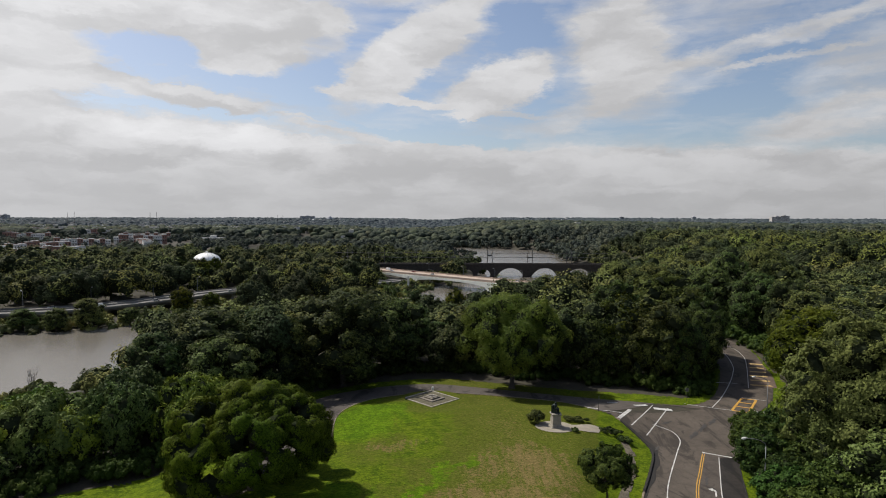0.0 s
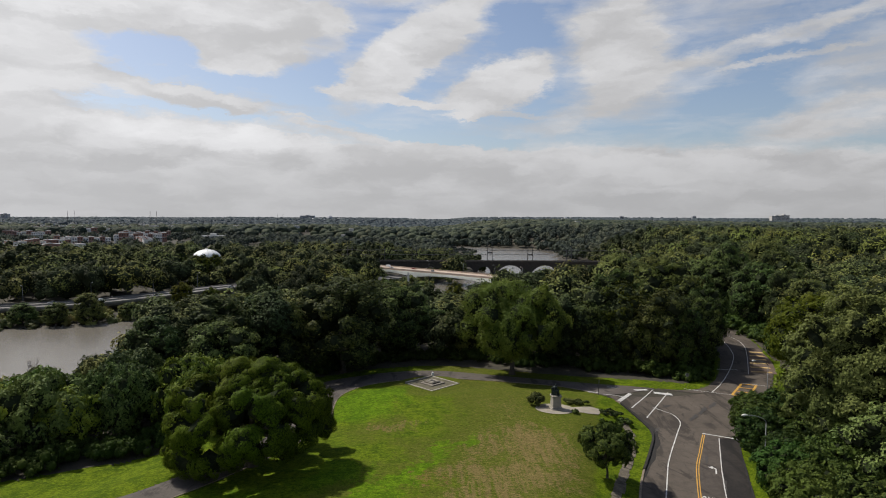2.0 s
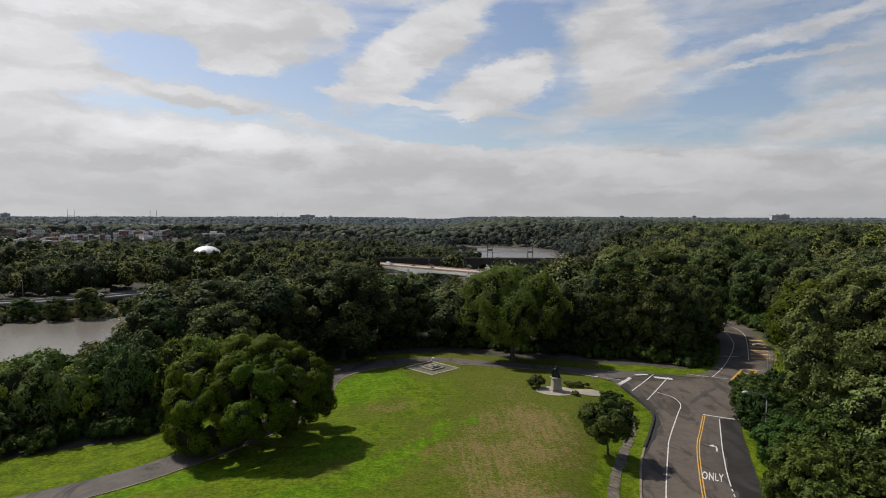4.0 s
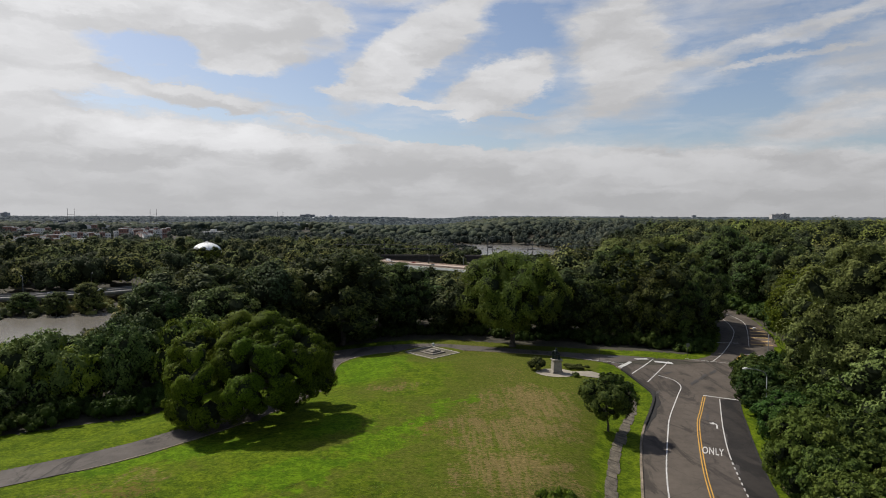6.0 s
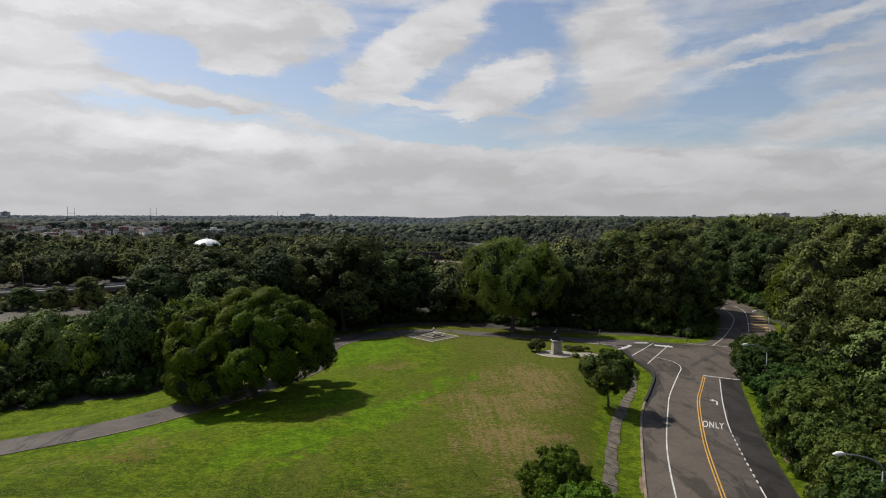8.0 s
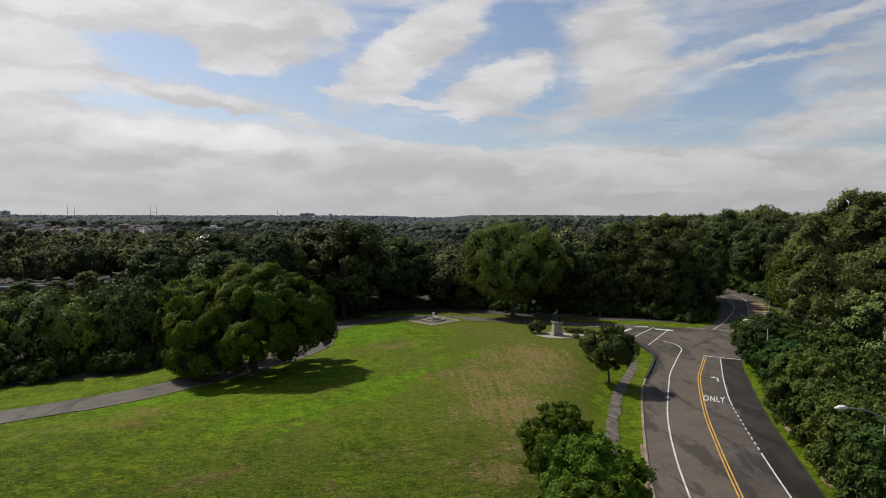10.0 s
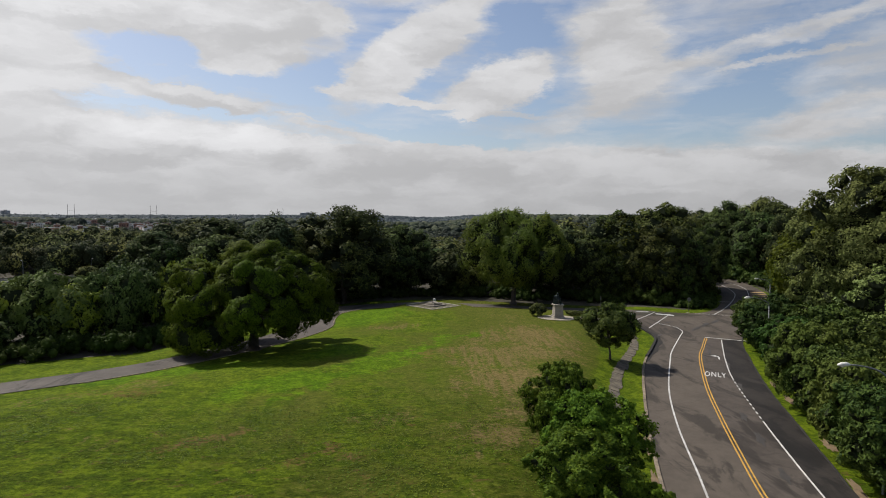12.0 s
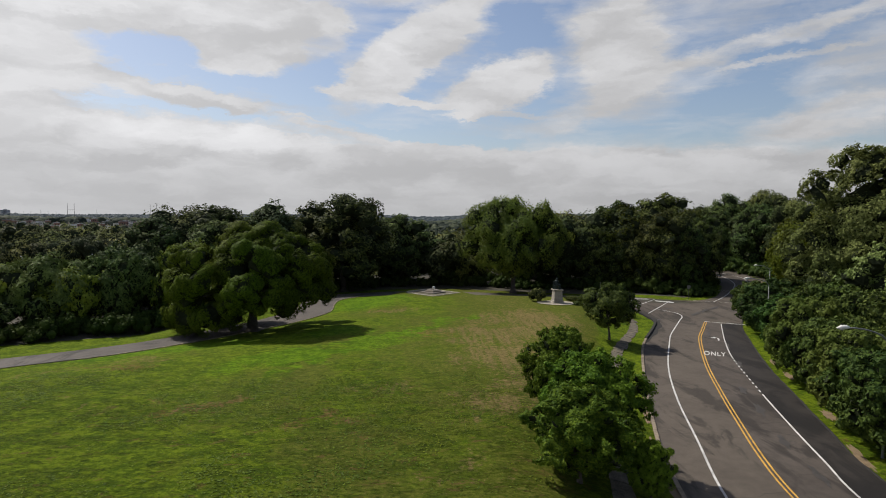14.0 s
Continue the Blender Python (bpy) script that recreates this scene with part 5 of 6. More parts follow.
road_word(58.3, 108.6, -0.55, 0.78, 2.6, road_far)

TAR = plain("tar_stain", (0.034, 0.029, 0.025), 0.75, 0.4, 1.5)


def tar_patch(x, y, long, wide, turn, seed):
    """A ragged smear of tar on the asphalt."""
    rng = random.Random(seed)
    bm = bmesh.new()
    c, s = math.cos(turn), math.sin(turn)
    hub = bm.verts.new((x, y, on_ground(x, y) + 0.082))
    ring = []
    for i in range(26):
        a, k = i * math.pi / 13, 0.8 + 0.2 * math.sin(i * 1.1 + seed) + rng.uniform(-0.08, 0.08)
        u, v = math.cos(a) * long * k, math.sin(a) * wide * k
        px, py = x + u * c - v * s, y + u * s + v * c
        ring.append(bm.verts.new((px, py, on_ground(px, py) + 0.082)))
    for i in range(26):
        bm.faces.new((hub, ring[i], ring[(i + 1) % 26]))
    part("tar_patch", bm, TAR, road, "dark smear of tar")


for i, (x, y, long, wide, turn) in enumerate(((44.5, 100.5, 3.2, 0.45, 0.95), (41.5, 97, 2.6, 0.5, 0.9), (47.5, 103.5, 2.4, 0.5, 0.9), (39.2, 102.8, 1.5, 0.35, 0.6), (33.4, 91.2, 1.2, 0.3, 1.0), (34.6, 71.5, 2.4, 0.28, 1.15), (31.6, 62.5, 1.8, 0.3, 1.2),
                                              (27.0, 52.5, 1.6, 0.35, 1.2), (25.6, 47.0, 1.8, 0.4, 1.25), (23.6, 40.0, 1.5, 0.35, 1.3), (22.6, 34.5, 1.8, 0.3, 1.4), (35.9, 79.5, 1.8, 0.25, 1.15))):
    tar_patch(x, y, long, wide, turn, 60 + i)


def kerb(name, line, height, width, label, mat=KERB, side=1):
    """A kerb: a bevelled profile swept along a line; its body lies on the given side."""
    p = np.asarray(line)
    t = np.gradient(p, axis=0)
    t /= np.linalg.norm(t, axis=1)[:, None] + 1e-9
    nrm = np.stack([-t[:, 1], t[:, 0]], 1) * side
    prof = [(0, -0.15), (0, height - 0.03), (0.03, height), (width, height), (width, -0.15)]
    rng = np.random.default_rng(2)
    rough = rng.normal(0, 0.012, len(p))
    v = []
    for o, z in prof:
        q = p + nrm * (o + rough[:, None])
        base = ground_z(p[:, 0], p[:, 1])
        v.append(np.column_stack([q, base + z + (rough if z > 0 else 0)]))
    v = np.stack(v, 1).reshape(-1, 3)
    k = len(prof)
    i = (np.arange(len(p) - 1) * k)[:, None] + np.arange(k - 1)[None, :]
    f = np.stack([i, i + 1, i + k + 1, i + k], 2).reshape(-1, 4)
    if side > 0:
        f = f[:, ::-1]
    return tagged(new(name, mesh_from(name, v, f, mat)), label, "kerb", kind="structure")


kerb("kerb_street", along(KERB_LINE, (13, 10), (29.6, 102), 110), 0.16, 0.28, "low worn stone kerb along the street", KERB)
# near-black colour carries the shade of the kerb drop as well as dirt
kerb("kerb_corner", along(KERB_LINE, (26.2, 75.4), (30.5, 99.6), 44), 0.30, 0.34, "high kerb round the street corner, coloured near-black for its shade", DIRT_SHADE, 1)
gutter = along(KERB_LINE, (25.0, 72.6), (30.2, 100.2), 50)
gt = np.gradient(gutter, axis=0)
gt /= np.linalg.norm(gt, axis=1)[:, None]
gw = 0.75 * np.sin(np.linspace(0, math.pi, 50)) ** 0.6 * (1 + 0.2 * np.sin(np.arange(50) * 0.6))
sheet("gutter", gutter, gutter + np.stack([gt[:, 1], -gt[:, 0]], 1) * gw[:, None], DIRT_SHADE, 0.078, "dark gutter strip, dirt and kerb shade in one colour", "", 2, road)
kerb("kerb_east", along(RIGHT_LINE, (25.4, 10), (47, 92), 90), 0.09, 0.16, "low dirty stone kerb on the east side of the street", DIRT_SHADE, -1)
kerb("kerb_drive", along(KERB_LINE, (28, 105), (-38.5, 59.8), 130), 0.09, 0.18, "low kerb round the lawn", KERB, 1)

TAN_SOIL = plain("bare_tan_soil", (0.15, 0.105, 0.058), 0.95, 0.35, 1.6)


def soil_patch(x, y, long, wide, turn, seed):
    """A patch of bare soil with an uneven outline, lying on the grass."""
    rng = random.Random(seed)
    bm = bmesh.new()
    c, s = math.cos(turn), math.sin(turn)
    ring = []
    for i in range(22):
        a = i * math.pi / 11
        k = rng.uniform(0.6, 1.1)
        u, v = math.cos(a) * long * k, math.sin(a) * wide * k
        ring.append((x + u * c - v * s, y + u * s + v * c))
    hub = bm.verts.new((x, y, on_ground(x, y) + 0.03))
    vs = [bm.verts.new((px, py, on_ground(px, py) + 0.015)) for px, py in ring]
    for i in range(22):
        bm.faces.new((hub, vs[i], vs[(i + 1) % 22]))
    me = bpy.data.meshes.new("soil_patch")
    bm.to_mesh(me)
    bm.free()
    me.materials.append(TAN_SOIL)
    tagged(new("soil_patch", me), "bare tan soil beside the kerb", "soil", kind="structure")


for i, (y, long, wide, off) in enumerate(((33, 3.2, 0.32, 0.45), (39, 2.6, 0.35, 0.5), (45.5, 3.0, 0.3, 0.45), (52, 2.2, 0.25, 0.42))):
    k = int(np.argmin(np.abs(KERB_LINE[:60, 1] - y)))
    d = KERB_LINE[k + 1] - KERB_LINE[k]
    soil_patch(KERB_LINE[k][0] - off, KERB_LINE[k][1], long, wide, math.atan2(d[1], d[0]), i)
for i, (y, long, wide, off) in enumerate(((30, 2.4, 0.4, 0.6), (38, 2.8, 0.35, 0.55), (46.5, 1.6, 0.5, 1.3), (57, 1.8, 0.45, 1.4), (64, 1.5, 0.3, 1.0))):
    k = int(np.argmin(np.abs(RIGHT_LINE[:70, 1] - y)))
    d = RIGHT_LINE[k + 1] - RIGHT_LINE[k]
    soil_patch(RIGHT_LINE[k][0] + off, RIGHT_LINE[k][1], long, wide, math.atan2(d[1], d[0]), 20 + i)

walk_l = spline([(5.4, 10), (8.0, 24), (10.1, 36), (14.3, 51.6), (17.6, 62.2), (20.2, 69.2), (24.8, 79.5), (27.5, 87.0), (28.0, 92.5)], 1.52)
walk_way = tagged(new("footpath"), "old concrete footpath slabs beside the street", "footpath", kind="structure")
wrng = random.Random(4)
for a, b in zip(walk_l[:-1], walk_l[1:]):
    d = Vector((b[0] - a[0], b[1] - a[1]))
    n = Vector((d.y, -d.x)).normalized() * wrng.uniform(1.0, 1.3)
    d = d * (1 - 0.05 / d.length)
    corners = [c + Vector((wrng.uniform(-0.09, 0.09), wrng.uniform(-0.09, 0.09))) for c in (Vector(a), Vector(a) + n, Vector(a) + n + d, Vector(a) + d)]
    bm = bmesh.new()
    off = wrng.uniform(-0.015, 0.02)
    low = [bm.verts.new((c.x, c.y, on_ground(c.x, c.y) - 0.1)) for c in corners]
    top = [bm.verts.new((c.x, c.y, on_ground(c.x, c.y) + 0.05 + off)) for c in corners]
    bm.faces.new(top[::-1])
    for k in range(4):
        bm.faces.new((low[k], top[k], top[(k + 1) % 4], low[(k + 1) % 4]))
    part("slab", bm, SIDEWALK, walk_way)

# ---- monuments ----


def square(bm, half, z0, z1, turn=45, chamfer=0.04):
    m = Matrix.Rotation(radians(turn), 4, "Z")
    box(bm, -half, half, -half, half, z0, z1, m)


def stepped_monument(x, y):
    z = on_ground(x, y)
    root = thing("stepped_monument", "low square stepped stone monument on a paved terrace in the lawn", "monument", at=(x, y, z), turn=0)
    bm = bmesh.new()
    square(bm, 3.35, -0.5, 0.06)
    part("terrace", bm, PAVER, root, "grey gravelly paving")
    side = 3.65
    for k in range(4):
        m = Matrix.Rotation(radians(45 + 90 * k), 4, "Z")
        bm = bmesh.new()
        hgt = 0.3 if k == 0 else 0.1
        box(bm, -side, side - 0.5, side - 0.32, side, -0.6, hgt, m)
        bmesh.ops.bevel(bm, geom=bm.edges[:], offset=0.03, segments=1, affect="EDGES")
        part("border", bm, STONE, root, "weathered tan stone border")
    for half, z0, z1, nm in ((1.7, -0.3, 0.26, "lower_step"), (1.1, 0.26, 0.5, "upper_step")):
        bm = bmesh.new()
        square(bm, half, z0, z1)
        bmesh.ops.bevel(bm, geom=bm.edges[:], offset=0.05, segments=1, affect="EDGES")
        part(nm, bm, WORN, root, "weathered tan stone step")
    for k in range(4):
        m = Matrix.Rotation(radians(45 + 90 * k), 4, "Z")
        bm = bmesh.new()
        box(bm, -0.8, 0.52, 0.52, 0.8, 0.5, 0.64, m)
        bmesh.ops.bevel(bm, geom=bm.edges[:], offset=0.03, segments=1, affect="EDGES")
        part("coping", bm, STONE, root)
    bm = bmesh.new()
    square(bm, 0.52, 0.4, 0.54)
    part("basin", bm, DARK_STONE, root, "dark hollow basin")
    return root


PAVER = plain("gravel_paving", (0.088, 0.078, 0.046), 0.95, 0.4, 1.2)
WORN = plain("weathered_stone", (0.17, 0.148, 0.118), 0.9, 0.3, 1.0)
PALE = plain("white_stone", (0.62, 0.60, 0.56), 0.7, 0.12, 1.0)
stepped_monument(-1.9, 111.2)
post = thing("stone_post", "small white stone post behind the stepped monument", "post", at=(-1.9, 117.4, on_ground(-1.9, 117.4)))
bm = bmesh.new()
tube(bm, [(0, 0, -0.2), (0, 0, 0.22), (0, 0, 0.28)], [0.24, 0.22, 0.3], 10)
part("shaft", bm, PALE, post)
bm = bmesh.new()
bmesh.ops.create_uvsphere(bm, u_segments=12, v_segments=8, radius=0.3, matrix=Matrix.Translation((0, 0, 0.5)))
part("ball", bm, PALE, post, smooth=True)


def seated_statue(x, y):
    z = on_ground(x, y)
    ped = thing("statue_pedestal", "pale stone pedestal with moulded cap on a curved paved apron", "pedestal", at=(x, y, z), turn=8)
    for nm, half, z0, z1 in (("footing", 0.95, -0.4, 0.25), ("base_moulding", 0.82, 0.25, 0.5), ("cap", 0.80, 2.05, 2.3)):
        part(nm, soft_box(-half, half, -half, half, z0, z1, 0.06), STONE, ped)
    bm = bmesh.new()
    vs = box(bm, -0.72, 0.72, -0.72, 0.72, 0.5, 2.05)
    for v in vs[4:]:
        v.co.x *= 0.87
        v.co.y *= 0.87
    bmesh.ops.bevel(bm, geom=bm.edges[:], offset=0.03, segments=1, affect="EDGES")
    part("die", bm, STONE, ped, "plain tapered stone block")
    # one plain bronze shape, chair and sitter together
    bm = bmesh.new()
    box(bm, -0.42, 0.42, -0.1, 0.62, 0.0, 0.62)
    box(bm, -0.42, 0.42, 0.42, 0.62, 0.6, 1.25)
    tube(bm, [(0, 0.22, 0.55), (0, 0.2, 0.95), (0, 0.12, 1.3), (0, 0.08, 1.45)], [0.34, 0.3, 0.33, 0.12], 10)
    for s in (-1, 1):
        tube(bm, [(0.17 * s, 0.2, 0.68), (0.2 * s, -0.38, 0.7), (0.2 * s, -0.45, 0.08), (0.2 * s, -0.62, 0.03)], [0.19, 0.15, 0.11, 0.08], 8)
        tube(bm, [(0.33 * s, 0.12, 1.28), (0.43 * s, 0.05, 0.95), (0.34 * s, -0.3, 0.82)], [0.12, 0.1, 0.07], 8)
    bmesh.ops.create_uvsphere(bm, u_segments=12, v_segments=8, radius=0.17, matrix=Matrix.Translation((0, 0.05, 1.62)) @ Matrix.Diagonal((0.9, 1, 1.2, 1)))
    box(bm, -0.56, 0.56, -0.68, 0.64, -0.02, 0.06)
    me = bpy.data.meshes.new("statue")
    bm.to_mesh(me)
    bm.free()
    me.materials.append(BRONZE)
    ob = new("statue", me)
    ob.matrix_basis = pose(x, y, z + 2.28, 0, 0, 60)
    tagged(ob, "dark green bronze seated statue on a stone pedestal", "statue")


STX, STY = 18.3, 95.0
seated_statue(STX, STY)
bm = bmesh.new()
ring = [bm.verts.new((STX + 3.3 * math.cos(a) * (1.0 if math.cos(a) < 0.3 else 0.9), STY - 0.1 + 2.7 * math.sin(a), 0)) for a in np.linspace(0.35, 2 * math.pi - 0.55, 30)]
tip = [bm.verts.new(p) for p in ((STX + 5.0, STY - 1.9, 0), (STX + 6.6, STY - 1.5, 0), (STX + 7.6, STY + 0.6, 0), (STX + 6.0, STY + 1.3, 0), (STX + 4.4, STY + 1.1, 0))]
face = bm.faces.new(ring + tip)
bmesh.ops.triangulate(bm, faces=[face])
bmesh.ops.subdivide_edges(bm, edges=bm.edges[:], cuts=3, use_grid_fill=True)
for v in bm.verts:
    v.co.z = on_ground(v.co.x, v.co.y) + 0.07
for f in bm.faces:
    if f.normal.z < 0:
        f.normal_flip()
me = bpy.data.meshes.new("pavement")
bm.to_mesh(me)
bm.free()
me.materials.append(plain("pale_paving", (0.25, 0.22, 0.17), 0.9, 0.2, 1.0))
tagged(new("pavement", me), "curved pale stone apron round the statue", "pavement", kind="structure")


def bush(label, x, y, r, h, seed, mat=WOOD_LEAF, leaves=1500, name="bush", long=1.0, turn=0.0):
    me, c, rad = crown_mesh("foliage", seed, r, 0.0, h, mat, leaves=leaves * 3, big=16, sub=8, leaf=0.13, size=(0.28, 0.42), tuck=0.85, core=0.85, stray=0.2)
    root = thing(name, label, "bush")
    hang("foliage", me, root)
    bm = bmesh.new()
    for k in range(4):
        tube(bm, [(0.05 * k, 0, -0.2), (0.2 * math.cos(k * 1.7), 0.2 * math.sin(k * 1.7), h * 0.6)], [0.04, 0.015], 5)
    part("stem", bm, BARK, root)
    root.matrix_basis = pose(x, y, on_ground(x, y), 0, 0, turn) @ Matrix.Diagonal((long, 1, 1, 1))
    return root


bush("round green bush beside the statue", STX - 3.0, STY + 1.6, 1.5, 2.2, 51)
bush("low clipped hedge behind the statue", STX + 3.6, STY + 2.8, 0.9, 0.8, 52, name="hedge", long=3.0, turn=-15)
bush("small clipped shrub at the edge of the apron", STX + 2.6, STY - 2.2, 0.6, 0.7, 53, leaves=600)
bush("dark spreading shrub beside the apron", STX + 8.6, STY - 0.8, 1.1, 1.0, 54, long=1.8, turn=-30)
bush("dark low shrub on the lawn corner", STX + 10.4, STY - 2.6, 0.9, 0.9, 55, long=1.5, turn=-40)

# ---- lamps and signs ----


def lamp_post(name, label, x, y, height, arm, turn, z=None, group="street lamps", k=1.0):
    root = thing(name, label, "lamp post", group, at=(x, y, on_ground(x, y) if z is None else z), turn=turn)
    bm = bmesh.new()
    tube(bm, [(0, 0, -0.3), (0, 0, 0.1), (0, 0, height - 1.1)], [0.10 * k, 0.085 * k, 0.05 * k], 10)
    part("pole", bm, STEEL, root, "grey metal pole", True)
    bm = bmesh.new()
    pts = [(0, 0, height - 1.12)] + [(-arm * (1 - math.cos(a)) * 0.93, 0, height - 1.1 + 0.98 * math.sin(a)) for a in np.linspace(0.15, math.pi / 2, 9)]
    tube(bm, pts, [0.06 * k] * 5 + [0.05 * k] * 5, 8)
    part("arm", bm, STEEL, root, "curved metal arm", True)
    bm = bmesh.new()
    tube(bm, [(-arm * 0.9, 0, height - 0.1), (-arm * 0.97, 0, height - 0.08), (-arm * 1.1, 0, height - 0.1), (-arm * 1.2, 0, height - 0.14)], [0.06 * k, 0.13 * k, 0.15 * k, 0.05 * k], 10)
    head = part("lamp_head", bm, PALE, root, "pale grey cobra lamp head", True)
    bm = bmesh.new()
    tube(bm, [(-arm * 1.08, 0, height - 0.27), (-arm * 1.08, 0, height - 0.19)], [0.09 * k, 0.13 * k], 10)
    part("lens", bm, GLASSY, head, "clear lamp glass")
    return root


GLASSY = plain("lamp_glass", (0.55, 0.56, 0.55), 0.2, 0.05, 2.0)
lamp_post("street_lamp", "grey metal street lamp with a curved arm over the street", 28.5, 37.4, 8.6, 2.6, -5)
lamp_post("street_lamp", "grey metal street lamp with a curved arm over the street", 40.5, 73.5, 8.3, 2.6, 0)
lamp_post("street_lamp", "grey metal street lamp with a curved arm over the street", 58.4, 106.0, 7.5, 2.45, 0)


def sign(name, label, x, y, height, plate, turn, mat, round_plate=True):
    root = thing(name, label, "sign", at=(x, y, on_ground(x, y)), turn=turn)
    bm = bmesh.new()
    tube(bm, [(0, 0, -0.3), (0, 0, height)], [0.04, 0.04], 8)
    part("post", bm, DARK_METAL, root)
    bm = bmesh.new()
    if round_plate:
        tube(bm, [(0, -0.05, height - 0.1), (0, -0.075, height - 0.1)], [plate, plate], 8)
    else:
        box(bm, -plate, plate, -0.07, -0.045, height - 0.6, height + 0.05)
    part("plate", bm, mat, root, "plain back of a metal sign plate")
    return root


DARK_METAL = plain("dark_metal", (0.06, 0.06, 0.062), 0.5, 0.2, 2.0, 0.5)
sign("road_sign", "octagonal sign seen from its grey back on the grass verge", 47.6, 114.9, 2.5, 0.42, 10, STEEL)
sign("road_sign", "sign on a dark post at the kerb corner", 27.6, 104.2, 2.7, 0.3, 70, STEEL, False)

# ---- bridges and highway ----
TAN = plain("tan_deck_concrete", (0.36, 0.28, 0.22), 0.9, 0.15, 0.15)
CREAM = plain("cream_girder_paint", (0.84, 0.84, 0.75), 0.6, 0.12, 0.2)
GREY_CONC = plain("grey_concrete", (0.14, 0.132, 0.122), 0.9, 0.2, 0.1)

WORN_CONC = plain("stained_concrete", (0.22, 0.205, 0.185), 0.9, 0.3, 0.1)


def swept(line, z, prof):
    """A profile of (offset to the left, height) corners swept along a line at height z (a number or an array)."""
    p = np.asarray(line, dtype=float)
    t = np.gradient(p, axis=0)
    t /= np.linalg.norm(t, axis=1)[:, None] + 1e-9
    nrm = np.stack([-t[:, 1], t[:, 0]], 1)
    z = np.broadcast_to(z, len(p))
    v = np.stack([np.column_stack([p + nrm * o, z + h]) for o, h in prof], 1).reshape(-1, 3)
    k = len(prof)
    i = (np.arange(len(p) - 1) * k)[:, None]
    a, b = np.arange(k)[None, :], (np.arange(k)[None, :] + 1) % k
    return v, np.stack([i + a, i + k + a, i + k + b, i + b], 2).reshape(-1, 4)


def rail(name, line, z, o0, o1, h0, h1, mat, parent, label=""):
    v, f = swept(line, z, [(o0, h0), (o0, h1), (o1, h1), (o1, h0)])
    return hang(name, mesh_from(name, v, f, mat), parent, label)


highway = tagged(new("highway"), "raised concrete highway along the far river bank", "highway", kind="structure")
HW = ROUTE
hz = np.interp(HW[:, 0], [-400, -203, -156, -112, -60, -20], [-19.5, -18.6, -17.6, -18.6, -21.0, -22.5])
rail("deck", HW, hz, -11, 11, -0.8, 0.0, GREY_CONC, highway, "grey concrete road deck")
rail("parapet", HW, hz, 10.6, 11.0, 0.002, 0.7, GREY_CONC, highway)
rail("parapet", HW, hz, -11.0, -10.6, 0.002, 0.65, WORN_CONC, highway, "stained concrete parapet")
rail("median", HW, hz, -0.3, 0.3, 0.002, 0.8, WORN_CONC, highway)
rail("girder", HW, hz, -9.2, -8.6, -1.9, -0.8, GREY_CONC, highway, "shaded edge beam")
for k in range(4, len(HW) - 2, 4):
    bm = bmesh.new()
    d = HW[k + 1] - HW[k]
    m = pose(HW[k][0], HW[k][1], 0, 0, 0, math.degrees(math.atan2(d[1], d[0])))
    box(bm, -1, 1, -8.5, 8.5, -30, hz[k] - 1.1, m)
    part("pier", bm, CONCRETE, highway)
ramp = tagged(new("riverside_road"), "low grey riverside road with a pale wall", "road", kind="structure")
RV = HW[:34] + np.array([14.0, -22.0])
rail("surface", RV, -22.0, -5, 5, -3, 0.0, GREY_CONC, ramp)
rail("wall", RV, -22.0, -5.4, -5.0, -3.0, 0.7, CONCRETE, ramp, "pale retaining wall")

bridge = tagged(new("road_bridge"), "long girder road bridge with a tan deck and cream steel girders", "bridge", kind="structure")
BL = np.linspace((-150.0, 672.0), (110.0, 431.0), 60)
rail("deck", BL, -16.2, -10, 10, -0.7, 0.0, TAN, bridge, "tan concrete deck")
rail("parapet", BL, -16.2, -10.0, -9.6, 0.002, 1.0, TAN, bridge)
rail("parapet", BL, -16.2, 9.6, 10.0, 0.002, 1.0, TAN, bridge)
haunch = np.array([4.6, 2.4, 1.9, 2.4, 4.6])
depth = np.interp((np.linspace(0, 1, 60) * 4) % 1.0, np.linspace(0, 1, 5), haunch)
for o in (-10.45, -3.0, 3.0, 8.6):
    p = BL
    t = (BL[-1] - BL[0]) / np.linalg.norm(BL[-1] - BL[0])
    nrm = np.array([-t[1], t[0]])
    q0, q1 = p + nrm * o, p + nrm * (o + 0.6)
    v = np.stack([np.column_stack([q0, np.full(60, -16.9)]), np.column_stack([q1, np.full(60, -16.9)]), np.column_stack([q1, -16.9 - depth]), np.column_stack([q0, -16.9 - depth])], 1).reshape(-1, 3)
    i = (np.arange(59) * 4)[:, None]
    a, b = np.arange(4)[None, :], (np.arange(4)[None, :] + 1) % 4
    hang("girder", mesh_from("girder", v, np.stack([i + a, i + b, i + 4 + b, i + 4 + a], 2).reshape(-1, 4), CREAM), bridge, "cream painted haunched steel girder")
for k in (0.25, 0.5, 0.75):
    c = BL[0] * (1 - k) + BL[-1] * k
    bm = bmesh.new()
    box(bm, -1.6, 1.6, -9, 9, -32, -21.4, pose(c[0], c[1], 0, 0, 0, math.degrees(math.atan2(t[1], t[0]))))
    part("pier", bm, STONE, bridge, "stone river pier")
for k in (0.25, 0.5, 0.75):
    for o in (-9.9, 9.0):
        c = BL[0] * (1 - k) + BL[-1] * k + nrm * o
        for s in (-1, 1):
            bm = bmesh.new()
            tube(bm, [(c[0], c[1], -25.5), (c[0] + t[0] * 7 * s, c[1] + t[1] * 7 * s, -18.5)], [0.9, 0.9], 6)
            part("strut", bm, CREAM, bridge, "cream painted inclined strut")
mast = thing("bridge_mast", "white square mast beside the road bridge", "mast", at=(-28.6, 495, -19))
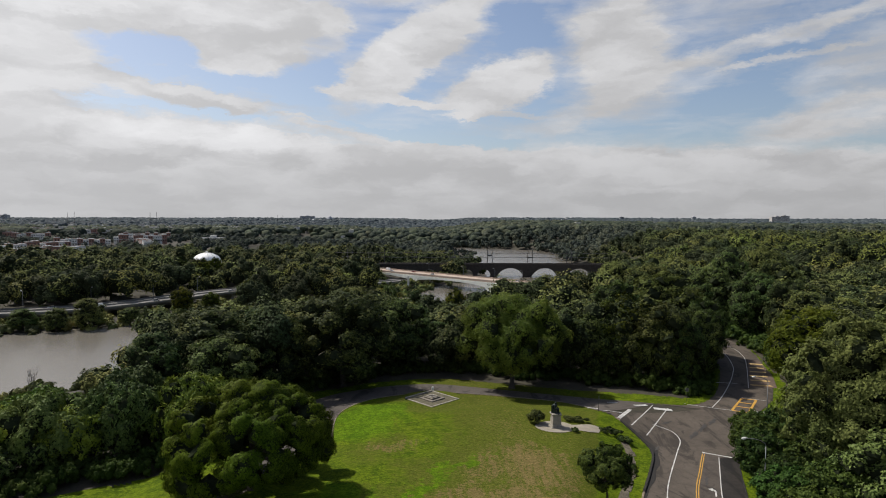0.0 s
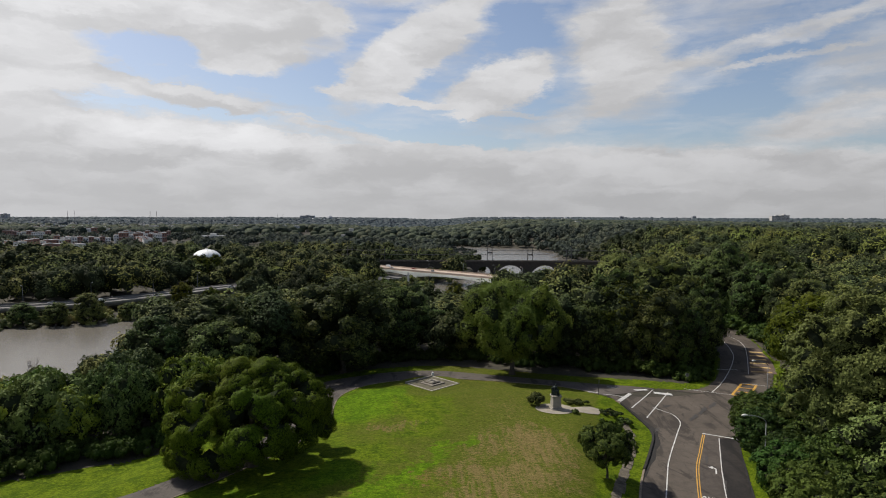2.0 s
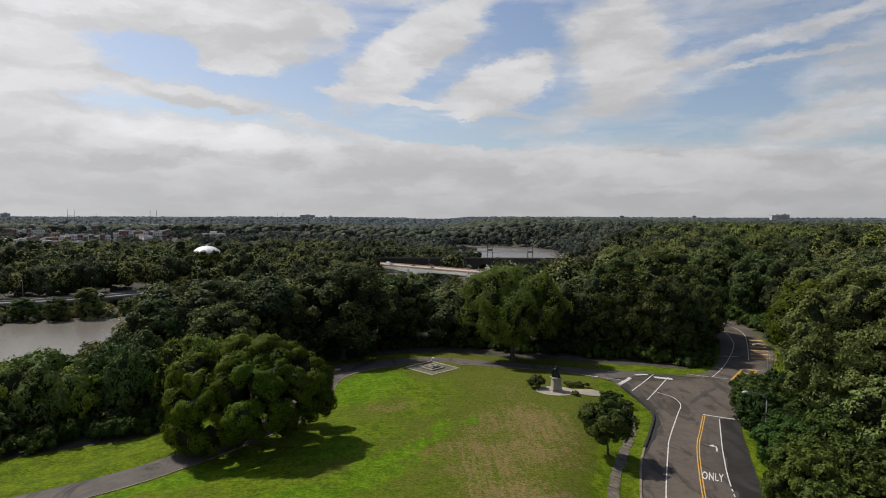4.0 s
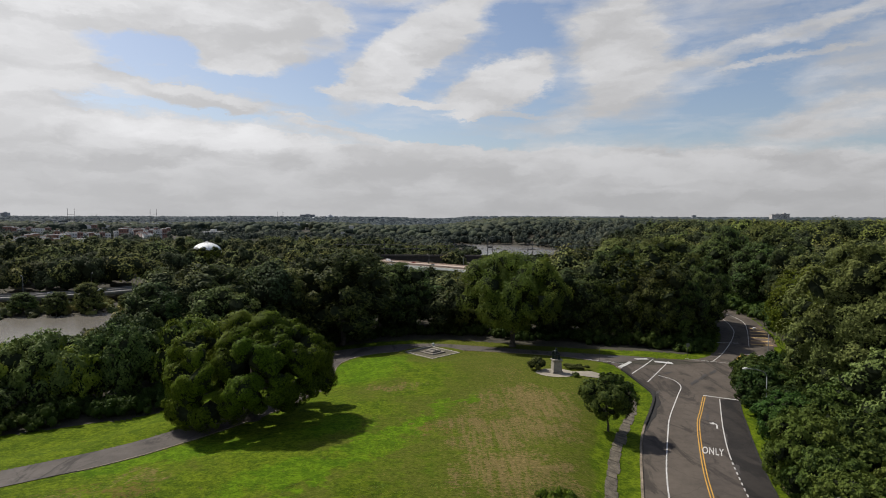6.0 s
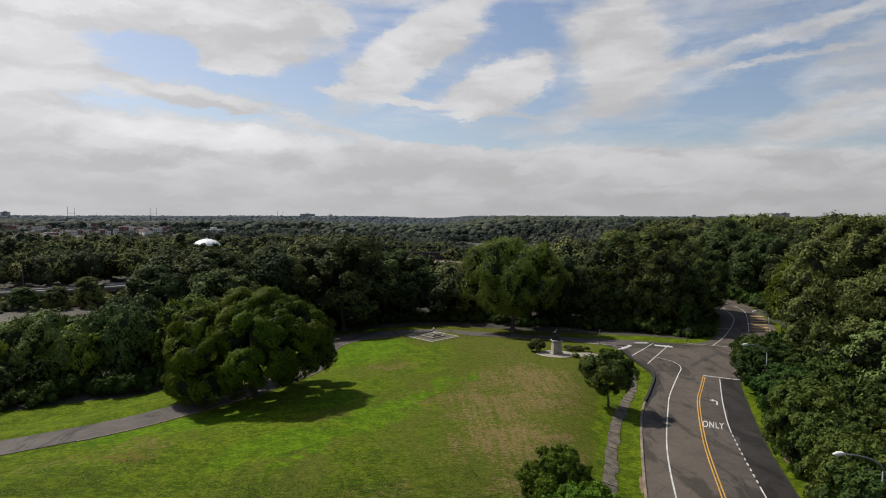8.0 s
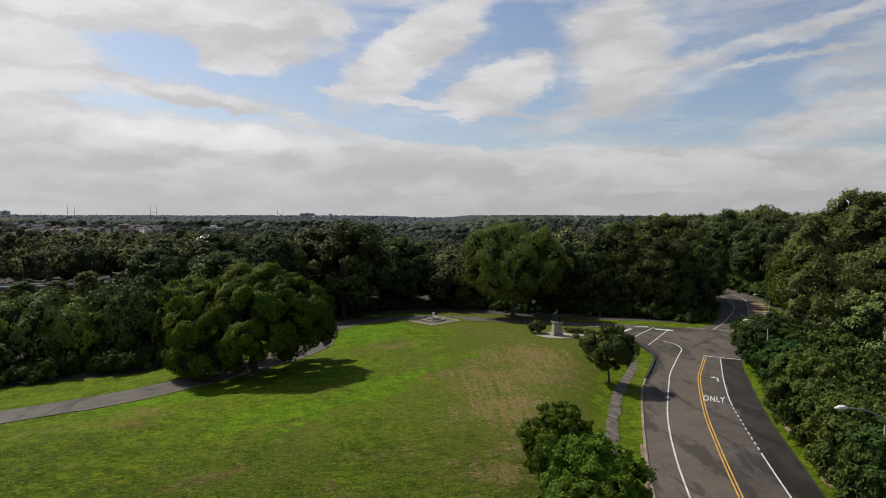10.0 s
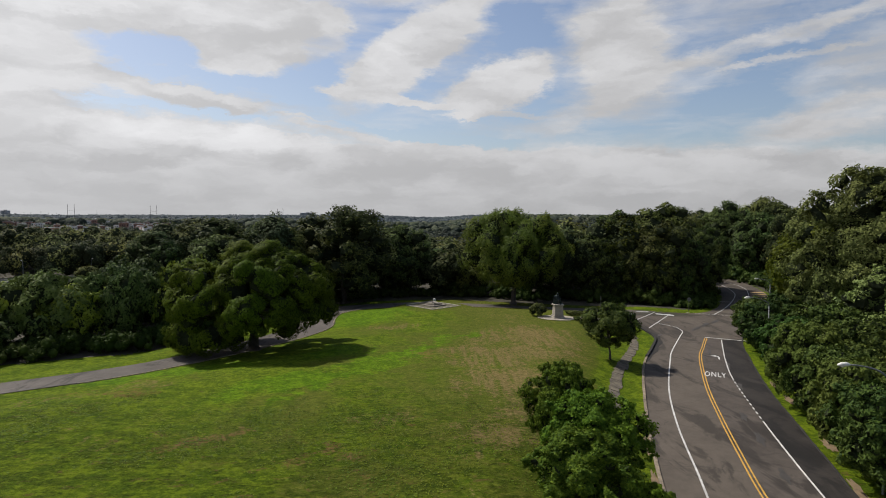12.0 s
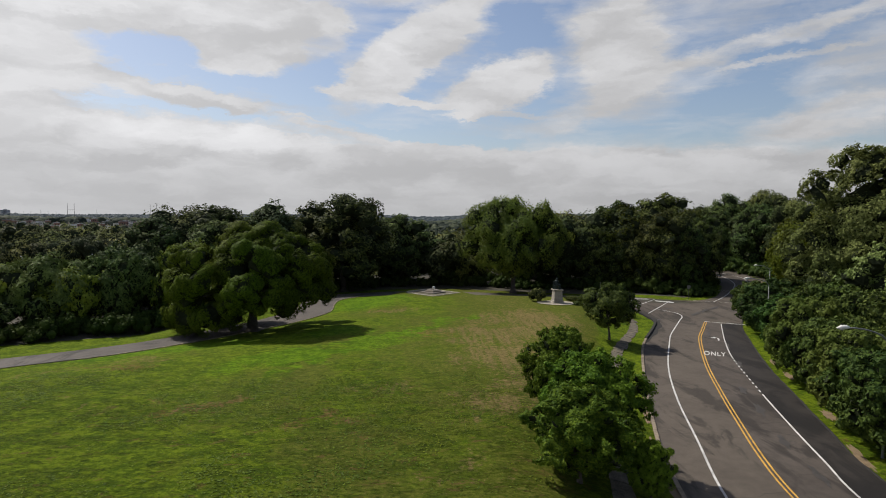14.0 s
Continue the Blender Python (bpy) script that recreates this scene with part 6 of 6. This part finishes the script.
part("shaft", soft_box(-0.8, 0.8, -0.8, 0.8, -8, 6.5, 0.1), PALE, mast)

viaduct = tagged(new("railway_viaduct"), "dark stone arched railway bridge over the river", "bridge", kind="structure")


def arch_bay(x0, x1, y0, y1, crown, top, foot, parent):
    """One bay of the viaduct: masonry with a round arch cut through it."""
    n = 20
    r = (x1 - x0) / 2 - 2.0
    cx = (x0 + x1) / 2
    spring = crown - r
    pts = [(cx - r * math.cos(a), spring + r * math.sin(a)) for a in np.linspace(0, math.pi, n + 1)]
    bm = bmesh.new()
    low = [(cx - r, foot)] + pts + [(cx + r, foot)]
    for (xa, za), (xb, zb) in zip(pts[:-1], pts[1:]):
        for y in (y0, y1):
            vs = [bm.verts.new(p) for p in ((xa, y, za), (xb, y, zb), (xb, y, top), (xa, y, top))]
            bm.faces.new(vs if y == y0 else vs[::-1])
    for (xa, za), (xb, zb) in zip(low[:-1], low[1:]):
        bm.faces.new([bm.verts.new(p) for p in ((xa, y0, za), (xa, y1, za), (xb, y1, zb), (xb, y0, zb))])
    box(bm, x0, cx - r, y0, y1, foot, top)
    box(bm, cx + r, x1, y0, y1, foot, top)
    part("arch_bay", bm, DARK_STONE, parent)


for x0, x1, crown in ((-98, -80, -18.5), (-80, -62, -18.5), (-62, -43, -18.5), (-43, -24, -18.5), (-24, -3, -18.5), (-3, 16, -18.5), (16, 34, -18.5), (34, 52.5, -18.5), (52.5, 89, -17.0), (89, 125, -17.0), (125, 161, -17.2), (161, 197, -17.2)):
    arch_bay(x0, x1, 624, 637, crown, -14.2, -31, viaduct)
part("parapet", soft_box(-140, 225, 623.4, 624.4, -14.3, -12.6, 0.1), DARK_STONE, viaduct, "dark sooty stone parapet")
part("parapet", soft_box(-140, 225, 636.6, 637.6, -14.3, -12.6, 0.1), DARK_STONE, viaduct, "dark sooty stone parapet")
part("track_bed", soft_box(-140, 225, 624.4, 636.6, -14.6, -13.6, 0.1), GREY_CONC, viaduct)
part("abutment", soft_box(-140, -98, 624, 637, -31, -14.3, 0.1), DARK_STONE, viaduct)


PAINTED_WALL = plain("painted_pale_wall", (0.34, 0.34, 0.34), 0.9, 0.75, 0.35)
for x0, x1 in ((-62, -46), (-22, -6), (-2, 14)):
    wall = tagged(new("retaining_wall"), "pale patchy retaining wall behind the railway arches", "wall", kind="structure")
    part("face", soft_box(x0, x1, 642, 643.2, -30, -19.5, 0.1), PAINTED_WALL, wall)


def catenary(x, z, height):
    root = thing("rail_mast", "dark steel gantry over the railway bridge", "mast", "rail masts", at=(x, 630, z))
    for s in (-2.7, 2.7):
        bm = bmesh.new()
        tube(bm, [(s, 0, -1), (s * 0.85, 0, height)], [0.4, 0.3], 6)
        part("mast", bm, DARK_METAL, root)
    part("crossbeam", soft_box(-2.6, 2.6, -0.25, 0.25, height * 0.42, height * 0.5, 0.05), DARK_METAL, root)
    return root


for x in (-98, -64, -30, 10, 49.5, 92, 133):
    catenary(x, -13.6, 20.5 if x == 49.5 else 16)
for z in (-6.5, -2.0):
    for side in (-2.3, 2.3):
        line = thing("rail_wire", "thin dark overhead wire along the railway", "wire", "rail wires", at=(0, 630 + side, z))
        bm = bmesh.new()
        tube(bm, [(x, 0, 0.6 * math.cos((x + 98) / 34.0 * math.pi) ** 2) for x in range(-115, 181, 8)], [0.11] * 37, 5)
        part("strand", bm, DARK_METAL, line)

# ---- vehicles ----
TYRE = plain("tyre_rubber", (0.02, 0.02, 0.02), 0.9)
GLASS = plain("car_glass", (0.02, 0.025, 0.03), 0.08, 0.05)


def car_paint(name, colour):
    return plain(name, colour, 0.3, 0.04, 1.0, 0.0, 0.02)


def vehicle(name, label, category, x, y, z, turn, paint, van=False):
    root = thing(name, label, category, "traffic", at=(x, y, z), turn=turn)
    bm = bmesh.new()
    length, h = (2.9, 1.5) if van else (2.2, 0.72)
    box(bm, -length, length, -0.9, 0.9, 0.3, 0.3 + h * 0.75)
    bmesh.ops.bevel(bm, geom=bm.edges[:], offset=0.12, segments=2, affect="EDGES")
    part("body", bm, paint, root)
    bm = bmesh.new()
    vs = box(bm, -length * (0.95 if van else 0.75), length * (0.75 if van else 0.45), -0.82, 0.82, 0.3 + h * 0.7, 2.3 if van else 1.42)
    for v in vs[4:]:
        v.co.x *= 0.86
        v.co.y *= 0.85
    part("cabin", bm, paint if van else GLASS, root)
    bm = bmesh.new()
    box(bm, -length * 0.55, length * 0.2, -0.66, 0.66, 1.38 if not van else 2.28, 1.46 if not van else 2.34)
    part("roof", bm, paint, root)
    for sx in (-0.62, 0.62):
        for sy in (-0.85, 0.85):
            bm = bmesh.new()
            tube(bm, [(sx * length, sy - 0.1, 0.33), (sx * length, sy + 0.1, 0.33)], [0.33, 0.33], 12)
            wheel = part("wheel", bm, TYRE, root)
            bm = bmesh.new()
            tube(bm, [(sx * length, sy - 0.11, 0.33), (sx * length, sy + 0.11, 0.33)], [0.19, 0.19], 8)
            part("rim", bm, STEEL, wheel, "metal rim")
    return root


WHITE_CAR, BLUE_CAR, GREY_CAR, RED_CAR = car_paint("white_paint", (0.75, 0.75, 0.75)), car_paint("blue_paint", (0.05, 0.10, 0.25)), car_paint("silver_paint", (0.4, 0.41, 0.42)), car_paint("red_paint", (0.3, 0.05, 0.03))


def on_highway(k, lane_off, name, label, paint, van=False):
    """Put a vehicle on the highway at a share k of its length."""
    i = int(k * (len(HW) - 1))
    d = HW[min(i + 1, len(HW) - 1)] - HW[i - 1]
    a = math.atan2(d[1], d[0])
    p = HW[i] + np.array([-math.sin(a), math.cos(a)]) * lane_off
    vehicle(name, label, "van" if van else "car", p[0], p[1], hz[i] + 0.01, math.degrees(a) + (180 if lane_off > 0 else 0), paint, van)


for k, o, paint, van, nm, lb in ((0.36, -6, WHITE_CAR, True, "van", "white van on the highway"), (0.40, 5, WHITE_CAR, False, "car", "white car on the highway"), (0.545, -4, WHITE_CAR, True, "van", "white van on the highway"),
                                 (0.50, 6, GREY_CAR, False, "car", "silver car on the highway"), (0.63, 4, BLUE_CAR, True, "van", "dark blue van on the highway"), (0.59, -6, GREY_CAR, False, "car", "silver car on the highway"),
                                 (0.68, -5, GREY_CAR, False, "car", "silver car on the highway"), (0.72, 5, WHITE_CAR, False, "car", "white car on the highway"), (0.76, -6, RED_CAR, False, "car", "dark red car on the highway"), (0.32, 5, BLUE_CAR, True, "van", "dark blue van on the highway")):
    on_highway(k, o, nm, lb, paint, van)
ang = math.degrees(math.atan2(*(BL[-1] - BL[0])[::-1]))
for k, o, paint, van, nm, lb in ((0.36, 4, WHITE_CAR, True, "van", "white van on the road bridge"), (0.40, -4, WHITE_CAR, False, "car", "white car on the road bridge"), (0.46, 4, RED_CAR, False, "car", "dark red car on the road bridge"), (0.55, -3, GREY_CAR, False, "car", "silver car on the road bridge"), (0.33, -4, WHITE_CAR, False, "car", "white car on the road bridge"), (0.80, 4, WHITE_CAR, False, "car", "white car on the road bridge")):
    c = BL[0] * (1 - k) + BL[-1] * k + np.array([-t[1], t[0]]) * o
    vehicle(nm, lb, "van" if van else "car", c[0], c[1], -16.19, ang, paint, van)
for k in (0.33, 0.40, 0.47, 0.54, 0.61, 0.66, 0.74, 0.80):
    i = int(k * (len(HW) - 1))
    d = HW[i + 1] - HW[i]
    a = math.degrees(math.atan2(d[1], d[0]))
    n = np.array([-d[1], d[0]]) / np.linalg.norm(d)
    p = HW[i] + n * 11.4
    lamp_post("highway_lamp", "tall grey lamp post on the highway edge", p[0], p[1], 11.0, 2.6, a + 90, hz[i], "highway lamps", 2.2)
for k in (0.50, 0.62, 0.72, 0.8):
    c = BL[0] * (1 - k) + BL[-1] * k + np.array([-t[1], t[0]]) * 10.3
    lamp_post("bridge_lamp", "thin grey lamp post on the road bridge", c[0], c[1], 9.0, 2.4, ang + 90, -16.2, "bridge lamps", 2.0)

# ---- far buildings ----
DOME_WHITE = plain("white_membrane", (0.78, 0.78, 0.76), 0.5, 0.05, 0.1)
BRICK_RED = plain("red_brick", (0.24, 0.13, 0.10), 0.9, 0.25, 0.3)
STUCCO = plain("pale_stucco", (0.45, 0.43, 0.40), 0.9, 0.2, 0.2)
ROOF = plain("grey_roofing", (0.33, 0.325, 0.32), 0.9, 0.25, 0.2)
PANE = plain("dark_window", (0.03, 0.035, 0.04), 0.15, 0.1)
BLUEGREY = plain("blue_grey_cladding", (0.30, 0.31, 0.33), 0.8, 0.15, 0.05)


def dome_hall(x, y):
    z = on_ground(x, y)
    root = thing("domed_hall", "white ribbed dome rising out of the trees", "dome", at=(x, y, z - 0.8))
    prof = [(12.0, 0), (12.0, 13.4)] + [(12.0 * math.cos(a), 13.4 + 8.6 * math.sin(a)) for a in np.linspace(0, math.pi / 2, 12)[1:-1]] + [(0.15, 22.05)]
    bm = bmesh.new()
    rows = [[bm.verts.new((r * math.cos(k * math.pi / 18), r * math.sin(k * math.pi / 18), h)) for k in range(36)] for r, h in prof]
    for a, b in zip(rows[:-1], rows[1:]):
        for k in range(36):
            bm.faces.new((a[k], a[(k + 1) % 36], b[(k + 1) % 36], b[k]))
    part("shell", bm, DOME_WHITE, root, smooth=True)
    for k in range(12):
        a = k * math.pi / 6
        bm = bmesh.new()
        tube(bm, [((r + 0.05) * math.cos(a), (r + 0.05) * math.sin(a), h) for r, h in prof[1:]], [0.16] * (len(prof) - 1), 5)
        part("rib", bm, PALE, root)
    bm = bmesh.new()
    tube(bm, [(0, 0, 21.9), (0, 0, 23.0)], [1.2, 0.9], 12)
    part("cap", bm, PALE, root)


dome_hall(-199.7, 505)


def house_kind(seed, wall, w=6.5, d=11, h=8.5):
    root = thing("row_house", "narrow two-storey row house in a terrace", "house", "row houses")
    part("wall", soft_box(-w / 2, w / 2, -d / 2, d / 2, -6, h, 0.05), wall, root)
    part("roof", soft_box(-w / 2 - 0.1, w / 2 + 0.1, -d / 2 - 0.3, d / 2 + 0.1, h, h + 0.5, 0.1), ROOF, root)
    part("chimney", soft_box(-0.4, 0.4, 1, 2, h + 0.5, h + 1.9, 0.05), BRICK_RED, root)
    for zz in (1.2, 5.0):
        for xx in (-1.6, 1.6):
            part("window", soft_box(xx - 0.6, xx + 0.6, -d / 2 - 0.06, -d / 2 + 0.1, zz, zz + 1.9, 0.02), PANE, root)
    part("porch", soft_box(-w / 2 + 0.2, w / 2 - 0.2, -d / 2 - 2.0, -d / 2, 2.9, 3.3, 0.05), STUCCO, root)
    return root


PALE_STUCCO = plain("pale_house_paint", (0.62, 0.60, 0.57), 0.9, 0.2, 0.2)
kinds = [house_kind(i, m) for i, m in enumerate((BRICK_RED, PALE_STUCCO))]
hrng = random.Random(12)
first = {0: True, 1: True}
for px, dist, count, turn, lift in HOUSE_ROWS:
    x0 = (px - 784) / 1060 * dist
    for k in range(count):
        a = radians(turn)
        x, y = x0 + k * 6.6 * math.cos(a), dist + k * 6.6 * math.sin(a)
        z = on_ground(x, y) + lift + 1.5
        kind = hrng.randrange(2)
        m = pose(x, y, z, 0, 0, turn) @ Matrix.Diagonal((1, 1, hrng.uniform(0.9, 1.15), 1))
        if first[kind]:
            kinds[kind].matrix_basis, first[kind] = m, False
        else:
            copy_thing(kinds[kind], m)


def block(label, x, y, w, d, h, z, mat, floors, bays, turn=0.0, name="apartment_block"):
    root = thing(name, label, "building", at=(x, y, z), turn=turn)
    part("wall", soft_box(-w / 2, w / 2, -d / 2, d / 2, -40, h, 0.2), mat, root)
    part("roof", soft_box(-w / 2 - 0.4, w / 2 + 0.4, -d / 2 - 0.4, d / 2 + 0.4, h, h + 1.2, 0.2), ROOF, root)
    part("plant_room", soft_box(-w * 0.12, w * 0.12, -d * 0.3, d * 0.3, h + 1.2, h + 4.5, 0.2), mat, root)
    for f in range(floors):
        for b in range(bays):
            cx, cz = -w / 2 + (b + 0.5) * w / bays, h * (f + 0.35) / floors
            part("window", soft_box(cx - w / bays * 0.3, cx + w / bays * 0.3, -d / 2 - 0.12, -d / 2 + 0.2, cz, cz + h / floors * 0.5, 0.02), PANE, root)
    return root


block("pale slab apartment block above the trees", 1262, 2268, 44, 18, 28, 14, STUCCO, 8, 10)
block("pale slab apartment block above the trees", 1302, 2290, 34, 18, 31, 14, STUCCO, 8, 8)
block("dark tower block on the horizon", -1825, 2500, 26, 22, 37, 3, BLUEGREY, 9, 5)
block("pale tower block on the horizon", -1790, 2510, 14, 20, 22, 3, STUCCO, 7, 3)
block("long grey building on the horizon", -745, 3300, 76, 30, 18, 22, BLUEGREY, 5, 14, name="long_building")
block("low white building among the trees", -345, 900, 30, 12, 6, on_ground(-345, 900) + 5, PALE, 1, 10, name="low_building")
block("small white building among far trees", 482, 2352, 34, 12, 7, on_ground(482, 2352) + 14, PALE, 1, 5, name="low_building")
block("small far tower on the ridge", 1060, 3560, 24, 20, 34, 8, BLUEGREY, 8, 4)
block("small far tower on the ridge", 1480, 3540, 22, 20, 36, 8, BLUEGREY, 8, 4)
block("far building on the ridge", 2330, 3600, 50, 20, 22, 12, STUCCO, 5, 9)


def grand_hall(x, y, z):
    root = thing("grand_hall", "far pale hall with a glass dome on its roof", "building", at=(x, y, z))
    part("wall", soft_box(-52, 52, -20, 20, -30, 14, 0.3), STUCCO, root)
    part("roof", soft_box(-53, 53, -21, 21, 14, 16, 0.3), ROOF, root)
    bm = bmesh.new()
    tube(bm, [(0, -2, 15), (0, -2, 21), (0, -2, 28), (0, -2, 33), (0, -2, 35)], [18, 17, 12, 5, 0.5], 8)
    part("glass_dome", bm, BLUEGREY, root, "grey glazed dome")
    for s in (-1, 1):
        part("pavilion", soft_box(s * 44 - 8, s * 44 + 8, -23, 23, -30, 20, 0.3), PALE, root)


grand_hall(-545, 2888, 7)
arena = thing("arena", "far building with a low curved white roof", "building", at=(-625, 2860, 6))
bm = bmesh.new()
tube(bm, [(-36, 0, 8), (-30, 0, 8), (0, 0, 8), (30, 0, 8), (36, 0, 8)], [4, 9, 12.5, 9, 4], 20)
part("roof", bm, DOME_WHITE, arena)
part("wall", soft_box(-34, 34, -9, 9, -30, 12, 0.3), STUCCO, arena)


def pylon_pair(x, y, z, h):
    root = thing("power_mast", "pair of dark power line masts joined by crossbars", "mast", "power masts", at=(x, y, z))
    for s in (-8, 8):
        bm = bmesh.new()
        tube(bm, [(s, 0, -30), (s, 0, h)], [0.6, 0.4], 6)
        part("mast", bm, DARK_METAL, root)
    for k in (0.35, 0.62):
        part("crossbar", soft_box(-8, 8, -0.4, 0.4, h * k, h * k + 0.5, 0.1), DARK_METAL, root)


for px, dist, h in ((126, 1400, 40), (272, 1500, 40), (496, 1700, 36)):
    pylon_pair((px - 784) / 1060 * dist, dist, 6, h)
for px, h in ((28, 22), (43, 26), (55, 24), (73, 28), (86, 25), (172, 30), (18, 20), (100, 24)):
    m = thing("power_pole", "single thin dark power pole", "mast", "power poles", at=((px - 784) / 1060 * 1900, 1900, 6))
    bm = bmesh.new()
    tube(bm, [(0, 0, -25), (0, 0, h)], [0.5, 0.4], 6)
    part("shaft", bm, DARK_METAL, m)


def bare_tree(x, y, height, seed):
    """A dead tree: a trunk that forks again and again."""
    root = thing("bare_tree", "dead leafless grey tree on the river bank", "tree")
    rng = random.Random(seed)
    bm = bmesh.new()

    def grow(p, d, length, r, level):
        mid = p + d * length * 0.5 + Vector((rng.uniform(-1, 1), rng.uniform(-1, 1), 0)) * length * 0.06
        end = p + d * length
        tube(bm, [p, mid, end], [r, r * 0.8, r * 0.55], 6 if level < 2 else 4, False)
        if level < 4:
            for _ in range(3 if level < 3 else 2):
                nd = (d + Vector((rng.uniform(-0.7, 0.7), rng.uniform(-0.7, 0.7), rng.uniform(0, 0.4)))).normalized()
                grow(end if rng.random() < 0.6 else mid, nd, length * rng.uniform(0.55, 0.8), r * 0.55, level + 1)

    grow(Vector((0, 0, -0.5)), Vector((0, 0, 1)), height * 0.36, 0.28, 0)
    part("trunk", bm, plain("dead_bark", (0.20, 0.18, 0.16), 0.95, 0.3, 1.0), root)
    root.matrix_basis = pose(x, y, on_ground(x, y))


bare_tree(-132, 190, 15, 3)
bare_tree(-112, 205, 13, 9)

# ---- the far town ----
trng = random.Random(77)
bm = bmesh.new()
for _ in range(420):
    d = trng.uniform(1300, 3800)
    a = trng.uniform(-0.74, -0.12 if trng.random() < 0.75 else 0.5)
    x, y = d * a, d
    w, h = trng.uniform(3.5, 8), trng.uniform(7, 11)
    box(bm, -w, w, -6, 6, -12, h, pose(x, y, on_ground(x, y) + 8, 0, 0, trng.uniform(-30, 30)))
me = bpy.data.meshes.new("far_town")
bm.to_mesh(me)
bm.free()
me.materials.append(STUCCO)
tagged(new("far_town", me), "pale roofs and walls of a distant town among trees", "town", kind="stuff")
